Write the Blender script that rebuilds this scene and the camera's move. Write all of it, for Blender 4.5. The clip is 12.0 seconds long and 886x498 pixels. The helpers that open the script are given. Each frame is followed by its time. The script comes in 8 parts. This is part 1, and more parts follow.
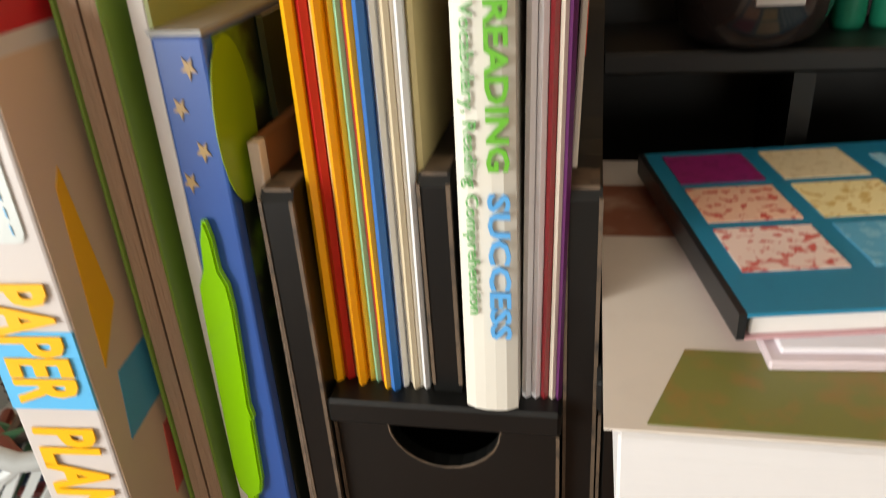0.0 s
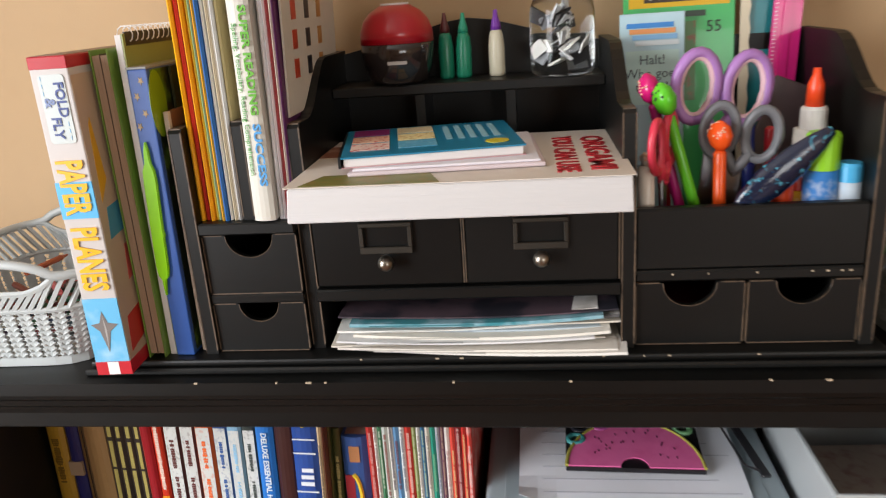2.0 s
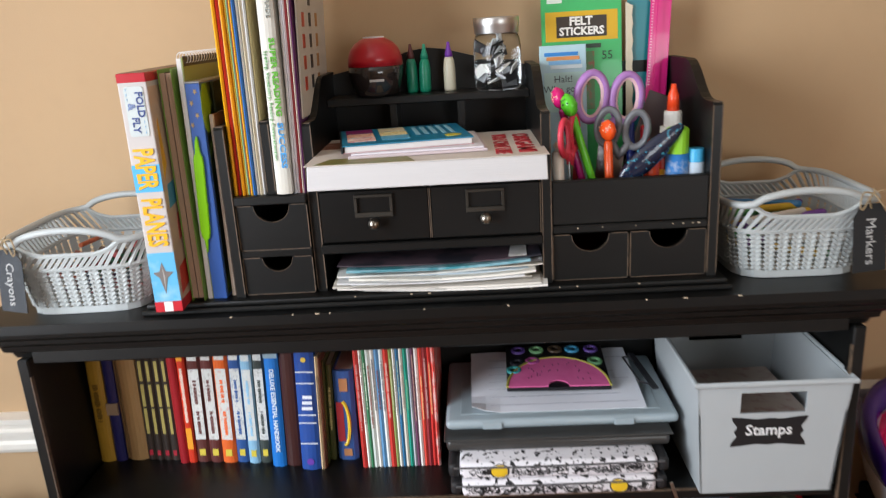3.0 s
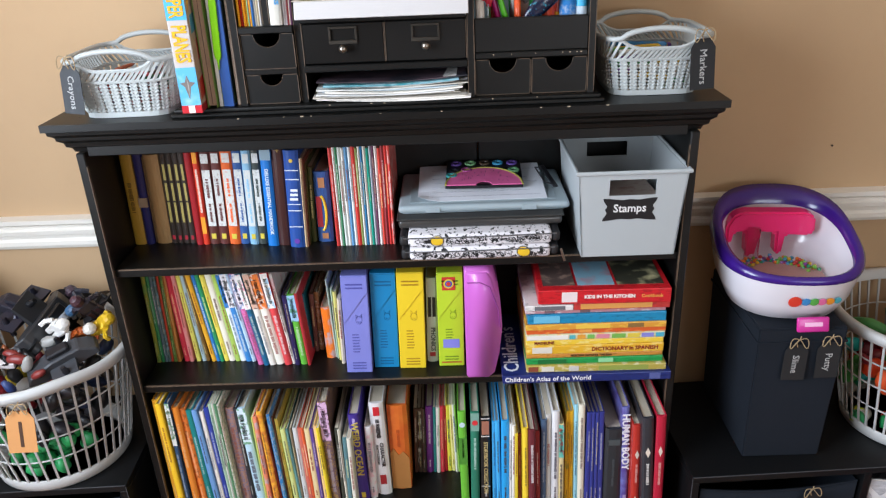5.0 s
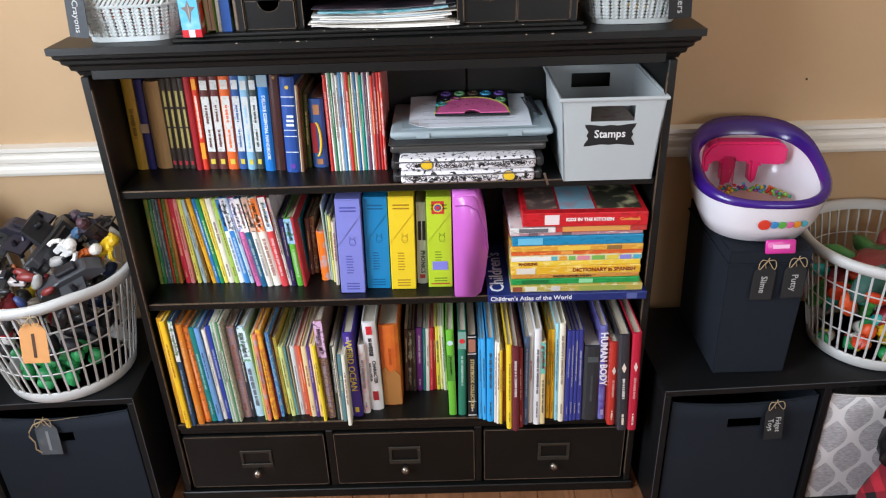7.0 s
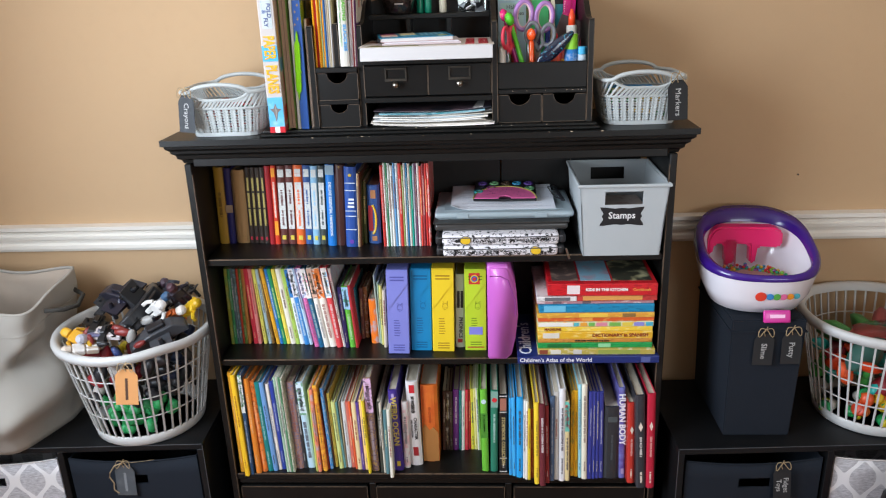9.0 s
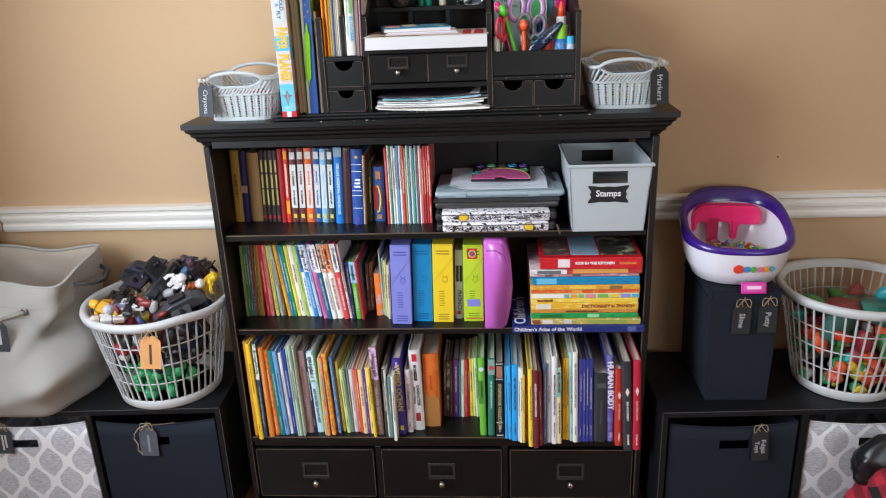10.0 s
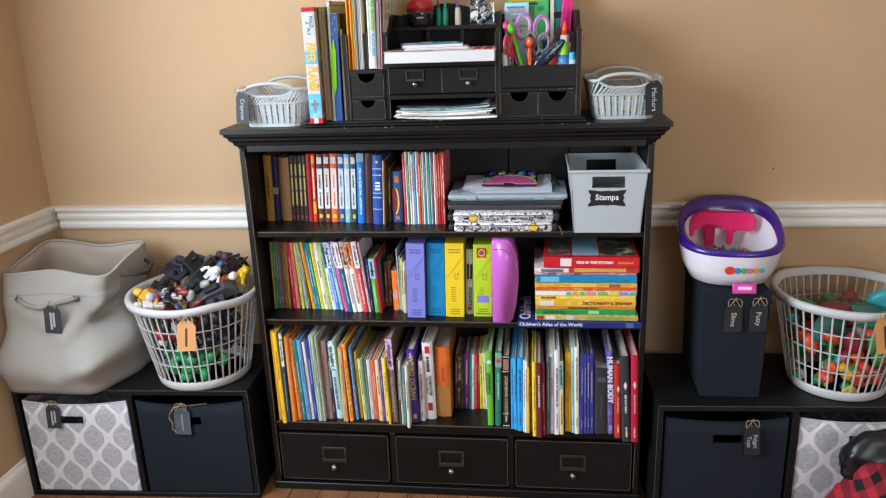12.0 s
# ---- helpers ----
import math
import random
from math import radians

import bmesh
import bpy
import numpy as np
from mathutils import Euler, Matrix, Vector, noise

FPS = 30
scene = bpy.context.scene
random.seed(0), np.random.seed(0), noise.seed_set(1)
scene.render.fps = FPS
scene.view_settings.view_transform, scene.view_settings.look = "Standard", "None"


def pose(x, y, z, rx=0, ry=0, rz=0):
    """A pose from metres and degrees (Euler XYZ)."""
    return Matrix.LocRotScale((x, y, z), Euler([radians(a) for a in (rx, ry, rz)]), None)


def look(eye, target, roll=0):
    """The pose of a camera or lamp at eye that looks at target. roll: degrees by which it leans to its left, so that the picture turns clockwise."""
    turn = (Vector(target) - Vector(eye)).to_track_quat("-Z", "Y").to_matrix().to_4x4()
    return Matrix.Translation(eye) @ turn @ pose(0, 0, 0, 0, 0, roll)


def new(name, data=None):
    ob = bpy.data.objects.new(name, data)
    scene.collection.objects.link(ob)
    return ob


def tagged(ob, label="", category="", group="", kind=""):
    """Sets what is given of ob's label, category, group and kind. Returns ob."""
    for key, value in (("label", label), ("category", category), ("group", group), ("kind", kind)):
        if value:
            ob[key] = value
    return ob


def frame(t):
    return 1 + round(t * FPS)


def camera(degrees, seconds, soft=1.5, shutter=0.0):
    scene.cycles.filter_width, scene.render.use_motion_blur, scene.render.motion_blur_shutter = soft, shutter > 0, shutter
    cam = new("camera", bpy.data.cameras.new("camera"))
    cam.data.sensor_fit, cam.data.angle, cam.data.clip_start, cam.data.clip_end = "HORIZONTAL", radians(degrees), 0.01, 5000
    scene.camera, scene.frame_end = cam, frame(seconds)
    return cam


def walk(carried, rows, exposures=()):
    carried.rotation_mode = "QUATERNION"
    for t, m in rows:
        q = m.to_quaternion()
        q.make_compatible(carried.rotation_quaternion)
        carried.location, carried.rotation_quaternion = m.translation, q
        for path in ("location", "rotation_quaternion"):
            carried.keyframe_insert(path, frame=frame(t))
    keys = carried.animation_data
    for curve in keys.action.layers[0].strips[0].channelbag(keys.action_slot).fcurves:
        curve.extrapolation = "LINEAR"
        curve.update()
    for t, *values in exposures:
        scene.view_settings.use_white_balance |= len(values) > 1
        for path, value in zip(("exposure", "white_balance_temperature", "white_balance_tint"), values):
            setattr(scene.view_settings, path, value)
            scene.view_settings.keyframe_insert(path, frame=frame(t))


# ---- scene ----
cam = camera(60.8, 12.0, 1.15, 0.4)
PATH = [
    (0, (-0.135, -0.192, 1.479), (-0.525, 1.548, 0.572), -4.1),
    (0.5, (-0.134, -0.231, 1.505), (-0.553, 1.593, 0.799), -3.8),
    (1, (-0.086, -0.322, 1.492), (-0.507, 1.535, 0.882), -4.0),
    (1.5, (0.018, -0.483, 1.461), (-0.351, 1.38, 0.835), -4.1),
    (2, (0.077, -0.61, 1.476), (-0.173, 1.273, 0.849), -4.0),
    (2.5, (0.067, -0.743, 1.489), (-0.081, 1.173, 0.935), -4.0),
    (4.5, (0.097, -1.237, 1.467), (0.074, 0.617, 0.718), -2.2),
    (5, (0.119, -1.283, 1.466), (0.085, 0.538, 0.64), -2.4),
    (5.5, (0.123, -1.306, 1.463), (0.08, 0.508, 0.621), -2.5),
    (6, (0.109, -1.329, 1.446), (0.081, 0.464, 0.56), -2.1),
    (6.5, (0.118, -1.362, 1.432), (0.103, 0.406, 0.496), -1.8),
    (7, (0.125, -1.383, 1.441), (0.107, 0.387, 0.509), -1.9),
    (7.5, (0.13, -1.415, 1.458), (0.095, 0.395, 0.608), -2.0),
    (9.5, (0.129, -1.731, 1.458), (0.001, 0.156, 0.806), -2.2),
    (10, (0.163, -1.795, 1.454), (0.025, 0.084, 0.784), -2.3),
    (10.5, (0.229, -1.862, 1.424), (0.066, 0.018, 0.761), -1.5),
    (11, (0.254, -1.929, 1.418), (0.048, -0.053, 0.755), -1.4),
    (11.5, (0.263, -1.954, 1.425), (0.007, -0.078, 0.779), -1.9),
    (12, (0.252, -1.971, 1.423), (0.011, -0.076, 0.831), -2.1),
]
walk(cam, [(t, look(eye, target, roll)) for t, eye, target, roll in PATH],
     [(0.0, -0.33, 7500, 11), (0.5, -0.40, 6900, 11), (1.0, -0.48, 6700, 11), (1.5, -0.45, 7000, 13), (2.0, -0.38, 7000, 14), (2.5, -0.38, 6800, 13),
      (4.5, -0.20, 6150, 11), (7.5, -0.09, 6300, 11), (9.5, -0.20, 6150, 10), (12.0, -0.13, 6150, 10)])

# ---- daylight: a bright window in the near part of the left wall, soft sky ----
world = bpy.data.worlds.new("sky")
scene.world = world
world.use_nodes = True
wn = world.node_tree.nodes
sky = wn.new("ShaderNodeTexSky")
sky.sky_type = "NISHITA"
sky.sun_disc = False
sky.sun_elevation, sky.sun_rotation = radians(38), radians(250)
wn["Background"].inputs[1].default_value = 0.12
world.node_tree.links.new(sky.outputs[0], wn["Background"].inputs[0])


def window_light(name, where, target, sx, sy, power, colour):
    lamp = bpy.data.lights.new(name, "AREA")
    lamp.shape, lamp.size, lamp.size_y, lamp.energy, lamp.color = "RECTANGLE", sx, sy, power, colour
    ob = new(name, lamp)
    ob.matrix_world = look(where, target)
    return ob


window_light("window_light", (-1.30, -1.15, 1.5), (0.0, -1.10, 1.25), 1.2, 1.2, 82, (0.84, 0.92, 1.0))
# fill lamp added out of view to brighten the right side, no known window
window_light("window_light", (2.05, -4.42, 1.5), (1.6, 0.0, 0.9), 1.8, 1.3, 52, (0.92, 0.97, 1.0))

# ---- materials ----
MATS = {}


def hexc(h):
    """sRGB hex to linear colour."""
    out = []
    for i in (0, 2, 4):
        c = int(h[i:i + 2], 16) / 255
        out.append(c / 12.92 if c < 0.04045 else ((c + 0.055) / 1.055) ** 2.4)
    return (*out, 1.0)


def surface(name, colour, rough=0.5, vary=0.12, scale=40.0, bump=0.15, metal=0.0, grain=None, coat=0.0, bump_scale=None, second=None, amount=0.5, contrast=0.12, spec=0.5, centre=0.62):
    """A procedural surface: base colour varied at two scales, roughness broken up, fine relief.
    grain: stretch of the pattern along x, y, z. second: another colour that comes through in patches (wear, stains)."""
    if name in MATS:
        return MATS[name]
    m = bpy.data.materials.new(name)
    m.use_nodes = True
    nt = m.node_tree
    n, l = nt.nodes, nt.links
    b = n["Principled BSDF"]
    co = n.new("ShaderNodeTexCoord")
    mp = n.new("ShaderNodeMapping")
    mp.inputs["Scale"].default_value = grain or (1, 1, 1)
    l.new(co.outputs["Object"], mp.inputs[0])
    info = n.new("ShaderNodeObjectInfo")
    add = n.new("ShaderNodeVectorMath")
    add.operation = "ADD"
    mul = n.new("ShaderNodeMath")
    mul.operation = "MULTIPLY"
    mul.inputs[1].default_value = 17.0
    l.new(info.outputs["Random"], mul.inputs[0])
    l.new(mp.outputs[0], add.inputs[0])
    l.new(mul.outputs[0], add.inputs[1])
    fine, wide = n.new("ShaderNodeTexNoise"), n.new("ShaderNodeTexNoise")
    fine.inputs["Scale"].default_value, fine.inputs["Detail"].default_value = scale, 5
    wide.inputs["Scale"].default_value, wide.inputs["Detail"].default_value = scale * 0.13, 3
    for t in (fine, wide):
        l.new(add.outputs[0], t.inputs["Vector"])
    mix1, mix2 = n.new("ShaderNodeMix"), n.new("ShaderNodeMix")
    for mx in (mix1, mix2):
        mx.data_type = "RGBA"
    c = colour if isinstance(colour, tuple) else hexc(colour)
    dark = tuple(v * (1 - vary) for v in c[:3]) + (1,)
    light = tuple(min(1, v * (1 + vary * 0.8) + 0.004 * vary) for v in c[:3]) + (1,)
    mix1.inputs[6].default_value, mix1.inputs[7].default_value = dark, light
    l.new(wide.outputs["Fac"], mix1.inputs[0])
    ramp = n.new("ShaderNodeMapRange")
    ramp.inputs[1].default_value, ramp.inputs[2].default_value = centre - contrast, centre + contrast
    ramp.inputs[4].default_value = amount if second else 0.35
    l.new(fine.outputs["Fac"], ramp.inputs[0])
    s2 = (second if isinstance(second, tuple) else hexc(second)) if second else dark
    mix2.inputs[7].default_value = s2
    l.new(mix1.outputs[2], mix2.inputs[6])
    l.new(ramp.outputs[0], mix2.inputs[0])
    l.new(mix2.outputs[2], b.inputs["Base Color"])
    rr = n.new("ShaderNodeMapRange")
    rr.inputs[3].default_value, rr.inputs[4].default_value = max(0.02, rough - 0.1), min(1, rough + 0.1)
    l.new(wide.outputs["Fac"], rr.inputs[0])
    l.new(rr.outputs[0], b.inputs["Roughness"])
    b.inputs["Metallic"].default_value = metal
    b.inputs["Specular IOR Level"].default_value = spec
    b.inputs["Coat Weight"].default_value = coat
    if bump:
        bp = n.new("ShaderNodeBump")
        bp.inputs["Strength"].default_value, bp.inputs["Distance"].default_value = bump, 0.002
        if bump_scale:
            bn = n.new("ShaderNodeTexNoise")
            bn.inputs["Scale"].default_value, bn.inputs["Detail"].default_value = bump_scale, 3
            l.new(add.outputs[0], bn.inputs["Vector"])
            l.new(bn.outputs["Fac"], bp.inputs["Height"])
        else:
            l.new(fine.outputs["Fac"], bp.inputs["Height"])
        l.new(bp.outputs[0], b.inputs["Normal"])
    MATS[name] = m
    return m


def gloss(h, rough=0.35):
    """Printed card or plastic of that colour."""
    return surface("print_" + h + f"_{rough}", h, rough, 0.10, 60, 0.04)


def printed(h, second, scale=85.0, amount=0.85, contrast=0.035, centre=0.55, stretch=1.0):
    """A printed cover: pictures and lettering of a second colour over the ground."""
    return surface(f"printed_{h}_{second}_{scale:.0f}_{stretch:.1f}", h, 0.34, 0.16, scale, 0.03, grain=(1, 1, stretch), second=second, amount=amount, contrast=contrast, centre=centre)


def clear(name, tint, rough=0.08, alpha_mix=0.0):
    if name in MATS:
        return MATS[name]
    m = bpy.data.materials.new(name)
    m.use_nodes = True
    b = m.node_tree.nodes["Principled BSDF"]
    b.inputs["Base Color"].default_value = hexc(tint)
    b.inputs["Roughness"].default_value = rough
    b.inputs["Transmission Weight"].default_value = 1.0
    b.inputs["IOR"].default_value = 1.3
    MATS[name] = m
    return m


WALL = surface("wall_paint", "bc9d78", 0.75, 0.05, 30, 0.10, bump_scale=420)
RAIL = surface("white_trim_paint", "e9e4da", 0.4, 0.05, 25, 0.05)
CEIL = surface("ceiling_paint", "ece8e0", 0.9, 0.04, 30, 0.1)
BLACK = surface("black_paint", "0a0a09", 0.40, 0.25, 22, 0.12, grain=(0.35, 1, 1), second="151513", amount=0.45, spec=0.36)
WORN = surface("worn_edge", "5b4a3a", 0.6, 0.4, 120, 0.2, second="1c1a18", amount=0.95)
CHIP = surface("bare_chip", "b9a78f", 0.7, 0.2, 200, 0.2)
CUBE = surface("black_laminate", "0e0f11", 0.5, 0.2, 30, 0.06, spec=0.3)
FABRIC = surface("black_canvas", "1a2029", 0.85, 0.2, 25, 0.25, bump_scale=900, spec=0.25)
PAPER = surface("paper", "dcd8d5", 0.8, 0.05, 150, 0.1)
PAGES = surface("page_edges", "c3b8a4", 0.85, 0.14, 30, 0.5, grain=(30, 1, 1), bump_scale=60)
PEWTER = surface("pewter", "9a9388", 0.32, 0.25, 60, 0.08, metal=1.0)
BRONZE = surface("aged_bronze", "3b362f", 0.48, 0.3, 60, 0.1, metal=0.5)
GREY_PLASTIC = surface("grey_plastic", "b2b7b6", 0.5, 0.08, 30, 0.04)
LAUNDRY = surface("laundry_plastic", "bebebc", 0.42, 0.06, 30, 0.04)
GREY_BIN = surface("grey_bin_plastic", "aeb4b6", 0.5, 0.05, 25, 0.05)
WHITE_PLASTIC = surface("white_plastic", "e4e2e2", 0.35, 0.03, 25, 0.03)
TOTE = surface("tote_canvas", "a6a29a", 0.9, 0.10, 14, 0.35, bump_scale=700)
TOTE_IN = surface("tote_lining", "b3a596", 0.9, 0.08, 14, 0.3, bump_scale=600)
TWINE = surface("twine", "a08b6a", 0.9, 0.25, 200, 0.4)
CHALK = surface("chalkboard", "33363a", 0.75, 0.15, 60, 0.1, second="4b4f53", amount=0.5)
CHALK_WHITE = surface("chalk_ink", "b4b4b2", 0.8, 0.06, 120, 0.1)
KRAFT = surface("kraft_card", "c98f57", 0.85, 0.12, 80, 0.15)
INK = surface("ink", "24211f", 0.6, 0.1, 80, 0.0)
DARK = surface("dark_inside", "0c0b0b", 0.8, 0.2, 30, 0.1)

# ---- building helpers ----
def mesh_of(bm, name, material, smooth=False):
    me = bpy.data.meshes.new(name)
    bm.normal_update()
    bm.to_mesh(me)
    bm.free()
    for mm in (material if isinstance(material, (list, tuple)) else [material]):
        me.materials.append(mm)
    if smooth:
        for p in me.polygons:
            p.use_smooth = True
    return me


def part(name, bm, material, parent=None, label="", smooth=False):
    """Links a bmesh as one mesh object under a thing or a part."""
    ob = new(name, mesh_of(bm, name, material, smooth))
    if parent is not None:
        ob.parent = parent
    if label:
        ob["label"] = label
    return ob


def thing(name, m, label, category, group="", kind=""):
    ob = new(name)
    ob.empty_display_size = 0.05
    ob.matrix_world = m
    return tagged(ob, label, category, group, kind)


def box(bm, x0, x1, y0, y1, z0, z1, bevel=0.0, m=None, seg=1, mat=0):
    """A box, its edges eased by bevel."""
    vs = [bm.verts.new((x, y, z)) for x in (x0, x1) for y in (y0, y1) for z in (z0, z1)]
    fs = []
    for q in ((0, 1, 3, 2), (4, 6, 7, 5), (0, 4, 5, 1), (2, 3, 7, 6), (0, 2, 6, 4), (1, 5, 7, 3)):
        f = bm.faces.new([vs[i] for i in q])
        f.material_index = mat
        fs.append(f)
    if bevel:
        es = list({e for f in fs for e in f.edges})
        r = bmesh.ops.bevel(bm, geom=es, offset=bevel, segments=seg, affect="EDGES", profile=0.5)
        vs = list({v for f in r["faces"] for v in f.verts})
    if m is not None:
        bmesh.ops.transform(bm, matrix=m, verts=vs)
    return bm


def nbox(*a, **k):
    return box(bmesh.new(), *a, **k)


def extrude_xz(bm, pts, y0, y1, mat=0):
    """A prism: an outline in x and z, carried from y0 to y1."""
    a = [bm.verts.new((x, y0, z)) for x, z in pts]
    b = [bm.verts.new((x, y1, z)) for x, z in pts]
    n = len(pts)
    fs = [bm.faces.new(a), bm.faces.new(b[::-1])]
    for i in range(n):
        fs.append(bm.faces.new((a[i], b[i], b[(i + 1) % n], a[(i + 1) % n])))
    for f in fs:
        f.material_index = mat
    bmesh.ops.recalc_face_normals(bm, faces=fs)
    return a + b


def extrude_yz(bm, pts, x0, x1, mat=0):
    vs = extrude_xz(bm, pts, x0, x1, mat)
    for v in vs:
        v.co = (v.co.y, v.co.x, v.co.z)
    bmesh.ops.recalc_face_normals(bm, faces=list({f for v in vs for f in v.link_faces}))
    return vs


def lathe(bm, prof, n=24, cx=0.0, cy=0.0, sx=1.0, sy=1.0, mat=0):
    """Turns a profile of (radius, height) round z."""
    rings = []
    for r, z in prof:
        rings.append([bm.verts.new((cx + sx * r * math.cos(2 * math.pi * i / n), cy + sy * r * math.sin(2 * math.pi * i / n), z)) for i in range(n)])
    for a, b in zip(rings, rings[1:]):
        for i in range(n):
            f = bm.faces.new((a[i], a[(i + 1) % n], b[(i + 1) % n], b[i]))
            f.material_index = mat
    for ring in (rings[0][::-1], rings[-1]):
        if prof[0] != prof[-1]:
            f = bm.faces.new(ring)
            f.material_index = mat
    return bm


def tube(bm, pts, r, n=8, close=False, mat=0):
    """A round rod along a line of points; r: one radius or one a point."""
    pts = [Vector(p) for p in pts]
    rings = []
    k = len(pts)
    up = Vector((0.3, 0.2, 1)).normalized()
    for i, p in enumerate(pts):
        a = pts[(i - 1) % k] if (i > 0 or close) else pts[i]
        b = pts[(i + 1) % k] if (i < k - 1 or close) else pts[i]
        d = (b - a).normalized()
        s = d.cross(up)
        if s.length < 1e-3:
            s = d.cross(Vector((1, 0, 0)))
        s.normalize()
        u = s.cross(d)
        rad = r[i] if isinstance(r, (list, tuple)) else r
        rings.append([bm.verts.new(p + rad * (math.cos(2 * math.pi * j / n) * s + math.sin(2 * math.pi * j / n) * u)) for j in range(n)])
    prs = list(zip(rings, rings[1:])) + ([(rings[-1], rings[0])] if close else [])
    for a, b in prs:
        for j in range(n):
            f = bm.faces.new((a[j], a[(j + 1) % n], b[(j + 1) % n], b[j]))
            f.material_index = mat
    if not close:
        bm.faces.new(rings[0][::-1]).material_index = mat
        bm.faces.new(rings[-1]).material_index = mat
    return bm


def split_letters(me, m, material, parent):
    """Each letter of a word as a part of its own."""
    bm = bmesh.new()
    bm.from_mesh(me)
    left, out = set(bm.verts), []
    while left:
        todo, island = [next(v for v in bm.verts if v in left)], []
        left.discard(todo[0])
        while todo:
            v = todo.pop()
            island.append(v)
            for e in v.link_edges:
                o = e.other_vert(v)
                if o in left:
                    left.discard(o)
                    todo.append(o)
        index = {v: i for i, v in enumerate(island)}
        faces = [[index[v] for v in f.verts] for f in bm.faces if f.verts[0] in index]
        lm = bpy.data.meshes.new("letter")
        lm.from_pydata([v.co[:] for v in island], [], faces)
        lm.materials.append(material)
        ob = new("letter", lm)
        ob.parent = parent
        ob.matrix_basis = m
        out.append(ob)
    bm.free()
    return out


def letters(name, text, size, m, material, parent, depth=0.0004, bold=0.0, stretch=1.0, label="", split=False):
    """Words in the built-in font as a mesh; m: pose under the parent, words read along x, face +z."""
    cu = bpy.data.curves.new(name, "FONT")
    cu.body, cu.size, cu.extrude, cu.align_x, cu.align_y = text, size, depth, "CENTER", "CENTER"
    cu.offset = bold
    cu.resolution_u = 2
    tmp = bpy.data.objects.new(name, cu)
    scene.collection.objects.link(tmp)
    me = bpy.data.meshes.new_from_object(tmp.evaluated_get(bpy.context.evaluated_depsgraph_get()))
    bpy.data.objects.remove(tmp)
    me.materials.clear()
    me.materials.append(material)
    if split:
        return split_letters(me, m @ Matrix.Diagonal((stretch, 1, 1, 1)), material, parent)
    ob = new(name, me)
    ob.parent = parent
    ob.matrix_basis = m @ Matrix.Diagonal((stretch, 1, 1, 1))
    if label:
        ob["label"] = label
    return ob


FACE_FRONT = pose(0, 0, 0, 90)                       # words upright on a front face
SPINE_DOWN = pose(0, 0, 0, 90) @ pose(0, 0, 0, 0, 0, -90)   # words running down a spine

# ---- the room ----
WX0, WX1, WY0, WY1, WH = -1.354, 3.1, -4.5, 0.315, 2.5
bm = nbox(WX0 - 0.12, WX1 + 0.12, WY1, WY1 + 0.12, 0, WH)
tagged(part("wall_north", bm, WALL), "warm tan painted wall behind the black bookcase", "wall", kind="structure")


def holed_wall_x(name, x0, x1, y0, y1, hole, label):
    """A wall along y with one window opening (y0, y1, z0, z1)."""
    a, b, c, d = hole
    bm = bmesh.new()
    box(bm, x0, x1, y0, a, 0, WH)
    box(bm, x0, x1, b, y1, 0, WH)
    box(bm, x0, x1, a, b, 0, c)
    box(bm, x0, x1, a, b, d, WH)
    return tagged(part(name, bm, WALL), label, "wall", kind="structure")


holed_wall_x("wall_west", WX0 - 0.12, WX0, WY0 - 0.12, WY1, (-1.75, -0.55, 0.9, 2.1), "warm tan painted side wall with a window")
tagged(part("wall_east", nbox(WX1, WX1 + 0.12, WY0, WY1, 0, WH), WALL), "warm tan painted far side wall", "wall", kind="structure")
# unseen south wall, its opening added around the fill lamp
bm = bmesh.new()
box(bm, WX0, 1.15, WY0 - 0.12, WY0, 0, WH)
box(bm, 2.95, WX1 + 0.12, WY0 - 0.12, WY0, 0, WH)
box(bm, 1.15, 2.95, WY0 - 0.12, WY0, 0, 0.85)
box(bm, 1.15, 2.95, WY0 - 0.12, WY0, 2.15, WH)
tagged(part("wall_south", bm, WALL), "warm tan painted wall out of view, with an opening added", "wall", kind="structure")
tagged(part("ceiling", nbox(WX0 - 0.12, WX1 + 0.12, WY0 - 0.12, WY1 + 0.12, WH, WH + 0.1), CEIL), "plain white painted ceiling", "ceiling", kind="structure")


def molding(name, pts, axis, a, b, label, category):
    """A long moulding: profile (out from the wall, height), run from a to b along the wall."""
    bm = bmesh.new()
    if axis == "x":
        extrude_yz(bm, [(WY1 - o, z) for o, z in pts], a, b)
    else:
        extrude_xz(bm, [(WX0 + o, z) for o, z in pts], a, b)
    return tagged(part(name, bm, RAIL), label, category, kind="structure")


RAILP = [(0, 0.782), (0.010, 0.782), (0.014, 0.790), (0.014, 0.800), (0.010, 0.806), (0.012, 0.815), (0.018, 0.818), (0.020, 0.828), (0.014, 0.832), (0.016, 0.840), (0.026, 0.846), (0.028, 0.857), (0, 0.859)]
molding("chair_rail", RAILP, "x", WX0 + 0.028, WX1, "white painted chair rail moulding on the tan wall", "chair rail")
molding("chair_rail", RAILP, "y", -0.5, WY1, "white painted chair rail moulding on the side wall", "chair rail")
BASEP = [(0, 0), (0.015, 0), (0.015, 0.10), (0.012, 0.112), (0.006, 0.118), (0.004, 0.128), (0, 0.130)]
molding("baseboard", BASEP, "x", WX0 + 0.015, WX1, "white painted baseboard", "baseboard")
molding("baseboard", BASEP, "y", WY0, WY1, "white painted baseboard on the side wall", "baseboard")


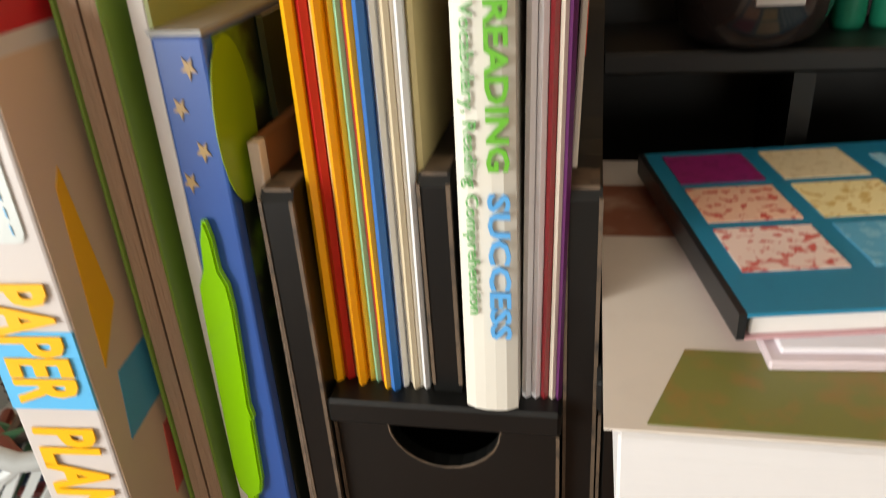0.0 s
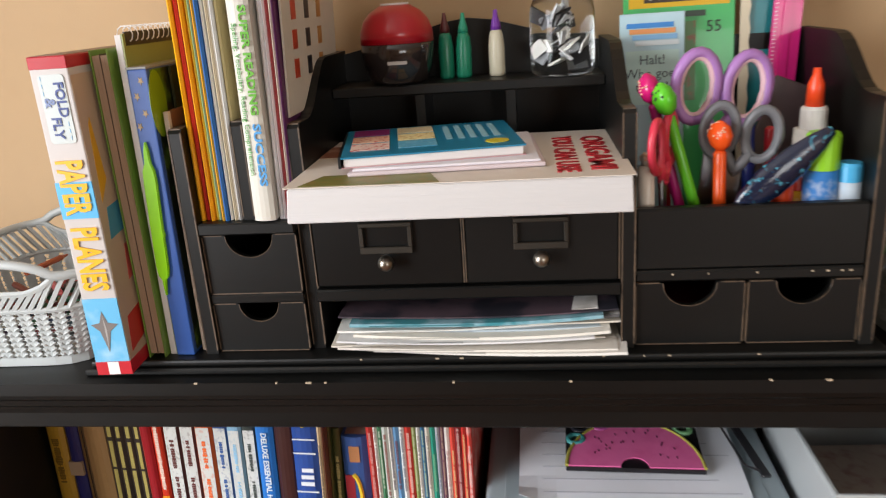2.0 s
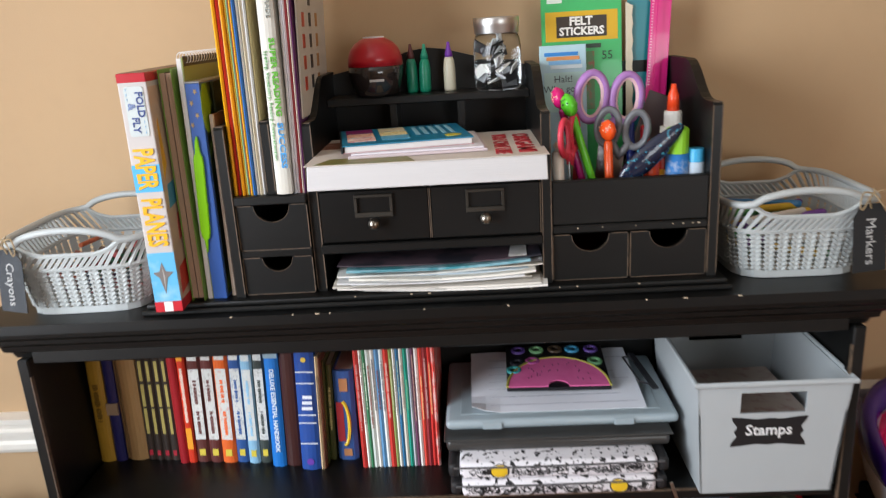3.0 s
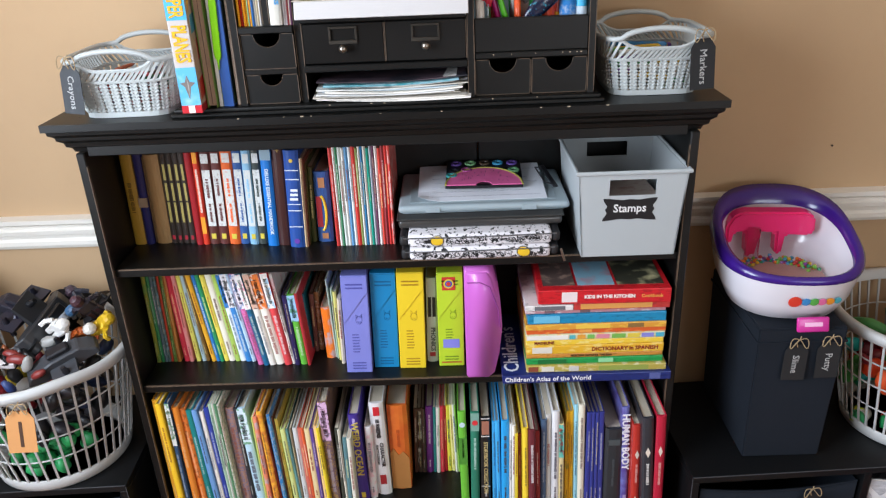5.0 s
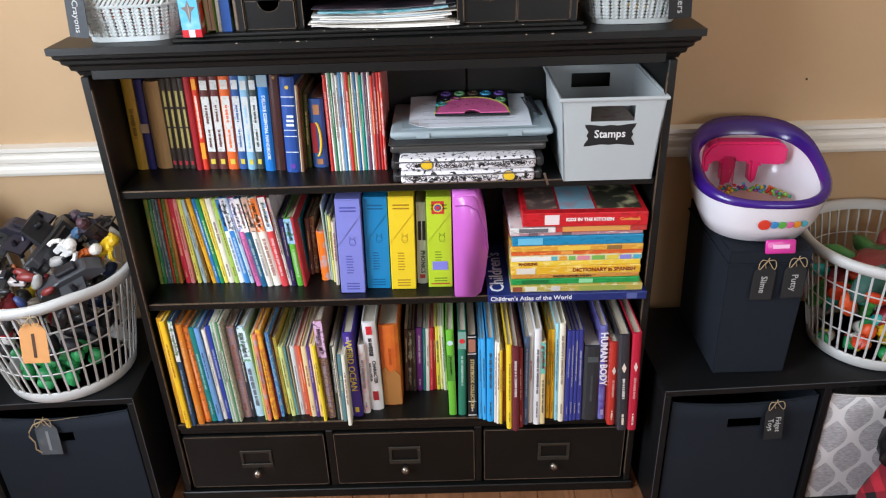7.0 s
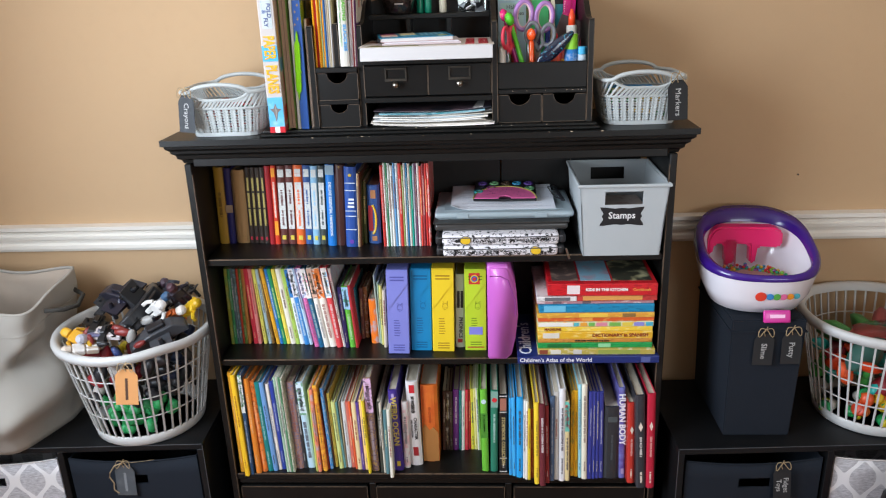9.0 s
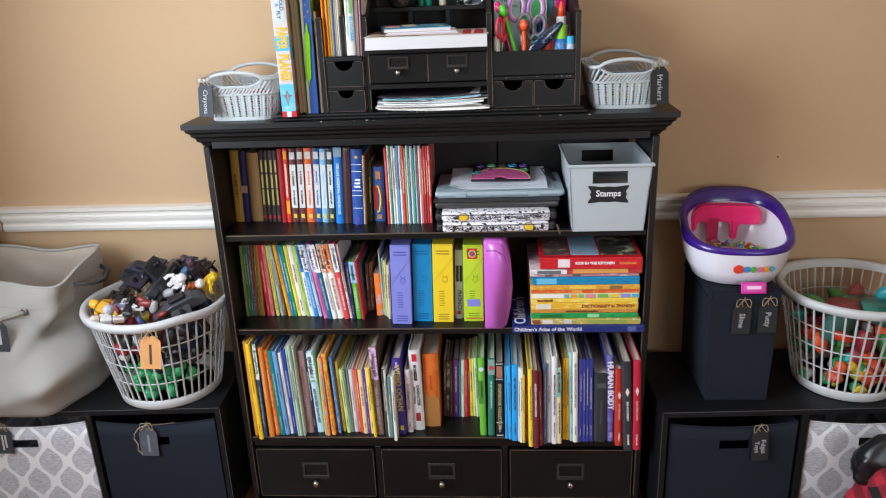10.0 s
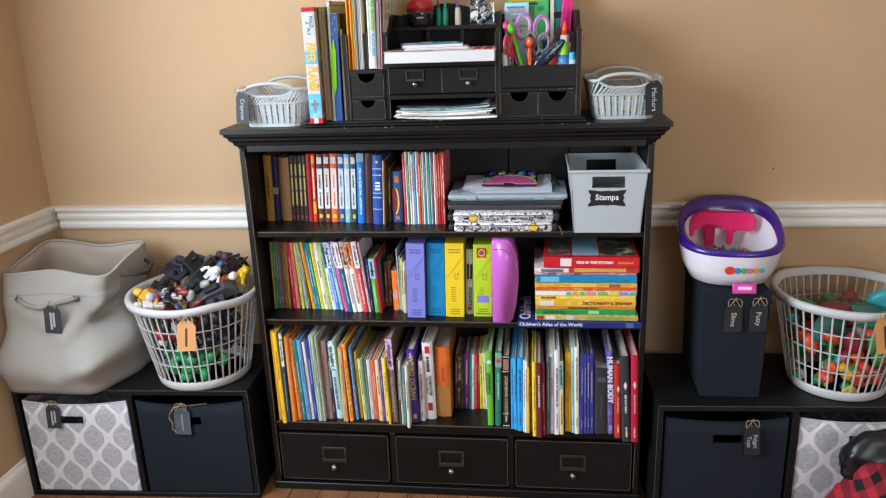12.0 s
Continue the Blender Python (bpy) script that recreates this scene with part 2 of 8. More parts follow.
# ---- the black bookcase ----
BX = 0.571
case = thing("bookcase", pose(0, 0, 0), "black distressed wooden bookcase, shelves full of children's books", "bookcase")
SHELF1, SHELF2, SHELF3 = 0.846, 0.575, 0.238
SIDE_Y0 = 0.030
for sgn in (-1, 1):
    bm = bmesh.new()
    box(bm, sgn * (BX - 0.0150) - 0.0042, sgn * (BX - 0.0150) + 0.0042, SIDE_Y0 + 0.012, 0.30, 0.0, 1.085, 0.0015)
    part("side_panel", bm, BLACK, case)
    part("stile", nbox(sgn * (BX - 0.0180) - 0.0080, sgn * (BX - 0.0180) + 0.0080, SIDE_Y0 - 0.004, SIDE_Y0 + 0.014, 0.0, 1.085, 0.002), BLACK, case)
    part("worn_edge", nbox(sgn * (BX - 0.0256) - 0.0008, sgn * (BX - 0.0256) + 0.0008, SIDE_Y0 - 0.0046, SIDE_Y0 + 0.002, 0.05, 1.06), WORN, case)
for i in range(6):
    part("back_board", nbox(-BX + 0.022 + i * 0.181, -BX + 0.022 + (i + 1) * 0.181 - 0.003, 0.285, 0.296, 0.03, 1.08, 0.0015), BLACK, case)
for z, y0 in ((SHELF1, 0.036), (SHELF2, 0.036), (SHELF3, 0.030)):
    sh = part("shelf", nbox(-BX + 0.023, BX - 0.023, y0, 0.284, z - 0.017, z, 0.002), BLACK, case)
    part("worn_edge", nbox(-BX + 0.033, BX - 0.033, y0 - 0.0006, y0 + 0.003, z - 0.002, z + 0.0004), WORN, sh)
part("top_rail", nbox(-BX + 0.031, BX - 0.031, 0.030, 0.046, 1.078, 1.10, 0.0015), BLACK, case)
# stepped crown moulding round three sides
CROWN = [(0.036, 1.086), (0.033, 1.094), (0.026, 1.098), (0.024, 1.106), (0.016, 1.112), (0.015, 1.118), (0.007, 1.124), (0.006, 1.130), (0.0, 1.132), (0.0, 1.145), (0.05, 1.145), (0.05, 1.086)]
bm = bmesh.new()
loops = []
for o, z in CROWN:
    loops.append([bm.verts.new(p) for p in ((-0.6 + o, 0.30, z), (-0.6 + o, o, z), (0.6 - o, o, z), (0.6 - o, 0.30, z))])
for a, b in zip(loops, loops[1:] + loops[:1]):
    for i in range(3):
        bm.faces.new((a[i], a[i + 1], b[i + 1], b[i]))
bmesh.ops.recalc_face_normals(bm, faces=bm.faces[:])
part("crown_moulding", bm, BLACK, case)
part("top_board", nbox(-0.552, 0.552, 0.048, 0.302, 1.122, 1.1448), BLACK, case)
part("plinth", nbox(-BX + 0.004, BX - 0.004, 0.022, 0.05, 0.0, 0.026, 0.002), BLACK, case)
part("drawer_rail", nbox(-BX + 0.031, BX - 0.031, 0.034, 0.05, 0.206, 0.222, 0.0015), BLACK, case)
for x in (-0.181, 0.181):
    part("drawer_post", nbox(x - 0.009, x + 0.009, 0.033, 0.05, 0.026, 0.206, 0.0015), BLACK, case)


def label_holder(parent, x, y, z, w, h, knob_r):
    """A cast frame for a card with a small knob hanging under it."""
    bm = bmesh.new()
    t = h * 0.14
    box(bm, x - w / 2, x + w / 2, y - 0.004, y, z + h / 2 - t, z + h / 2, 0.0006)
    box(bm, x - w / 2, x + w / 2, y - 0.004, y, z - h / 2, z - h / 2 + t * 1.6, 0.0006)
    box(bm, x - w / 2, x - w / 2 + t, y - 0.004, y, z - h / 2 + t * 1.6, z + h / 2 - t, 0.0006)
    box(bm, x + w / 2 - t, x + w / 2, y - 0.004, y, z - h / 2 + t * 1.6, z + h / 2 - t, 0.0006)
    part("label_frame", bm, BRONZE, parent, "aged bronze label frame")
    bm = bmesh.new()
    lathe(bm, [(0.35 * knob_r, 0), (0.4 * knob_r, 0.6 * knob_r), (0.95 * knob_r, 1.0 * knob_r), (1.05 * knob_r, 1.5 * knob_r), (0.8 * knob_r, 2.1 * knob_r), (0.3 * knob_r, 2.35 * knob_r)], 14)
    k = part("knob", bm, PEWTER, parent, "worn pewter knob", True)
    k.matrix_basis = pose(x, y - 0.001, z - h / 2 - knob_r * 0.9, 90)


for x in (-0.3665, 0.0, 0.3665):
    dr = part("drawer", nbox(x - 0.172, x + 0.172, 0.031, 0.27, 0.034, 0.198, 0.003, seg=2), BLACK, case)
    for z in (0.036, 0.196):
        part("worn_edge", nbox(x - 0.168, x + 0.168, 0.0302, 0.0335, z - 0.0008, z + 0.0008), WORN, dr)
    for xx in (x - 0.1705, x + 0.1705):
        part("worn_edge", nbox(xx - 0.0008, xx + 0.0008, 0.0302, 0.0335, 0.037, 0.195), WORN, dr)
    label_holder(dr, x, 0.031, 0.126, 0.078, 0.054, 0.010)
rnd = random.Random(4)
for i in range(9):
    x = rnd.uniform(-0.3, 0.45)
    w = rnd.uniform(0.0008, 0.003)
    part("paint_chip", nbox(x - w, x + w, -0.0004, 0.0015, 1.1440, 1.1454), CHIP, case)


# ---- plank floor ----
FLOORW = surface("oak_planks", "85593c", 0.36, 0.45, 16, 0.12, grain=(7, 0.7, 7), second="54341f", amount=0.6)
fl = tagged(part("floor", nbox(WX0, WX1, WY0, WY1, -0.08, -0.0122), surface("subfloor", "3a2a1c", 0.8, 0.1, 10, 0.1)), "brown wooden plank floor", "floor", kind="structure")
plank_mesh = mesh_of(nbox(0, 0.092, 0, 1.0, -0.012, 0.0, 0.0012), "plank", FLOORW)
rf = random.Random(8)
x = WX0
while x < WX1 - 0.02:
    y = WY1
    while y > WY0 + 0.05:
        ln = rf.uniform(0.7, 1.35) if y < WY1 else rf.uniform(0.35, 1.3)
        ln = min(ln, y - WY0)
        ob = new("plank", plank_mesh)
        ob.parent = fl
        ob.matrix_basis = Matrix.Translation((x, y - ln, 0)) @ Matrix.Diagonal((min(0.092, WX1 - x) / 0.092, ln - 0.0015, 1, 1))
        y -= ln
    x += 0.0935


# ---- books ----
rb = random.Random(11)


def shade(h, f):
    return "".join(f"{max(0, min(255, int(int(h[i:i + 2], 16) * f))):02x}" for i in (0, 2, 4))


def plate(bm, x0, x1, z0, z1, y=-0.0004, t=0.0008):
    """A thin printed patch on a spine that faces -y."""
    return box(bm, x0, x1, y, y + t, z0, z1)


def word_bars(bm, w, z0, z1, rows=1, fill=0.5):
    """Unreadable words down a spine: one strip, wide for words and hair-thin between them."""
    for r in range(rows):
        bw = w * fill / rows * 0.5
        cx = w / 2 + (r - (rows - 1) / 2) * bw * 2.6
        z, left = z1, []
        while z > z0 + 0.002:
            ln = min(rb.uniform(0.0012, 0.0032), z - z0)
            hw = bw * rb.uniform(0.7, 1.0)
            left += [(hw, z), (hw, z - ln), (0.0001, z - ln - 0.0001)]
            z -= ln + (0.0032 if rb.random() < 0.16 else 0.0009)
            left.append((0.0001, z + 0.0001))
        left = left[:-1]
        extrude_xz(bm, [(cx - o, q) for o, q in left] + [(cx + o, q) for o, q in left[::-1]], -0.0004, 0.0006)
    return bm


def plates(name, rects, material, parent):
    """Printed patches, each a part of its own."""
    for r in rects:
        part(name, plate(bmesh.new(), *r), material, parent)


def volume(w, h, d, cover, hard=True, bulge=0.0, page=None):
    """Cover and page block of a standing book; spine at y = 0, left lower edge at the origin."""
    t = min(0.0022 if hard else 0.0008, w * 0.22)
    sq = 0.003 if hard else 0.0
    n = 5 if w > 0.008 else 2
    outer = [(0, d)] + [(w * i / n, 0.0012 + bulge * w - (bulge * w + 0.0012) * math.sin(math.pi * i / n) ** 0.7 if 0 < i < n else 0.0018 + bulge * w) for i in range(n + 1)] + [(w, d)]
    inner = [(w - t, d), (w - t, 0.004 + bulge * w), (t, 0.004 + bulge * w), (t, d)]
    pts = outer + inner
    bm = bmesh.new()
    a = [bm.verts.new((x, y, 0)) for x, y in pts]
    b = [bm.verts.new((x, y, h)) for x, y in pts]
    bm.faces.new(a), bm.faces.new(b[::-1])
    for i in range(len(pts)):
        j = (i + 1) % len(pts)
        bm.faces.new((a[i], b[i], b[j], a[j]))
    bmesh.ops.recalc_face_normals(bm, faces=bm.faces[:])
    pg = nbox(t * 1.02, w - t * 1.02, 0.0045 + bulge * w, d - sq - 0.0005, sq, h - sq - 0.0003)
    return bm, pg


PRINTS = ["e6e2da", "c23a36", "2f6fae", "e0b93a", "3f8a4c", "2a2a30", "e08a9a", "8fbfd8"]
BOOKGROUP = ["books on the shelves"]
COLOUR_WORDS = (("red", 0), ("orange", 28), ("yellow", 50), ("green", 110), ("teal", 175), ("blue", 215), ("purple", 275), ("pink", 325), ("red", 360))


def colour_word(h):
    import colorsys
    r, g, b = (int(h[i:i + 2], 16) / 255 for i in (0, 2, 4))
    hh, s, v = colorsys.rgb_to_hsv(r, g, b)
    if v < 0.27:
        return "black"
    if s < 0.2:
        return "white" if v > 0.75 else "grey"
    if v < 0.55 and (hh < 0.13 or hh > 0.95):
        return "brown"
    return min(COLOUR_WORDS, key=lambda c: abs(c[1] - hh * 360))[0]


def book(x, y, w, h, lean, colour, style="", z=0.0, depth=0.2, on="bookcase shelf", turn=0.0):
    """A standing book, spine to the front. lean: degrees its top falls to the left."""
    hard = style not in ("thin",) and w > 0.008
    w = max(w, 0.0028) * 0.985
    d = max(0.06, min(depth, 0.281 - y))
    if z > 1:
        d = min(depth, 0.285 - y)
    word = colour_word(colour)
    kindw = {"thin": "thin stapled booklet", "diary": "novel with white title panel", "series": "small yellow-titled paperback"}.get(style, "children's book" if hard else "thin children's paperback")
    if lean >= 0:
        m = pose(x, y, z, 0, -lean, turn)
    else:
        m = pose(x + w, y, z, 0, -lean, turn) @ pose(-w, 0, 0)
    ob = thing("book", m, f"{word} {kindw} standing on the {on}", "book", BOOKGROUP[0])
    bm, pg = volume(w, h, d, colour, hard, 0.12 if hard and w > 0.012 else 0.02)
    skin = gloss(colour)
    if style in ("", "thin") or style.startswith("tops") or style == "plain":
        pick = rb.choice(PRINTS)
        if rb.random() < (0.12 if style == "thin" else 0.34) and "organizer" not in on and pick != colour:
            skin = printed(colour, pick, rb.choice((70.0, 130.0, 210.0)), 0.5, 0.05, rb.choice((0.53, 0.57)), rb.choice((0.6, 1.6)))
    if style == "orangebig":
        skin = printed(colour, "c2421c", 22.0, 0.7, 0.16, 0.5)
    elif style == "human":
        skin = printed(colour, "7d86c8", 45.0, 0.7, 0.12, 0.52)
    cover = part("cover", bm, skin, ob)
    part("page_block", pg, PAGES, ob)
    pale = sum(int(colour[i:i + 2], 16) for i in (0, 2, 4)) > 420
    ink = rb.choice(["3a3540", "4a2f2f", "2f4a6a", "7a2f2a"]) if pale else rb.choice(["efe9dc", "f0e2a0", "e9e4de"])
    mixf = rb.uniform(0.3, 0.75)
    ink = "".join(f"{int(int(ink[i:i + 2], 16) * mixf + int(colour[i:i + 2], 16) * (1 - mixf)):02x}" for i in (0, 2, 4))
    key, _, arg = style.partition(":")
    if key == "tops":
        bm = bmesh.new()
        plate(bm, 0.0002, w - 0.0002, h * 0.63, h - 0.001)
        part("upper_band", bm, printed(arg, rb.choice(PRINTS), 110.0, 0.8, 0.035, 0.56), cover)
        part("title", word_bars(bmesh.new(), w, h * 0.68, h * 0.94, 1, 0.5), gloss(rb.choice(("b0524e", "5080ac", "78a068", "c09a62", "8a6a9a"))), cover)
        bm = bmesh.new()
        word_bars(bm, w, h * 0.12, h * 0.55, 1, 0.4)
        part("subtitle", bm, gloss(ink), cover)
    elif key == "diary":
        plates("title_panel", [(w * 0.13, w * 0.87, h * 0.20, h * 0.79), (w * 0.16, w * 0.84, h * 0.86, h * 0.955)], printed("d2d4d0", shade(colour, 1.0), 260.0, 0.35, 0.05, 0.58, 0.8), cover)
        for zz in (0.24, 0.5):
            bm = word_bars(bmesh.new(), w, h * zz, h * (zz + 0.2), 1, 0.26)
            for v in bm.verts:
                v.co.y -= 0.0006
            part("title", bm, gloss(shade(colour, 1.1)), cover)
        bm = bmesh.new()
        plate(bm, w * 0.28, w * 0.72, h * 0.06, h * 0.115)
        part("badge", bm, gloss("d6c24a"), cover)
    elif key == "series":
        plates("title", [(w * 0.34, w * 0.7, h * 0.70, h * 0.87), (w * 0.34, w * 0.7, h * 0.48, h * 0.67), (w * 0.34, w * 0.7, h * 0.24, h * 0.46)], gloss("b9ab62"), cover)
        part("badge", plate(bmesh.new(), w * 0.3, w * 0.75, h * 0.045, h * 0.09), gloss("b8283a"), cover)
    elif key == "band":
        part("band", plate(bmesh.new(), -0.0006, w + 0.0004, h * 0.42, h * 0.52, -0.0015, 0.004), gloss("a89078"), cover)
    elif key == "bands":
        plates("rule_line", [(0.0015, w - 0.0015, h * zz, h * zz + 0.0016) for zz in (0.22, 0.39, 0.455, 0.71, 0.80)], gloss("dfe4ea"), cover)
        plates("title", [(w * (0.25 + 0.04 * k), w * 0.8, h * zz, h * zz + 0.005) for k, zz in enumerate((0.50, 0.545, 0.59))], gloss("e4e8ee"), cover)
        bm = bmesh.new()
        lathe(bm, [(0.0055, 0), (0.0055, 0.001)], 14)
        bmesh.ops.transform(bm, matrix=pose(w / 2, 0.0003, h * 0.07, 90), verts=bm.verts)
        part("badge", bm, gloss("6a3fa0"), cover)
        bm = bmesh.new()
        lathe(bm, [(0.004, 0), (0.004, 0.001)], 8)
        bmesh.ops.transform(bm, matrix=pose(w / 2, 0.0003, h * 0.9, 90), verts=bm.verts)
        part("star", bm, gloss("d9b84a"), cover)
    elif key == "leather":
        bm = bmesh.new()
        plate(bm, w * 0.48, w * 0.55, h * 0.955, h * 0.985)
        plate(bm, w * 0.38, w * 0.65, h * 0.972, h * 0.977)
        part("gilt_mark", bm, gloss("b89a5a"), cover)
    elif key == "picture":
        bm = bmesh.new()
        tube(bm, [(w * 0.35 + 0.010 * math.cos(a), 0.0, h * 0.42 + 0.038 * math.sin(a)) for a in [radians(d) for d in range(-80, 81, 20)]], 0.0028, 6)
        part("moon", bm, gloss("e8c63a"), cover)
        bm = bmesh.new()
        plate(bm, w * 0.08, w * 0.42, h * 0.22, h * 0.66)
        part("picture_panel", bm, gloss("a03038"), cover)
        plates("badge", [(w * 0.3, w * 0.7, h * 0.78, h * 0.92), (w * 0.3, w * 0.7, h * 0.05, h * 0.13)], gloss("b07a52"), cover)
    elif key == "tanbox":
        part("worn_edge", plate(bmesh.new(), -0.0003, 0.003, 0.004, h - 0.004), gloss("6a5236"), cover)
    elif key == "titleblue":
        part("band", plate(bmesh.new(), 0.0003, w - 0.0003, h * 0.88, h - 0.001), gloss("8fa6b4"), cover)
        letters("title", "DELUXE ESSENTIAL HANDBOOK", 0.0095, Matrix.Translation((w / 2, -0.0006, h * 0.46)) @ SPINE_DOWN, gloss("dfe9f2"), cover, bold=0.0002)
    elif key == "weird":
        letters("title", "WEIRD OCEAN", 0.021, Matrix.Translation((w / 2, -0.0006, h * 0.62)) @ SPINE_DOWN, gloss("d3c04e"), cover, bold=0.0003)
        bm = bmesh.new()
        plate(bm, w * 0.3, w * 0.7, h * 0.06, h * 0.12)
        part("badge", bm, gloss("d8c23c"), cover)
        bm = bmesh.new()
        word_bars(bm, w, h * 0.9, h * 0.96, 1, 0.3)
        part("subtitle", bm, gloss("b9a8d8"), cover)
    elif key == "ency":
        letters("title", "CHARACTER", 0.0115, Matrix.Translation((w * 0.62, -0.0006, h * 0.45)) @ SPINE_DOWN, gloss("2c2a2a"), cover, bold=0.0003)
        letters("title", "ENCYCLOPEDIA", 0.0075, Matrix.Translation((w * 0.3, -0.0006, h * 0.45)) @ SPINE_DOWN, gloss("2c2a2a"), cover)
        bm = bmesh.new()
        word_bars(bm, w, h * 0.63, h * 0.83, 1, 0.34)
        part("title_bar", bm, gloss("2a2828"), cover)
        part("logo_patch", plate(bmesh.new(), w * 0.28, w * 0.72, h * 0.87, h * 0.96), gloss("c62a34"), cover)
        part("picture", plate(bmesh.new(), w * 0.28, w * 0.72, h * 0.12, h * 0.225), gloss("a02a30"), cover)
    elif key == "orangebig":
        bm = bmesh.new()
        extrude_xz(bm, [(0.001, 0.002), (w - 0.001, 0.002), (w - 0.001, h * 0.38), (w * 0.7, h * 0.46), (w * 0.45, h * 0.42), (w * 0.2, h * 0.5), (0.001, h * 0.44)], -0.0009, 0.0004)
        part("picture_panel", bm, gloss("a9743f"), cover)
        bm = bmesh.new()
        word_bars(bm, w, h * 0.5, h * 0.72, 1, 0.16)
        part("title", bm, gloss("b04f22"), cover)
    elif key == "halfdark":
        part("picture_panel", plate(bmesh.new(), 0.0003, w - 0.0003, h * 0.42, h * 0.72), gloss("4f8f34"), cover)
        bm = bmesh.new()
        word_bars(bm, w, h * 0.5, h * 0.7, 1, 0.3)
        part("title", bm, gloss("a9d88a"), cover)
        bm = bmesh.new()
        lathe(bm, [(w * 0.36, 0), (w * 0.36, 0.001)], 14)
        bmesh.ops.transform(bm, matrix=pose(w / 2, 0.0002, h * 0.86, 90), verts=bm.verts)
        part("badge", bm, gloss("c9dfe6"), cover)
    elif key == "dot":
        part("band", plate(bmesh.new(), 0.0003, w - 0.0003, h * 0.80, h - 0.002), gloss("7fa89a"), cover)
        bm = bmesh.new()
        lathe(bm, [(w * 0.34, 0), (w * 0.34, 0.0012)], 14)
        bmesh.ops.transform(bm, matrix=pose(w / 2, -0.0002, h * 0.89, 90), verts=bm.verts)
        part("badge", bm, gloss(arg), cover)
        part("title", word_bars(bmesh.new(), w, h * 0.36, h * 0.72, 1, 0.3), gloss("a9c9bc"), cover)
    elif key == "story":
        letters("title", "STORYBOOK COLLECTION", 0.0125, Matrix.Translation((w / 2, -0.0006, h * 0.42)) @ SPINE_DOWN, gloss("c8b27a"), cover, bold=0.0002, stretch=0.92)
        plates("rule_line", [(0.0008, w - 0.0008, h * zz, h * zz + 0.002) for zz in (0.985, 0.785, 0.195, 0.02)], gloss("dcd8d2"), cover)
        part("picture", plate(bmesh.new(), w * 0.12, w * 0.88, h * 0.81, h * 0.96), gloss("a8705c"), cover)
        bm = bmesh.new()
        word_bars(bm, w, h * 0.07, h * 0.15, 1, 0.22)
        part("mark", bm, gloss("d8d4ce"), cover)
    elif key == "human":
        letters("title", "HUMAN BODY", 0.022, Matrix.Translation((w / 2, -0.0006, h * 0.66)) @ SPINE_DOWN, gloss("e8e8f0"), cover, bold=0.0007)
        bm = bmesh.new()
        plate(bm, w * 0.28, w * 0.72, h * 0.05, h * 0.11)
        part("badge", bm, gloss("a59ac4"), cover)
    elif key == "guide":
        bm = bmesh.new()
        extrude_xz(bm, [(w * 0.5, h * 0.62), (w * 0.72, h * 0.67), (w * 0.5, h * 0.72), (w * 0.28, h * 0.67)], -0.0007, 0.0005)
        part("badge", bm, gloss("e6d8c8"), cover)
        part("mark", word_bars(bmesh.new(), w, h * 0.06, h * 0.18, 1, 0.24), gloss("e6d8c8"), cover)
        bm = bmesh.new()
        word_bars(bm, w, h * 0.34, h * 0.56, 1, 0.28)
        part("title", bm, gloss("d89a92" if colour != "33343a" else "d8d4d0"), cover)
    elif key == "plaindark":
        bm = bmesh.new()
        plate(bm, w * 0.2, w * 0.8, h * 0.80, h * 0.87)
        part("title", bm, gloss("4c5456"), cover)
        bm = bmesh.new()
        word_bars(bm, w, h * 0.25, h * 0.62, 1, 0.14)
        part("subtitle", bm, gloss("484e52"), cover)
    elif key == "phonics":
        letters("title", "PHONICS", 0.0135, Matrix.Translation((w * 0.55, -0.0006, h * 0.28)) @ SPINE_DOWN, gloss("3a3c40"), cover, bold=0.0003)
        plates("logo_patch", [(w * 0.16, w * 0.44, h * 0.55, h * 0.78), (w * 0.54, w * 0.82, h * 0.55, h * 0.78)], gloss("26272b"), cover)
        part("badge", plate(bmesh.new(), w * 0.25, w * 0.75, h * 0.07, h * 0.12), gloss("a83038"), cover)
    elif key == "bars":
        plates("panel", [(w * 0.15, w * 0.85, h * 0.86, h * 0.97), (w * 0.15, w * 0.85, h * 0.12, h * 0.30)], gloss(arg), cover)
        bm = bmesh.new()
        word_bars(bm, w, h * 0.34, h * 0.8, 1, 0.42)
        part("title", bm, gloss("f0d8c8"), cover)
    elif key == "gold":
        bm = bmesh.new()
        word_bars(bm, w, h * 0.35, h * 0.68, 1, 0.4)
        part("title", bm, gloss("6a4f1c"), cover)
    elif key == "titlegrey":
        bm = bmesh.new()
        word_bars(bm, w, h * 0.42, h * 0.84, 1, 0.4)
        part("title", bm, gloss("cfc4c4"), cover)
    elif key == "thin":
        if w > 0.0042:
            bm = bmesh.new()
            word_bars(bm, w, h * rb.uniform(0.3, 0.5), h * rb.uniform(0.7, 0.92), 1, 0.45)
            part("title", bm, gloss(ink), cover)
    elif key != "plain" and w > 0.006:
        bm = bmesh.new()
        a = rb.uniform(0.32, 0.5)
        word_bars(bm, w, h * a, h * rb.uniform(0.72, 0.9), 1, rb.uniform(0.25, 0.42))
        part("title", bm, gloss(ink), cover)
        part("mark", word_bars(bmesh.new(), w, h * 0.08, h * rb.uniform(0.16, 0.26), 1, 0.25), gloss(ink), cover)
    return ob



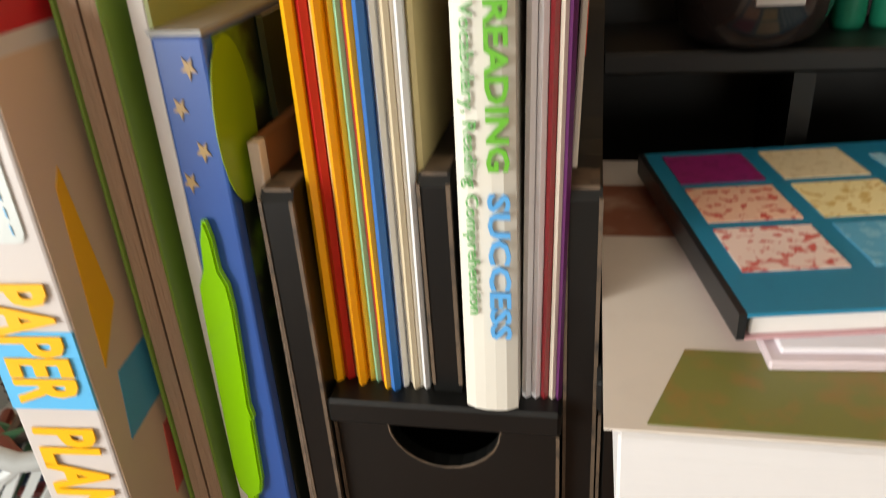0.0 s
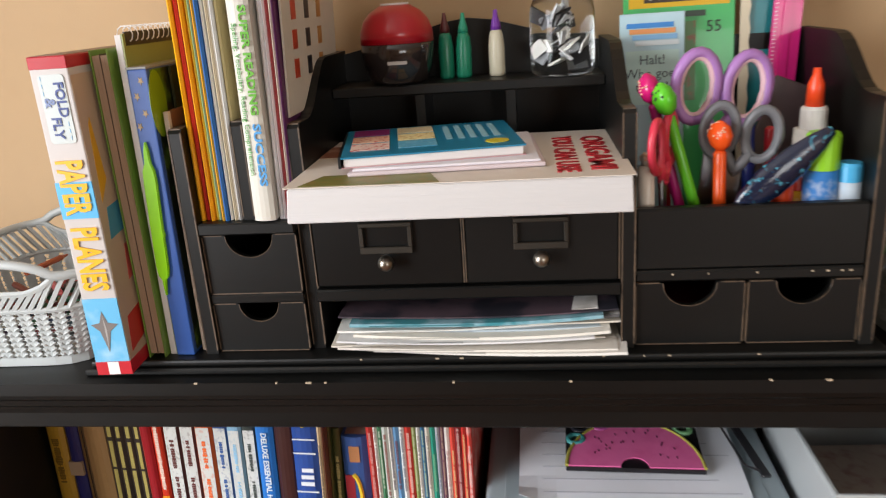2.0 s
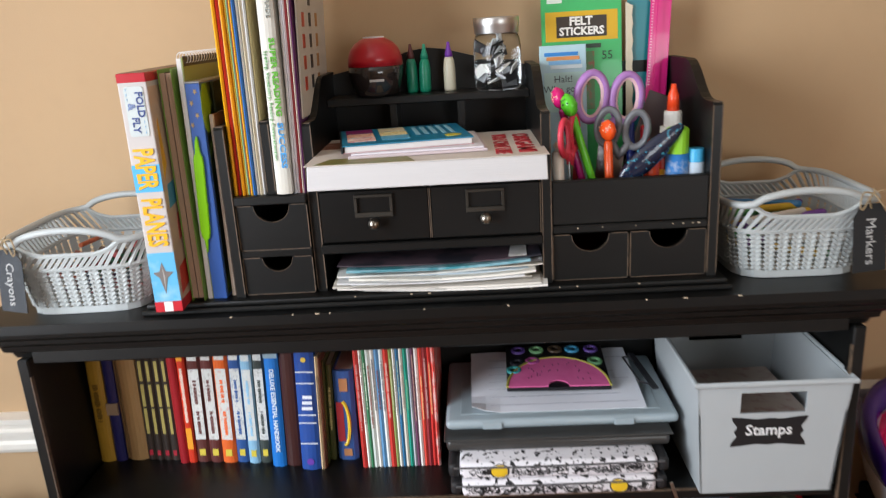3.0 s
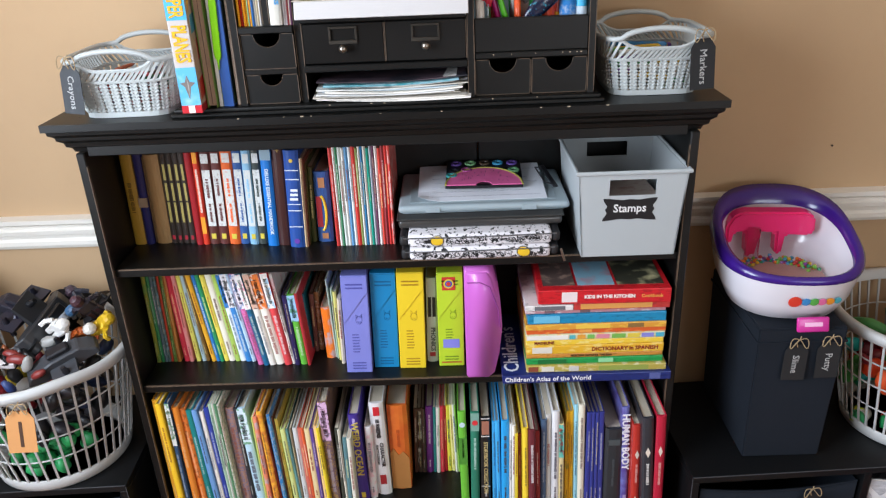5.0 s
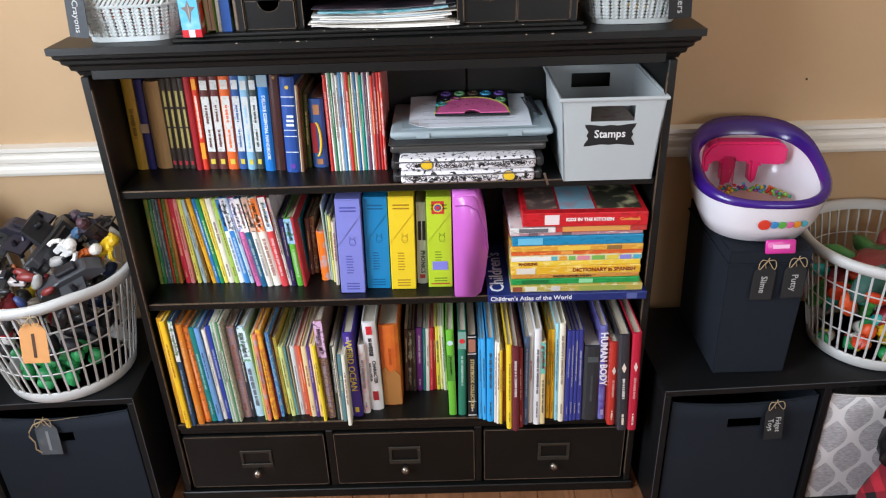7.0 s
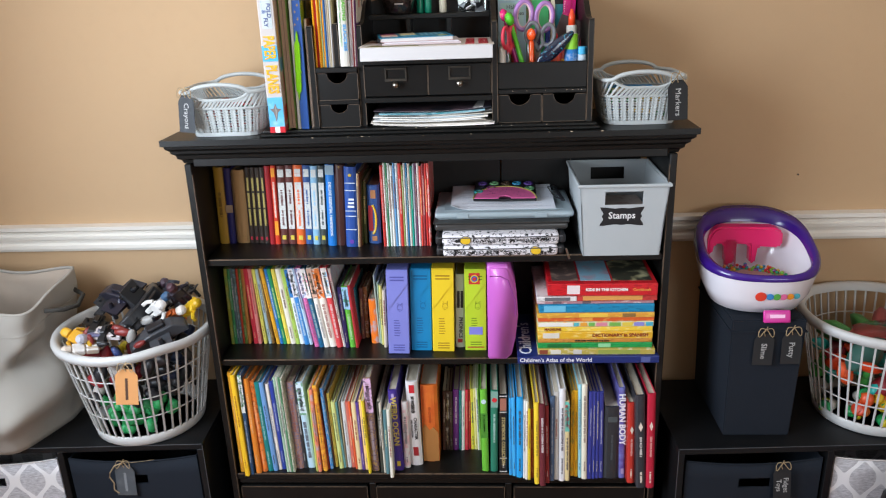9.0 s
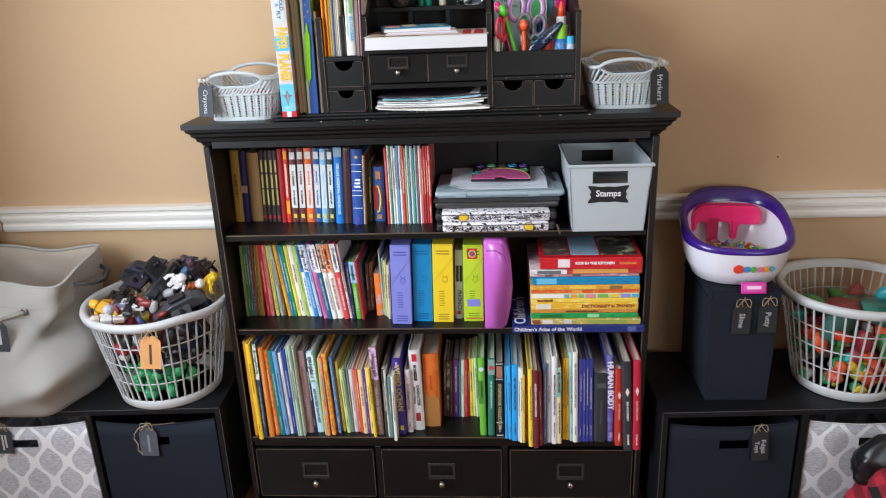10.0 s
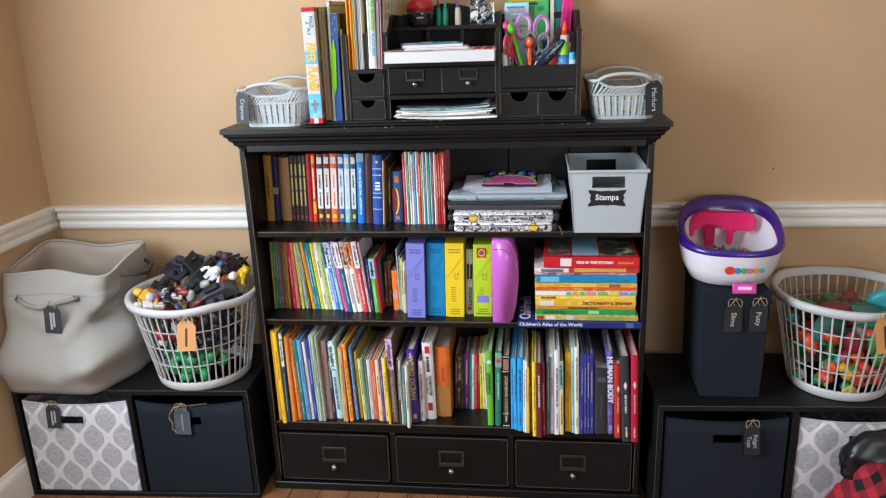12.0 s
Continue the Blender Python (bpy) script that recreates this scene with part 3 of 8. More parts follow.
# ---- desktop organizer on the bookcase ----
before_organizer = set(bpy.data.objects)
OB = 1.159                      # top of its base
org = thing("desk_organizer", pose(0, 0, 0), "black distressed wooden desktop organizer with small drawers", "organizer")
bm = bmesh.new()
box(bm, -0.384, 0.391, 0.053, 0.300, 1.1452, 1.1518, 0.002)
part("base_step", bm, BLACK, org)
part("base", nbox(-0.378, 0.385, 0.058, 0.300, 1.1520, OB, 0.0025, seg=2), BLACK, org)
rc = random.Random(21)
for i in range(7):
    x, w = rc.uniform(-0.1, 0.36), rc.uniform(0.0006, 0.0022)
    part("paint_chip", nbox(x - w, x + w, 0.0574, 0.0595, OB - 0.0022, OB - 0.0010), CHIP, org)


def side_panel(x0, x1, y0, zf, zb, name="side_panel", z0=OB):
    """An upright panel whose top sweeps up in an S towards the back."""
    pts = [(y0, z0), (y0, zf - 0.004), (y0 + 0.004, zf), (y0 + 0.035, zf)]
    for i in range(1, 9):
        u = i / 8
        pts.append((y0 + 0.035 + 0.09 * u, zf + (zb - zf) * (3 * u * u - 2 * u ** 3)))
    pts += [(0.298 if z0 == OB else 0.289, zb), (0.298 if z0 == OB else 0.289, z0)]
    bm = bmesh.new()
    extrude_yz(bm, pts, x0, x1)
    p = part(name, bm, BLACK, org)
    part("worn_edge", nbox(x1 - 0.0012, x1 + 0.0003, y0 - 0.0005, y0 + 0.0015, z0 + 0.004, zf - 0.003), WORN, p)
    part("worn_edge", nbox(x0 - 0.0003, x0 + 0.0010, y0 - 0.0005, y0 + 0.0015, z0 + 0.004, zf - 0.003), WORN, p)
    part("worn_edge", nbox(x0 + 0.001, x1 - 0.001, y0 + 0.003, y0 + 0.02, zf - 0.0008, zf + 0.0004), WORN, p)
    return p


side_panel(-0.2600, -0.2475, 0.072, 1.381, 1.392)
side_panel(-0.1515, -0.1390, 0.082, 1.379, 1.428)
side_panel(0.150, 0.162, 0.072, 1.379, 1.428)
side_panel(0.362, 0.374, 0.072, 1.378, 1.424)
side_panel(-0.2035, -0.1920, 0.081, 1.384, 1.384, "divider", 1.2922)
part("back_panel", nbox(-0.247, 0.362, 0.290, 0.298, OB, 1.392, 0.001), BLACK, org)
bm = bmesh.new()
extrude_xz(bm, [(-0.139, 1.392), (0.150, 1.392), (0.150, 1.424), (0.09, 1.436), (0.03, 1.452), (0.005, 1.455), (-0.02, 1.452), (-0.08, 1.436), (-0.139, 1.424)], 0.290, 0.298)
part("back_crest", bm, BLACK, org)
part("back_crest", nbox(0.162, 0.362, 0.290, 0.298, 1.392, 1.420), BLACK, org)
part("slot_floor", nbox(-0.247, -0.152, 0.071, 0.29, 1.2805, 1.292, 0.0015), BLACK, org)
part("drawer_shelf", nbox(-0.247, -0.152, 0.074, 0.29, 1.2110, 1.2198, 0.001), BLACK, org)
part("middle_shelf", nbox(-0.139, 0.150, 0.070, 0.29, 1.2945, 1.309, 0.0015), BLACK, org)
part("paper_shelf", nbox(-0.139, 0.150, 0.070, 0.29, 1.2120, 1.2238, 0.0015), BLACK, org)
part("top_shelf", nbox(-0.139, 0.150, 0.216, 0.29, 1.3832, 1.394, 0.0015), BLACK, org)
for x in (-0.0445, 0.052):
    part("cubby_divider", nbox(x - 0.005, x + 0.005, 0.219, 0.29, 1.309, 1.3832), BLACK, org)
part("bin_front", nbox(0.162, 0.362, 0.074, 0.086, 1.2337, 1.2905, 0.002), BLACK, org)
part("bin_floor", nbox(0.162, 0.362, 0.073, 0.29, 1.2225, 1.2335, 0.002), BLACK, org)
for i in range(7):
    x, w = rc.uniform(0.19, 0.35), rc.uniform(0.0005, 0.0018)
    part("paint_chip", nbox(x - w, x + w, 0.0725, 0.075, 1.2290, 1.2307), CHIP, org)


def scoop_drawer(x0, x1, z0, z1, inside=DARK):
    """A small drawer whose front has a half-round finger notch."""
    cx, r = (x0 + x1) / 2, (z1 - z0) * 0.40
    pts = [(x0, z0), (x1, z0), (x1, z1), (cx + r + 0.002, z1)]
    for i in range(13):
        a = -math.pi * i / 12
        pts.append((cx + r * math.cos(a), z1 - 0.001 + r * 0.92 * math.sin(a)))
    pts += [(cx - r - 0.002, z1), (x0, z1)]
    bm = bmesh.new()
    extrude_xz(bm, pts, 0.076, 0.084)
    dr = part("drawer", bm, BLACK, org)
    tray = bmesh.new()
    box(tray, x0 + 0.001, x1 - 0.001, 0.085, 0.28, z0 + 0.001, z0 + 0.004)
    box(tray, x0 + 0.001, x0 + 0.004, 0.085, 0.28, z0 + 0.0042, z1 - 0.004)
    box(tray, x1 - 0.004, x1 - 0.001, 0.085, 0.28, z0 + 0.0042, z1 - 0.004)
    part("drawer_tray", tray, inside, dr)
    part("worn_edge", nbox(x0 + 0.001, cx - r - 0.003, 0.0754, 0.078, z1 - 0.0009, z1 + 0.0003), WORN, dr)
    part("worn_edge", nbox(cx + r + 0.003, x1 - 0.001, 0.0754, 0.078, z1 - 0.0009, z1 + 0.0003), WORN, dr)
    part("worn_edge", nbox(x0 + 0.001, x1 - 0.001, 0.0754, 0.078, z0 - 0.0003, z0 + 0.0008), WORN, dr)
    for x in (x0, x1):
        part("worn_edge", nbox(x - 0.0007, x + 0.0007, 0.0754, 0.078, z0 + 0.002, z1 - 0.002), WORN, dr)
    bm = bmesh.new()
    tube(bm, [(cx + r * math.cos(-math.pi * i / 12), 0.0762, z1 - 0.001 + r * 0.92 * math.sin(-math.pi * i / 12)) for i in range(13)], 0.0005, 4)
    part("worn_rim", bm, WORN, dr)
    return dr


scoop_drawer(-0.2460, -0.1535, 1.2205, 1.2795)
scoop_drawer(-0.2460, -0.1535, 1.1603, 1.2105)
REDIN = surface("red_card", "8a1f22", 0.6, 0.1, 40, 0.05)
scoop_drawer(0.1635, 0.2605, 1.1603, 1.2210, REDIN)
scoop_drawer(0.2637, 0.3607, 1.1603, 1.2210)
for x0, x1 in ((-0.1375, 0.0050), (0.0070, 0.148)):
    dr = part("drawer", nbox(x0, x1, 0.074, 0.28, 1.2250, 1.2935, 0.002), BLACK, org)
    for x in (x0, x1):
        part("worn_edge", nbox(x - 0.0006, x + 0.0006, 0.0734, 0.076, 1.227, 1.291), WORN, dr)
    cx = -0.066 if x0 < -0.1 else 0.0775
    label_holder(dr, cx, 0.074, 1.2730, 0.050, 0.0295, 0.0075)

# papers in the open slot
rp = random.Random(5)
pap = ["e6e2da", "ded8ce", "e9e6e0", "cfc8bc", "dedede", "e4dfd4", "b8c4cc", "e6e4de", "d8cfc0", "6a7f8c", "e0dcd6", "3f8f9a", "d9d4cc", "5a4a52"]
z = OB + 0.0004
for i, c in enumerate(pap):
    t = rp.uniform(0.0014, 0.0034)
    w = rp.uniform(0.24, 0.27)
    d = rp.uniform(0.17, 0.2)
    bm = bmesh.new()
    nx = 10
    y0 = 0.088 - rp.uniform(0.0, 0.03)
    x0 = -0.128 + rp.uniform(0.0, 0.02)
    curl = rp.uniform(0, 0.004)
    rise = 0.0 if i < 5 else rp.uniform(0.006, 0.016)
    for k in range(nx):
        a, b = x0 + w * k / nx, x0 + w * (k + 1) / nx
        za, zb = [curl * ((q - x0 - w / 2) / (w / 2)) ** 2 + rise * max(0.0, (q - x0) / w - 0.45) ** 2 for q in (a, b)]
        vs = [bm.verts.new(p) for p in ((a, y0, za), (b, y0, zb), (b, y0 + d, zb), (a, y0 + d, za), (a, y0, za + t), (b, y0, zb + t), (b, y0 + d, zb + t), (a, y0 + d, za + t))]
        for q in ((3, 2, 1, 0), (4, 5, 6, 7), (0, 1, 5, 4), (2, 3, 7, 6)):
            bm.faces.new([vs[j] for j in q])
        if k == 0:
            bm.faces.new([vs[j] for j in (0, 4, 7, 3)])
        if k == nx - 1:
            bm.faces.new([vs[j] for j in (1, 2, 6, 5)])
    bmesh.ops.remove_doubles(bm, verts=bm.verts[:], dist=0.0001)
    ob = thing("paper_sheaf", pose(0, 0, 0), "", "")
    mt = gloss(c, 0.7) if i < 9 else surface("magazine_" + c, c, 0.35, 0.2, 28, 0.03, second=("e4e0dc", "2a2c34", "8fb8c4")[i % 3], amount=0.9, contrast=0.05, centre=0.5)
    part("sheet", bm, mt, ob)
    part("folded_edge", nbox(x0 + w * 0.08, x0 + w * 0.5, y0 - 0.0006, y0 + 0.002, t * 0.3 + curl * 0.3, t * 0.62 + curl * 0.3), gloss(shade(c, 0.8), 0.7), ob)
    ob.matrix_world = pose(0, 0, z, 0, 0, rp.uniform(-4.5, 3.5))
    tagged(ob, f"{colour_word(c)} sheaf of loose paper lying in the organizer slot", "paper", "papers in the organizer")
    z += t + 0.0002

# the thick pad of white paper with printed sheets
pad = thing("paper_pad", pose(0, 0, 1.3092), "thick white paper pad on the organizer's middle shelf", "paper pad")
bm = nbox(-0.134, 0.151, 0.001, 0.215, 0, 0.0268, 0.001)
for v in bm.verts:
    v.co.y += 0.35 * v.co.z
part("paper_block", bm, surface("pad_paper", "c6c3c2", 0.75, 0.04, 60, 0.2, grain=(0.3, 0.3, 14)), pad)
cov = part("cover_sheet", nbox(-0.138, 0.154, 0.0115, 0.225, 0.0270, 0.0276), gloss("d9cfc4", 0.5), pad, "creased cover sheet with a faded picture")
bm = bmesh.new()
vs = [bm.verts.new(p) for p in ((-0.126, 0.014, 0.0279), (-0.005, 0.013, 0.0279), (-0.018, 0.052, 0.0279), (-0.112, 0.052, 0.0279))]
f = bm.faces.new(vs)
r = bmesh.ops.extrude_face_region(bm, geom=[f])
bmesh.ops.translate(bm, vec=(0, 0, 0.0003), verts=[v for v in r["geom"] if isinstance(v, bmesh.types.BMVert)])
bmesh.ops.recalc_face_normals(bm, faces=bm.faces[:])
part("olive_panel", bm, surface("olive_print", "7a7a3e", 0.45, 0.2, 60, 0.05, second="a8663a", amount=0.6), cov, "olive green printed panel")
part("red_panel", nbox(-0.138, -0.095, 0.135, 0.19, 0.0277, 0.0281), surface("brown_print", "8a5540", 0.45, 0.3, 60, 0.05, second="c9b09a", amount=0.6), cov)
letters("cover_title", "ORIGAMI", 0.0300, pose(0.1300, 0.110, 0.0280, 0, 0, -90), gloss("b3242e"), cov, bold=0.0007, stretch=1.25)
letters("cover_title", "YOU CAN USE", 0.0270, pose(0.1010, 0.110, 0.0280, 0, 0, -90), gloss("b3242e"), cov, bold=0.0007, stretch=0.92)
ls = thing("loose_sheets", pose(-0.006, 0.126, 1.3374, 0, 0, 4), "loose printed sheets and a pink booklet under the blue booklet", "papers", "booklets on the paper pad")
part("sheet", nbox(-0.088, 0.084, -0.078, 0.066, 0.0, 0.0035, 0.0008), gloss("d8c8cc", 0.6), ls)
part("booklet_edge", nbox(-0.084, 0.080, -0.074, 0.066, 0.0036, 0.0058, 0.0006), gloss("e4e0e6", 0.6), ls)
bk = thing("booklet", pose(-0.021, 0.135, 1.3434, 0, 0, 9.5), "blue activity booklet with colour swatches lying on the paper pad", "booklet", "booklets on the paper pad")
part("page_block", nbox(-0.085, 0.075, -0.070, 0.070, 0.0004, 0.0078, 0.0006), PAPER, bk)
part("back_cover", nbox(-0.087, 0.077, -0.072, 0.071, 0.0, 0.0004), gloss("d8a8ac"), bk)
bc = part("front_cover", nbox(-0.087, 0.077, -0.072, 0.071, 0.0080, 0.0094), gloss("147a9c", 0.3), bk)
part("spine", nbox(-0.0895, -0.087, -0.072, 0.071, 0.0, 0.0094), gloss("16181c"), bk)
SW = [("8a1f6a", "7a1a5e"), ("d9cba8", "c9b890"), ("e4b9a0", "c2433c"), ("e6d6a0", "c9a860"), ("e9cfc4", "c94f4a"), ("4f9fc0", "78b6cc")]
for i, (c, c2) in enumerate(SW):
    cx, cy = -0.062 + 0.044 * (i % 2), 0.048 - 0.039 * (i // 2)
    part("swatch", nbox(cx - 0.018, cx + 0.018, cy - 0.0165, cy + 0.0165, 0.0095, 0.0099), surface("swatch_" + c, c, 0.45, 0.1, 230, 0.02, second=c2, amount=0.95, contrast=0.03, centre=0.57), bc)
for k in range(5):
    part("title_bar", nbox(0.010 + k * 0.0115, 0.016 + k * 0.0115, -0.02, 0.055, 0.0095, 0.0098), gloss("8fc0d0"), bc)
bm = bmesh.new()
lathe(bm, [(0.011, 0.0095), (0.011, 0.0099)], 16, 0.055, -0.045)
part("badge", bm, gloss("d9c83a"), bc)

# things on the organizer's top shelf
sh = thing("pencil_sharpener", pose(-0.068, 0.243, 1.3942) @ Matrix.Diagonal((0.92, 0.92, 0.91, 1)), "red and smoky grey dome electric pencil sharpener", "pencil sharpener")
bm = bmesh.new()
lathe(bm, [(0.028, 0.0), (0.034, 0.004), (0.0395, 0.018), (0.0425, 0.035), (0.0428, 0.050)], 28)
part("body", bm, surface("smoky_plastic", "2a2322", 0.15, 0.2, 20, 0.0, coat=0.6), sh, "smoky translucent shavings bowl", True)
bm = bmesh.new()
lathe(bm, [(0.0432, 0.046), (0.0425, 0.058), (0.038, 0.071), (0.030, 0.080), (0.020, 0.086), (0.016, 0.0875)], 28)
part("cap", bm, surface("red_plastic", "b01222", 0.3, 0.08, 20, 0.02, coat=0.3), sh, "glossy red cap", True)
bm = bmesh.new()
lathe(bm, [(0.0165, 0.0868), (0.0165, 0.0895), (0.008, 0.0895), (0.006, 0.086)], 20)
part("pencil_hole", bm, WHITE_PLASTIC, sh, "white pencil hole ring")
part("logo_bar", nbox(-0.006, 0.016, -0.0440, -0.0405, 0.024, 0.0275), gloss("b8b4b0"), sh)


def glue_bottle(x, y, z, h, r, body, tip, label, lean=0.0):
    ob = thing("glue_bottle", pose(x, y, z, 0, lean, 0), label, "glue bottle", "glue bottles on the organizer")
    bm = bmesh.new()
    lathe(bm, [(r * 0.9, 0), (r, 0.003), (r, h * 0.45), (r * 0.85, h * 0.62), (r * 0.62, h * 0.70)], 16)
    part("bottle", bm, gloss(body, 0.3), ob, "", True)
    bm = bmesh.new()
    lathe(bm, [(r * 0.66, h * 0.70), (r * 0.6, h * 0.78), (r * 0.32, h * 0.90), (r * 0.22, h), (r * 0.05, h)], 14)
    part("nozzle", bm, gloss(tip, 0.35), ob, "", True)
    return ob


glue_bottle(-0.018, 0.262, 1.3942, 0.068, 0.0085, "0f7a5e", "5a2a2a", "green glue pen with dark tip on the organizer shelf")
glue_bottle(0.001, 0.262, 1.3942, 0.067, 0.0085, "128a6a", "1f9a7a", "green glitter glue pen on the organizer shelf", 1)
glue_bottle(0.0375, 0.262, 1.3942, 0.068, 0.0088, "d6d0b8", "7a3aa8", "cream glue pen with purple tip on the organizer shelf")

jar = thing("glass_jar", pose(0.1075, 0.244, 1.3942) @ Matrix.Diagonal((0.97, 0.97, 1.10, 1)), "clear glass jar of binder clips with a silver lid", "jar")
GLASS = clear("jar_glass", "f2f6f4", 0.03)
bm = bmesh.new()
lathe(bm, [(0.030, 0.0), (0.034, 0.003), (0.035, 0.010), (0.035, 0.056), (0.033, 0.064), (0.030, 0.069)], 28)
g = part("glass", bm, GLASS, jar, "clear glass", True)
g.visible_shadow = False
bm = bmesh.new()
lathe(bm, [(0.032, 0.069), (0.0325, 0.070), (0.0325, 0.077), (0.0335, 0.079), (0.0335, 0.087), (0.0325, 0.089), (0.010, 0.0895)], 32)
part("lid", bm, surface("tin_lid", "d0cecb", 0.36, 0.1, 50, 0.05, metal=1.0), jar, "silver screw lid", True)
rj = random.Random(3)
for i in range(30):
    bm = nbox(-0.006, 0.006, -0.001, 0.001, -0.008, 0.008, 0.0005)
    c = part("clip", bm, gloss(rj.choice(["1c1c1e", "8a8c90", "d8d6d2", "e4e2de", "2a2a2c", "b8b8ba"])), jar)
    a, rr = rj.uniform(0, 6.28), rj.uniform(0.0, 0.022)
    c.matrix_basis = pose(rr * math.cos(a), rr * math.sin(a), rj.uniform(0.010, 0.055), rj.uniform(0, 90), rj.uniform(0, 90), rj.uniform(0, 180))

# packets and ruler standing in the pen bin
pk = thing("sticker_packet", pose(0.235, 0.268, 1.235, -6), "green and yellow hanging packet of felt stickers", "sticker packet")
GREENP = surface("green_card", "3fb868", 0.35, 0.12, 60, 0.03, coat=0.3)
part("card", nbox(-0.059, 0.059, 0, 0.002, 0.0, 0.290, 0.0006), GREENP, pk)
part("yellow_panel", nbox(-0.053, 0.053, -0.0006, -0.0001, 0.2185, 0.260), gloss("dcae1e"), pk)
part("title_panel", nbox(-0.037, 0.037, -0.0011, -0.0007, 0.2235, 0.253, 0.0002), gloss("3a3026"), pk)
letters("title", "FELT", 0.0165, pose(-0.001, -0.0015, 0.2455) @ FACE_FRONT, gloss("efece4"), pk, bold=0.0006)
letters("title", "STICKERS", 0.0155, pose(0, -0.0015, 0.2315) @ FACE_FRONT, gloss("efece4"), pk, bold=0.0005)
part("banner", nbox(-0.028, 0.028, -0.0011, -0.0007, 0.2075, 0.2135), gloss("2a4030"), pk)
letters("piece_count", "55", 0.017, pose(0.037, -0.001, 0.196) @ FACE_FRONT, gloss("1f3a28"), pk)
part("header_bar", nbox(-0.050, -0.028, -0.0006, -0.0001, 0.272, 0.279), gloss("dfe8dc"), pk)
part("sticker_window", nbox(-0.052, 0.018, -0.0006, -0.0001, 0.12, 0.203), surface("sticker_mix", "5a8a50", 0.3, 0.2, 90, 0.05, second="b03a3a", amount=0.8), pk)
pk2 = thing("card_packet", pose(0.204, 0.252, 1.235, -5), "pale blue packet of note cards with painted strokes", "card packet")
part("card", nbox(-0.034, 0.034, 0, 0.004, 0.0, 0.214, 0.0008), gloss("b4d4de", 0.35), pk2)
part("note_sheet", nbox(-0.028, 0.028, -0.0006, -0.0001, 0.120, 0.176), gloss("bfe0dc"), pk2)
for k, c in enumerate(("2f86d0", "e89a5a", "7fb6e0", "d8e4e8")):
    part("brush_stroke", nbox(-0.027 + 0.003 * k, 0.022 + 0.002 * k, -0.0010, -0.0007, 0.199 - 0.006 * k, 0.204 - 0.006 * k), gloss(c), pk2)
letters("note_words", "Halt!\nWho goes\nthere?", 0.0140, pose(0.0, -0.0012, 0.152) @ FACE_FRONT, gloss("4a5a5e"), pk2, depth=0.0002)
ck = thing("border_strip", pose(0.302, 0.272, 1.235, -4), "cream scalloped card strip standing in the pen bin", "card strip")
bm = bmesh.new()
extrude_xz(bm, [(-0.003, 0), (0.006, 0)] + [(0.006 + (0.0016 if i % 2 else 0), 0.01 + i * 0.012) for i in range(22)] + [(-0.003, 0.268)], 0, 0.0014)
part("strip", bm, gloss("d9cdb4", 0.6), ck)
tl = thing("protractor", pose(0.318, 0.281, 1.235, -3), "teal plastic stencil standing behind the packets", "stencil")
bm = bmesh.new()
extrude_xz(bm, [(-0.016, 0), (0.014, 0), (0.014, 0.19), (0.026, 0.21), (0.026, 0.25), (0.012, 0.275), (-0.016, 0.285)], 0, 0.0016)
part("plate", bm, surface("teal_plastic", "177a82", 0.3, 0.1, 30, 0.02), tl)
rl = thing("ruler", pose(0.3330, 0.262, 1.235, -5, 3.5, 0) @ Matrix.Diagonal((0.84, 1, 1, 1)), "bright pink plastic ruler standing in the pen bin", "ruler")
part("blade", nbox(-0.018, 0.018, 0, 0.003, 0, 0.305, 0.0008), surface("pink_plastic", "d8207c", 0.25, 0.08, 30, 0.02, coat=0.4), rl)
part("ridge", nbox(-0.006, 0.004, -0.0016, -0.0001, 0.006, 0.30), surface("pink_plastic", "d8207c"), rl)
tick = mesh_of(nbox(-0.016, -0.0125, -0.0004, -0.0001, 0, 0.0012), "tick", gloss("f0b8d4"))
for i in range(38):
    o = new("tick", tick)
    o.parent = rl
    o.location = (0, 0, 0.15 + i * 0.004)


def stick(name, a, b, r, colour, label, category, head=None, head_colour=None, group="pens in the organizer bin"):
    a, b = Vector(a), Vector(b)
    m = Matrix.Translation(a) @ (b - a).to_track_quat("Z", "Y").to_matrix().to_4x4()
    ob = thing(name, m, label, category, group)
    ln = (b - a).length
    bm = bmesh.new()
    lathe(bm, [(r * 0.55, 0), (r, 0.006), (r, ln - 0.003), (r * 0.7, ln)], 12)
    part("barrel", bm, gloss(colour, 0.25), ob, "", True)
    if head:
        bm = bmesh.new()
        lathe(bm, [(r * 0.7, ln), (head * 0.75, ln + head * 0.35), (head, ln + head), (head * 0.75, ln + head * 1.65), (head * 0.2, ln + head * 2.0), (0.0001, ln + head * 2.02)], 16, sy=0.72)
        hd = part("topper", bm, gloss(head_colour, 0.25), ob, "", True)
        rs = random.Random(int(ln * 1e5))
        dot = mesh_of(lathe(bmesh.new(), [(0.0011, 0), (0.0007, 0.0006), (0.0001, 0.0008)], 6), "dot", gloss("2a2a2a" if head_colour == "58c42e" else "f0c0a0"))
        for k in range(14):
            an, el = rs.uniform(-2.6, -0.4), rs.uniform(0.3, 1.7)
            o = new("dot", dot)
            o.parent = hd
            c = Vector((math.cos(an) * math.sin(el), 0.72 * math.sin(an) * math.sin(el), math.cos(el)))
            o.matrix_basis = Matrix.Translation(Vector((0, 0, ln + head)) + c * head * 0.985) @ c.to_track_quat("Z", "Y").to_matrix().to_4x4()
    return ob


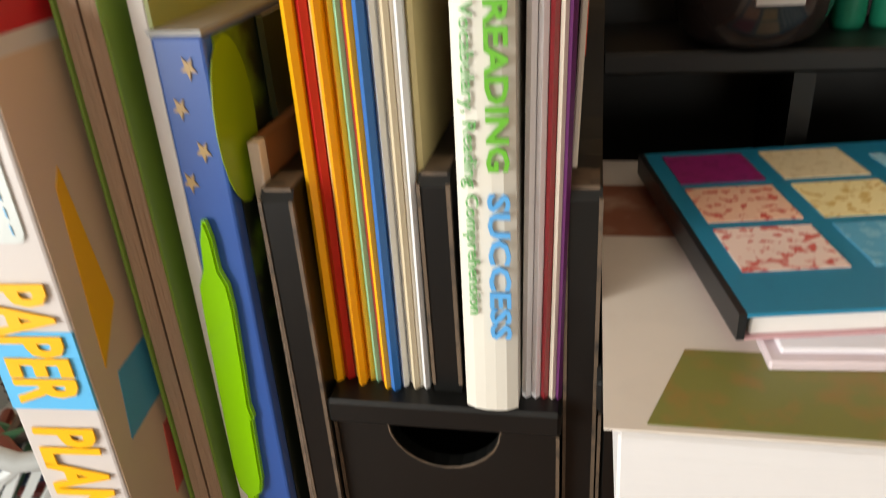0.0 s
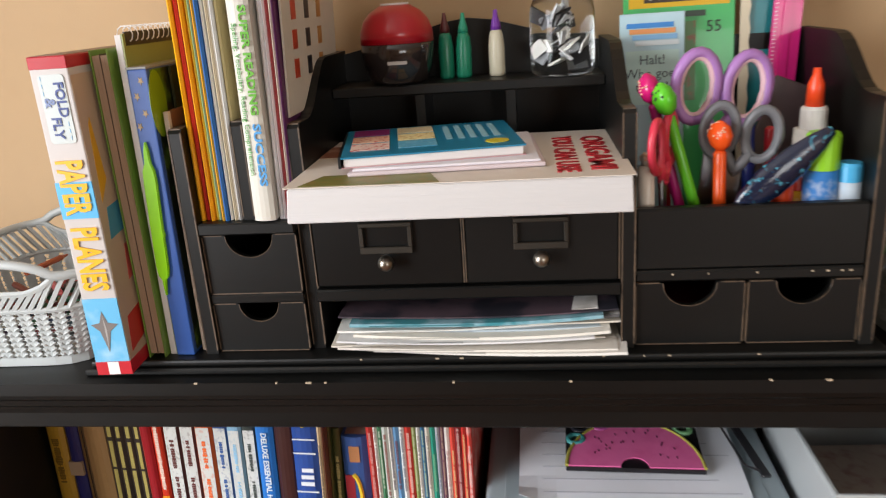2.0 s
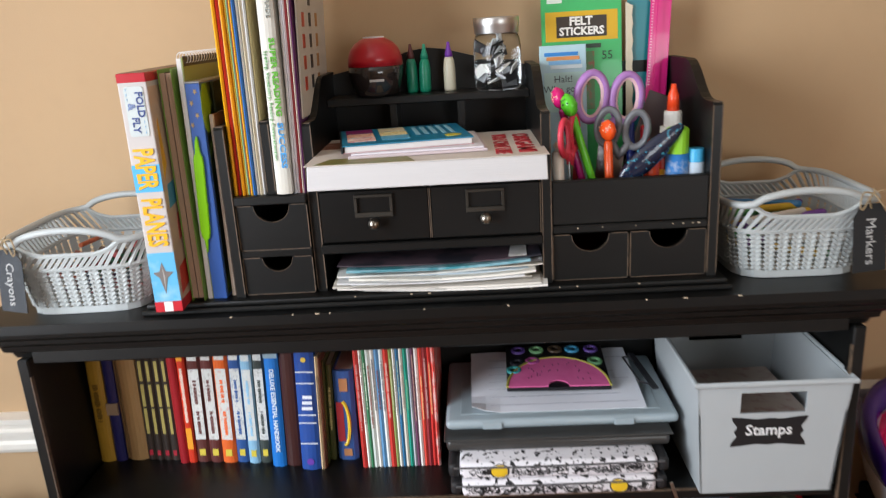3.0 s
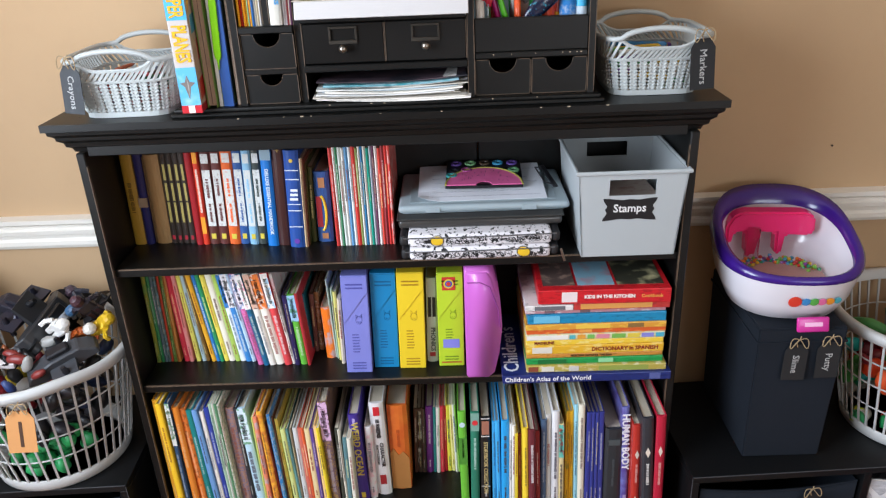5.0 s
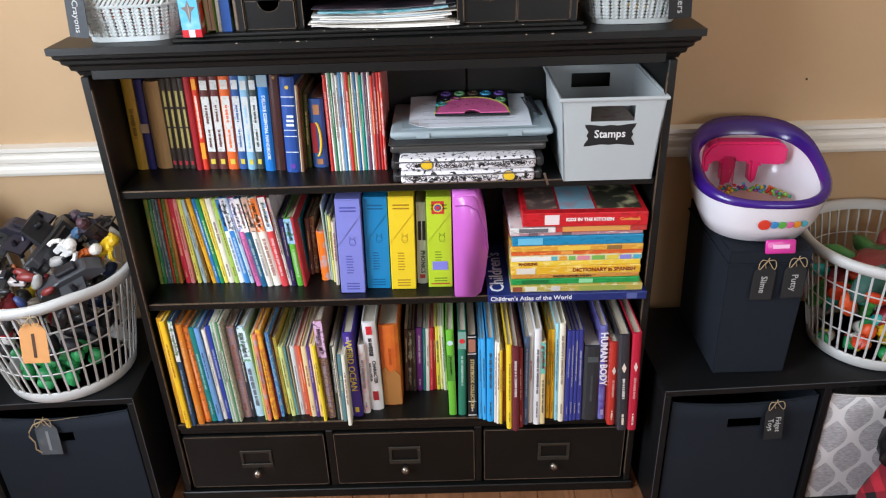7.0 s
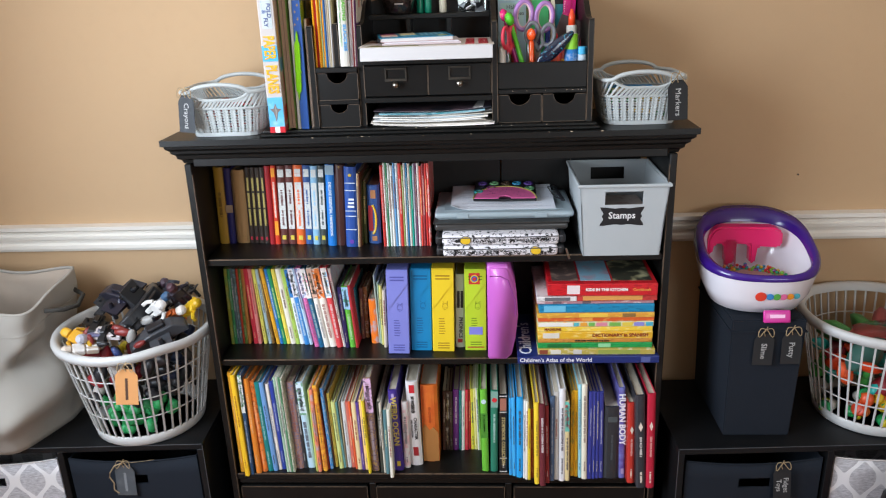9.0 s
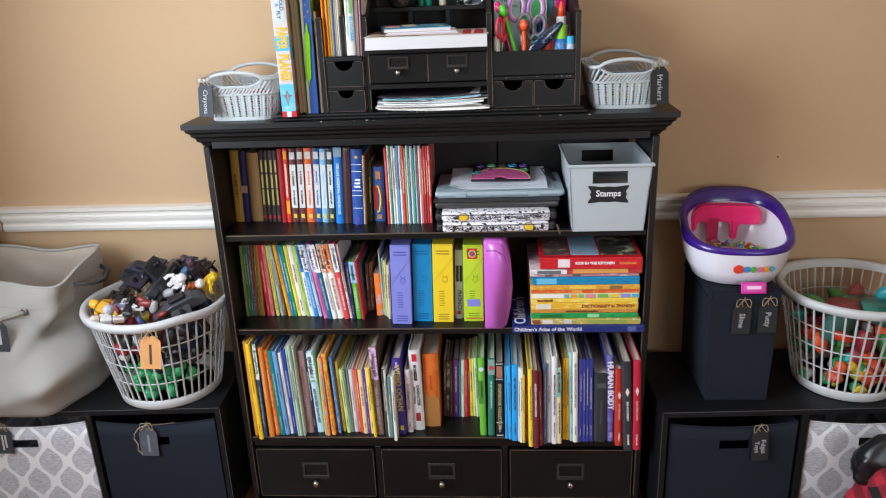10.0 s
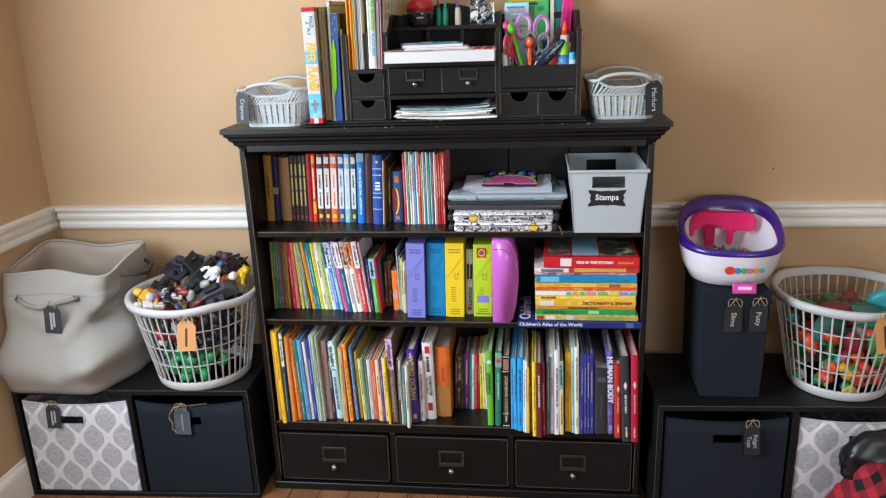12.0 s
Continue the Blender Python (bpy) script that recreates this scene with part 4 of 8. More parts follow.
BF = 1.2337
stick("pen", (0.236, 0.115, BF), (0.196, 0.112, 1.366), 0.0052, "5fc62e", "lime green pen with a dotted doughnut topper", "pen", 0.0150, "58c42e")
stick("pen", (0.222, 0.125, BF), (0.184, 0.125, 1.375), 0.0050, "c2287a", "magenta pen with a round dotted topper", "pen", 0.0140, "cf1f6e")
stick("pen", (0.243, 0.106, BF), (0.2395, 0.104, 1.334), 0.0058, "ef5a22", "orange pen with a chunky orange topper", "pen", 0.0130, "f0561e")
stick("pen", (0.176, 0.098, BF), (0.1735, 0.096, 1.325), 0.0078, "e8e0d4", "white correction pen standing in the pen bin", "pen", 0.0058, "e6ded4")
stick("marker", (0.300, 0.150, BF), (0.297, 0.15, 1.345), 0.0062, "b8202a", "red marker standing in the pen bin", "marker")
stick("marker", (0.285, 0.165, BF), (0.281, 0.17, 1.352), 0.0060, "2a3a8a", "blue marker standing in the pen bin", "marker")
stick("marker", (0.262, 0.170, BF), (0.258, 0.172, 1.345), 0.0060, "4a2a5a", "purple marker standing in the pen bin", "marker")
stick("marker", (0.206, 0.170, BF), (0.200, 0.172, 1.342), 0.0060, "a8323a", "red pencil standing in the pen bin", "pencil")


def round_tub(name, x, y, r, h, body, cap, label, category, cap_h=0.35, cap_r=1.0, nozzle=None):
    ob = thing(name, pose(x, y, BF), label, category, "glue and tubs in the organizer bin")
    bm = bmesh.new()
    lathe(bm, [(r * 0.92, 0), (r, 0.002), (r, h * (1 - cap_h))], 18)
    part("body", bm, gloss(body, 0.3), ob, "", True)
    part("label_wrap", lathe(bmesh.new(), [(r * 1.012, h * 0.12), (r * 1.012, h * (1 - cap_h) - 0.006)], 18), surface("wrap_" + body, body, 0.35, 0.2, 120, 0.02, second="e8e4da", amount=0.55), ob, "", True)
    bm = bmesh.new()
    lathe(bm, [(r * cap_r, h * (1 - cap_h) + 0.0005), (r * cap_r, h - 0.003), (r * cap_r * 0.88, h), (0.001, h)], 18)
    cp = part("cap", bm, gloss(cap, 0.35), ob)
    if nozzle:
        part("nozzle", lathe(bmesh.new(), [(r * 0.5, h), (r * 0.45, h + 0.02), (r * 0.24, h + 0.028), (r * 0.2, h + 0.034)], 12), gloss(nozzle, 0.3), cp, "", True)
    return ob


round_tub("glue_stick", 0.3285, 0.106, 0.0145, 0.112, "2f7ac0", "8fd22e", "blue glue stick with a lime green cap", "glue stick", 0.29)
round_tub("glue_stick", 0.3525, 0.104, 0.0108, 0.085, "c4d4e0", "3fa8d6", "small pale glue stick with a sky blue cap", "glue stick", 0.2)
round_tub("paint_tub", 0.2930, 0.108, 0.0135, 0.073, "e0562a", "d8481e", "orange paint tub standing in the pen bin", "paint tub", 0.3)
round_tub("paint_tub", 0.3120, 0.120, 0.0115, 0.084, "d6a01e", "c23a2a", "yellow paint tub with a red cap", "paint tub", 0.3)
round_tub("glue_bottle", 0.3340, 0.150, 0.0165, 0.128, "e6e2dc", "e4e0da", "white school glue bottle with an orange nozzle", "glue bottle", 0.16, 0.72, "ee4a22")
pc = thing("pouch", pose(0.300, 0.185, BF, -12, 22, 0), "clear zip pouch with a pink edge in the pen bin", "pouch")
part("film", nbox(-0.04, 0.03, 0, 0.003, 0.0, 0.150, 0.001), surface("smoky_film", "57484a", 0.2, 0.2, 40, 0.05), pc)
part("edge_strip", nbox(0.022, 0.040, -0.0008, -0.0001, 0.02, 0.150), gloss("d8586a", 0.3), pc)
# hair clip like a dark glitter barrette
hc = thing("glitter_pen_case", pose(0.249, 0.086, 1.281, 0, 49, 4) @ Matrix.Diagonal((1.2, 1.2, 1.08, 1)), "dark blue glitter pencil grip lying across the bin", "pencil case")
bm = bmesh.new()
lathe(bm, [(0.003, 0), (0.009, 0.012), (0.013, 0.035), (0.0125, 0.06), (0.008, 0.085), (0.004, 0.098), (0.001, 0.1)], 14, sy=0.5)
part("case", bm, surface("glitter", "14203a", 0.2, 0.4, 160, 0.3, second="4fb0c8", amount=0.8, contrast=0.05, coat=0.6), hc, "", True)


def scissors(m, colour, inner, s, label):
    """Closed scissors standing on their points: two looped handles and two blades."""
    ob = thing("scissors", m, label, "scissors", "scissors in the organizer bin")
    for k in (-1, 1):
        bm = bmesh.new()
        extrude_xz(bm, [(k * 0.001, 0), (k * 0.006 * s, 0.02), (k * 0.007 * s, 0.085 * s), (-k * 0.004 * s, 0.085 * s)], -0.001 + 0.0011 * k, 0.001 + 0.0011 * k)
        part("blade", bm, surface("steel", "a8a8aa", 0.3, 0.1, 50, 0.05, metal=1.0), ob)
        pts = [(k * 0.019 * s + 0.0155 * s * math.cos(a), 0, 0.118 * s + 0.024 * s * math.sin(a)) for a in [2 * math.pi * i / 20 for i in range(20)]]
        hd = part("handle", tube(bmesh.new(), pts, 0.0042 * s, 8, True), gloss(colour, 0.35), ob, "", True)
        part("shank", tube(bmesh.new(), [(-k * 0.002, 0, 0.078 * s), (k * 0.006 * s, 0, 0.09 * s), (k * 0.012 * s, 0, 0.1 * s)], [0.005 * s, 0.0055 * s, 0.005 * s], 8), gloss(colour, 0.35), hd, "", True)
        pin = [(k * 0.019 * s + 0.0125 * s * math.cos(a), 0, 0.118 * s + 0.021 * s * math.sin(a)) for a in [2 * math.pi * i / 20 for i in range(20)]]
        part("grip_lining", tube(bmesh.new(), pin, 0.0028 * s, 6, True), gloss(inner, 0.45), hd, "", True)
    return ob


scissors(pose(0.232, 0.140, BF + 0.002, 0, 6, 8), "a878b8", "e0b8c0", 1.26, "lilac and pink handled scissors, points down in the bin")
scissors(pose(0.246, 0.118, BF + 0.002, 0, 7, -14), "6c6e72", "5c5e62", 0.95, "grey handled scissors, points down in the bin")
scissors(pose(0.192, 0.104, BF + 0.002, 0, -3, 62), "d83a50", "d84a5a", 0.92, "small red handled scissors, points down in the bin")


# ---- folders and workbooks standing in and beside the organizer ----
BOOKGROUP[0] = "folders in the organizer slots"
SZ = 1.2922
rx = -0.2475
rw = random.Random(17)
for c, w, h in (("e8a81c", 0.0042, 0.300), ("b01e20", 0.0042, 0.296), ("e6c084", 0.0026, 0.29), ("e9a020", 0.0034, 0.300), ("eab032", 0.003, 0.292), ("8ac8a8", 0.0026, 0.288), ("9a2c2c", 0.0022, 0.286), ("ecae28", 0.003, 0.297), ("2464a8", 0.0038, 0.302), ("d8dce0", 0.0024, 0.292), ("dedad4", 0.0022, 0.287), ("c8b89a", 0.0018, 0.285), ("e0d6c4", 0.0024, 0.29), ("d4d5d6", 0.0024, 0.288), ("b8a878", 0.0018, 0.284)):
    book(rx, 0.083 + rw.uniform(-0.004, 0.004), w, h, -0.6, c, "plain" if w > 0.0026 else "thin", SZ, 0.195, "organizer slot")
    rx += w + 0.0001
BOOKGROUP[0] = "workbooks in the organizer slots"
sr = thing("workbook", pose(-0.1885, 0.069, SZ + 0.002, 0, 0.7, 0), "white reading workbook with green and blue spine title", "book", "workbooks in the organizer slots")
bm, pg = volume(0.0200, 0.276, 0.2, "", False, 0.05)
cov = part("cover", bm, gloss("ccc8bd", 0.45), sr)
part("page_block", pg, PAPER, sr)
letters("title", "SUPER READING", 0.0100, pose(0.0140, -0.0008, 0.1425) @ SPINE_DOWN, gloss("5fa838"), cov, bold=0.0003, stretch=1.26, split=True)
letters("title", "SUCCESS", 0.0102, pose(0.0140, -0.0008, 0.0610) @ SPINE_DOWN, gloss("4f9ad0"), cov, bold=0.0003, stretch=1.38, split=True)
letters("subtitle", "Spelling, Vocabulary, Reading Comprehension", 0.0062, pose(0.0052, -0.0008, 0.1085) @ SPINE_DOWN, gloss("62a862"), cov, stretch=1.15)
letters("grade", "GRADE", 0.0085, pose(0.0135, -0.0008, 0.225) @ SPINE_DOWN, gloss("8a9088"), cov)
for x, w, h, c, st in ((-0.1680, 0.0036, 0.272, "e4e2e6", "plain"), (-0.1642, 0.0034, 0.270, "e8e6ea", "plain"), (-0.1606, 0.0030, 0.275, "8a1f26", "plain"), (-0.1574, 0.0022, 0.268, "d8cdbc", "thin"), (-0.1550, 0.0028, 0.272, "5a2458", "plain")):
    book(x, 0.080, w, h, -1.5, c, st, SZ, 0.2, "organizer slot")
an = thing("activity_card", pose(-0.1536, 0.088, 1.306, 0, 2.5, 0), "tall cream card printed with coloured words in the slot", "card")
# leans over the partition, its printed face towards the middle shelf
card = part("sheet", nbox(0.0, 0.0022, 0.002, 0.195, 0.078, 0.315, 0.0006), gloss("cdc6ba", 0.6), an)
for k, (c, n) in enumerate((("c24a32", 4), ("2a2a2e", 5), ("b07a3a", 4))):
    for j in range(n):
        part("print_bar", nbox(0.0022, 0.0026, 0.03 + 0.045 * k, 0.045 + 0.045 * k, 0.11 + 0.026 * j, 0.127 + 0.026 * j), gloss(c), card)

BZ = OB + 0.0002
# the paper plane kit: a tall box
kit = thing("paper_plane_kit", pose(-0.3520, 0.029, BZ, 0, 0.15, 4), "tall white boxed paper plane kit with yellow lettering", "kit box")
W, Hh, D = 0.0338, 0.2935, 0.235
kb = part("box", nbox(0, W, 0, D, 0, Hh, 0.0012, seg=2), gloss("c2bbb7", 0.35), kit)
part("lid_band", nbox(-0.0003, W + 0.0003, -0.0004, D, Hh - 0.0105, Hh + 0.0004, 0.0008), gloss("b31c28", 0.35), kb)
part("lid_well", nbox(0.0022, W - 0.0022, 0.002, D - 0.002, Hh + 0.0005, Hh + 0.0009), gloss("8a7460", 0.6), kb)
part("foot_band", nbox(-0.0003, W + 0.0003, -0.0004, D, 0.0002, 0.0135), gloss("c22a34", 0.35), kb)
part("foot_badge", nbox(W * 0.34, W * 0.66, -0.0008, -0.0005, 0.0005, 0.0133), gloss("e8e4e2"), kb)
part("sky_panel", nbox(0.0002, W - 0.0002, -0.0005, 0.001, 0.0138, 0.0775), surface("sky_print", "5fb0d8", 0.35, 0.08, 30, 0.02, second="cfe4ee", amount=0.6), kb)
part("sky_panel", nbox(0.0002, W - 0.0002, -0.0005, 0.001, 0.154, 0.187), gloss("52aede"), kb)
bm = bmesh.new()
extrude_xz(bm, [(0.0165, 0.024), (0.0215, 0.045), (0.030, 0.052), (0.0205, 0.0535), (0.0165, 0.065), (0.0125, 0.0535), (0.004, 0.052), (0.0115, 0.045)], -0.0009, 0.0)
pl = part("printed_plane", bm, gloss("7c7470"), kb, "printed grey paper plane")
bm = bmesh.new()
extrude_xz(bm, [(0.0165, 0.026), (0.0185, 0.046), (0.0165, 0.062)], -0.0011, -0.0009)
part("plane_fold", bm, gloss("a8a4a0"), pl)
bm = bmesh.new()
cor = [(sx * 0.0080 + 0.0035 * math.cos(a), sz * 0.0255 + 0.0035 * math.sin(a)) for sx, sz, a0 in ((1, 1, 0), (-1, 1, 90), (-1, -1, 180), (1, -1, 270)) for a in [radians(a0 + 30 * k) for k in range(4)]]
extrude_xz(bm, [(0.0175 + x, 0.2500 + z) for x, z in cor], -0.0008, 0.0)
part("label_panel", bm, gloss("c3cac8"), kb)
DOWN = SPINE_DOWN
letters("label_word", "FOLD", 0.0118, pose(0.0228, -0.0011, 0.2580) @ DOWN, gloss("3f4f86"), kb, bold=0.0003, split=True)
letters("label_word", "&", 0.0125, pose(0.0125, -0.0011, 0.2560) @ DOWN, gloss("7a8ab0"), kb, bold=0.0003)
letters("label_word", "FLY", 0.0118, pose(0.0148, -0.0011, 0.2345) @ DOWN, gloss("3f4f86"), kb, bold=0.0003, split=True)
for z0 in (0.262, 0.268, 0.274):
    part("dash", nbox(0.0084, 0.0090, -0.0011, -0.0008, z0, z0 + 0.0035), gloss("6fa8cc"), kb)
for z0 in (0.224, 0.230, 0.236):
    part("dash", nbox(0.0250, 0.0256, -0.0011, -0.0008, z0, z0 + 0.0035), gloss("6fa8cc"), kb)
letters("title", "PAPER", 0.0330, pose(0.0160, -0.0011, 0.1825) @ DOWN, gloss("eeb020"), kb, bold=0.0010, stretch=0.53, split=True)
letters("title", "PLANES", 0.0330, pose(0.0160, -0.0011, 0.1160) @ DOWN, gloss("eeb020"), kb, bold=0.0010, stretch=0.54, split=True)
side = part("side_print", nbox(W, W + 0.0004, 0.001, D - 0.001, 0.014, Hh - 0.016), gloss("c4a890", 0.4), kb)
for y0, y1, z0, z1, c in ((0.010, 0.026, 0.165, 0.240, "e0a21e"), (0.012, 0.10, 0.13, 0.165, "3f8fae"), (0.03, 0.09, 0.085, 0.125, "c85a50"), (0.008, 0.06, 0.02, 0.06, "c8342a"), (0.05, 0.10, 0.05, 0.085, "e6b02a"), (0.12, 0.2, 0.18, 0.23, "4f9fc0"), (0.11, 0.2, 0.06, 0.12, "b84a42")):
    bm = bmesh.new()
    extrude_yz(bm, [(y0, z0), (y1, z0 + (z1 - z0) * 0.25), (y1 - 0.008, z1), (y0 + 0.004, z1 - 0.006)], W + 0.0004, W + 0.0007)
    part("print_shape", bm, gloss(c), side)

BOOKGROUP[0] = "books beside the organizer"
bt = thing("album", pose(-0.3178, 0.066, BZ, 0, 0.35, 0), "thick album with green boards and brown page edges", "album", "books beside the organizer")
part("divider_sheet", nbox(0.0088, 0.0092, 0.0004, 0.2, 0.003, 0.2915), gloss("5a4636"), bt)
for x in (0.0016, 0.0094):
    part("page_block", nbox(x, x + 0.0068, 0.001, 0.2, 0.004, 0.290), surface("brown_pages", "a88d76", 0.85, 0.15, 40, 0.5, grain=(30, 1, 1)), bt)
for x in (0, 0.0164):
    part("board", nbox(x, x + 0.0014, -0.001, 0.205, 0, 0.295, 0.0005), gloss("6a8a38"), bt)
nb = thing("spiral_notebook", pose(-0.2985, 0.073, BZ, 0, 0.95, 0), "white spiral notebook with an olive cover", "notebook", "books beside the organizer")
part("page_block", nbox(0, 0.0060, 0, 0.2, 0.0, 0.306, 0.0004), PAPER, nb)
part("cover", nbox(0.0062, 0.0077, 0, 0.2, 0.0, 0.307), gloss("8a9458"), nb)
part("spine_strip", nbox(0.0063, 0.0081, 0.004, 0.198, 0.2965, 0.3085), gloss("2a2826"), nb)
for i in range(18):
    a = bmesh.new()
    tube(a, [(0.004 + 0.0075 * math.cos(q), 0.012 + i * 0.0105, 0.306 + 0.0075 * math.sin(q)) for q in [2 * math.pi * j / 10 for j in range(10)]], 0.0006, 5, True)
    part("coil", a, surface("white_wire", "d8d6d4", 0.4, 0.05, 30, 0.0), nb)
fo = thing("folder", pose(-0.2905, 0.070, BZ, 0, 0.8, 0), "blue starred folder box with a lime green plastic blade", "folder", "books beside the organizer")
FB = surface("blue_starred", "2b56a0", 0.35, 0.15, 20, 0.03, coat=0.2)
FW = 0.0185
part("shell", nbox(0, FW, 0, 0.205, 0, 0.2765, 0.0012, seg=2), FB, fo)
fside = part("side_print", nbox(FW + 0.0001, FW + 0.0006, 0.006, 0.2, 0.004, 0.2755), surface("folder_picture", "182014", 0.35, 0.3, 26, 0.02, second="6f8f2a", amount=0.8, contrast=0.06, centre=0.6), fo, "dark green printed side")
bm = bmesh.new()
extrude_yz(bm, [(0.012 + 0.016 * math.cos(a), 0.245 + 0.030 * math.sin(a)) for a in [2 * math.pi * i / 20 for i in range(20)]], FW + 0.0007, FW + 0.0010)
part("printed_oval", bm, gloss("7f9a1e"), fside)
part("top_trim", nbox(-0.0004, FW + 0.0003, -0.0006, 0.2, 0.2767, 0.2785), gloss("8a8a88"), fo)
for x, z in ((0.0119, 0.2665), (0.0060, 0.2530), (0.0113, 0.2380), (0.0040, 0.2265)):
    bm = bmesh.new()
    extrude_xz(bm, [(x + (0.0030 if i % 2 else 0.0013) * math.cos(0.3 + 2 * math.pi * i / 10), z + (0.0040 if i % 2 else 0.0017) * math.sin(0.3 + 2 * math.pi * i / 10)) for i in range(10)], -0.0006, 0.0005)
    part("star", bm, gloss("a88a58"), fo)
# a flat plastic blade with a narrow neck, tilted a little
bm = bmesh.new()
extrude_xz(bm, [(-0.0008, 0.0), (0.0008, 0.0), (0.0022, 0.016), (0.0050, 0.019), (0.0062, 0.026), (0.0062, 0.058), (0.0072, 0.060), (0.0060, 0.066), (0.0063, 0.084), (0.0064, 0.112), (0.0056, 0.122), (0.0030, 0.128), (0.0022, 0.141), (0.0006, 0.148), (-0.0008, 0.148), (-0.0026, 0.140), (-0.0034, 0.128), (-0.0062, 0.121), (-0.0066, 0.110), (-0.0064, 0.030), (-0.0050, 0.020), (-0.0022, 0.016)], -0.0032, 0.0)
bmesh.ops.bevel(bm, geom=[e for e in bm.edges if abs(e.verts[0].co.y - e.verts[1].co.y) < 1e-6 and e.verts[0].co.y < -0.001], offset=0.0009, segments=2, affect="EDGES")
part("lime_blade", bm, surface("lime_plastic", "82c814", 0.22, 0.06, 20, 0.0, coat=0.4), fo, "lime green glossy plastic blade").matrix_basis = pose(0.0016, -0.0008, 0.0650, 0, 2.1, 0)
book(-0.2690, 0.110, 0.0034, 0.275, -0.2, "1f2a1c", "plain", BZ, 0.19, "organizer base")
cr = thing("booklet", pose(-0.2680, 0.081, BZ, 0, 0.7, 0), "cream booklet with a picture cover beside the organizer", "booklet", "books beside the organizer")
part("page_block", nbox(0, 0.0046, 0, 0.006, 0, 0.237, 0.0004), gloss("d4c2b2", 0.6), cr)
part("cover", nbox(0.0, 0.0046, 0.0062, 0.19, 0, 0.237), surface("picture_cover", "8a5a3a", 0.4, 0.3, 40, 0.03, second="2a2a22", amount=0.8), cr)

# the organizer and all that stands in it sit forward, near the cornice's edge
FORWARD = Matrix.Translation((0.0045, -0.034, 0.0)) @ Matrix.Rotation(radians(0.5), 4, "Z") @ Matrix.Diagonal((0.979, 0.979, 1.0, 1.0))
for ob in [o for o in bpy.data.objects if o not in before_organizer and o.parent is None]:
    ob.matrix_world = FORWARD @ ob.matrix_world


# ---- things on the bookcase's shelves ----
def book_case(x, y, w, h, lean, colour, dark, label):
    """A slip case for a set of little books: body, slanted flap, printed lines."""
    ob = thing("book_box", pose(x + w, y, SHELF2, 0, -lean, 0) @ pose(-w, 0, 0), label, "book box", "book boxes on the middle shelf")
    b = part("body", nbox(0, w, 0, 0.15, 0, h, 0.0018, seg=2), gloss(colour, 0.35), ob)
    bm = bmesh.new()
    extrude_xz(bm, [(0.001, h - 0.002), (w - 0.001, h - 0.002), (w - 0.001, h * 0.84), (0.001, h * 0.52)] if colour != "b9d62f" else [(0.001, h - 0.002), (w - 0.001, h - 0.002), (w - 0.001, h * 0.52), (0.001, h * 0.84)], -0.0016, 0.0004)
    part("flap", bm, gloss(colour, 0.35), b)
    for k in range(2):
        part("title_bar", nbox(w * 0.18, w * 0.82, -0.0022, -0.0017, h * (0.91 - 0.035 * k), h * (0.925 - 0.035 * k)), gloss(dark), b)
    for k in range(7):
        part("list_bar", nbox(w * 0.3, w * (0.55 + 0.02 * (k % 3)), -0.0005, 0.0003, h * (0.40 - 0.03 * k), h * (0.41 - 0.03 * k)), gloss(dark), b)
    for k in range(3):
        part("foot_bar", nbox(w * 0.25, w * 0.78, -0.0005, 0.0003, h * (0.10 - 0.03 * k), h * (0.112 - 0.03 * k)), gloss(dark), b)
    ox, oz = w * 0.60, h * 0.555
    drawing = [[(ox + 0.0065 * math.cos(t), oz + 0.0085 * math.sin(t)) for t in [2 * math.pi * i / 14 for i in range(15)]],
               [(ox - 0.0055, oz + 0.005), (ox - 0.0060, oz + 0.014), (ox - 0.002, oz + 0.0085)],
               [(ox + 0.0055, oz + 0.005), (ox + 0.0060, oz + 0.014), (ox + 0.002, oz + 0.0085)],
               [(ox - 0.003, oz - 0.003), (ox, oz - 0.0045), (ox + 0.003, oz - 0.003)]]
    for line in drawing:
        part("line_drawing", tube(bmesh.new(), [(x, -0.0005, z) for x, z in line], 0.0004, 4), gloss(dark), b)
    return ob, b


book_case(-0.119, 0.063, 0.0535, 0.228, -1.2, "7f83cc", "4f529a", "lilac cardboard box of little reading books")
book_case(-0.062, 0.079, 0.0525, 0.224, -1.2, "1f7fb4", "145a86", "blue cardboard box of little reading books")
book_case(-0.007, 0.073, 0.0545, 0.226, -1.0, "e8c92a", "a8801e", "yellow cardboard box of little reading books")
ob, b = book_case(0.0755, 0.078, 0.0535, 0.221, -0.5, "b4d02e", "6a8a1e", "lime green cardboard box of little reading books")
part("label_panel", nbox(0.010, 0.044, -0.0007, 0.0003, 0.045, 0.066), gloss("7f83cc"), b)
logo = part("logo_patch", nbox(0.011, 0.038, -0.0022, -0.0017, 0.182, 0.212, 0.0002), gloss("c23a30"), b)
for i, c in enumerate(("d8c23a", "3a5aa8", "c8342e")):
    part("printed_ring", lathe(bmesh.new(), [(0.0105 - 0.003 * i, 0), (0.0105 - 0.003 * i, 0.0005)], 16), gloss(c), logo).matrix_basis = pose(0.0245, -0.0023 - 0.0005 * i, 0.197, 90)
part("red_rule", nbox(0.006, 0.048, -0.0007, 0.0003, 0.008, 0.011), gloss("b8482e"), b)

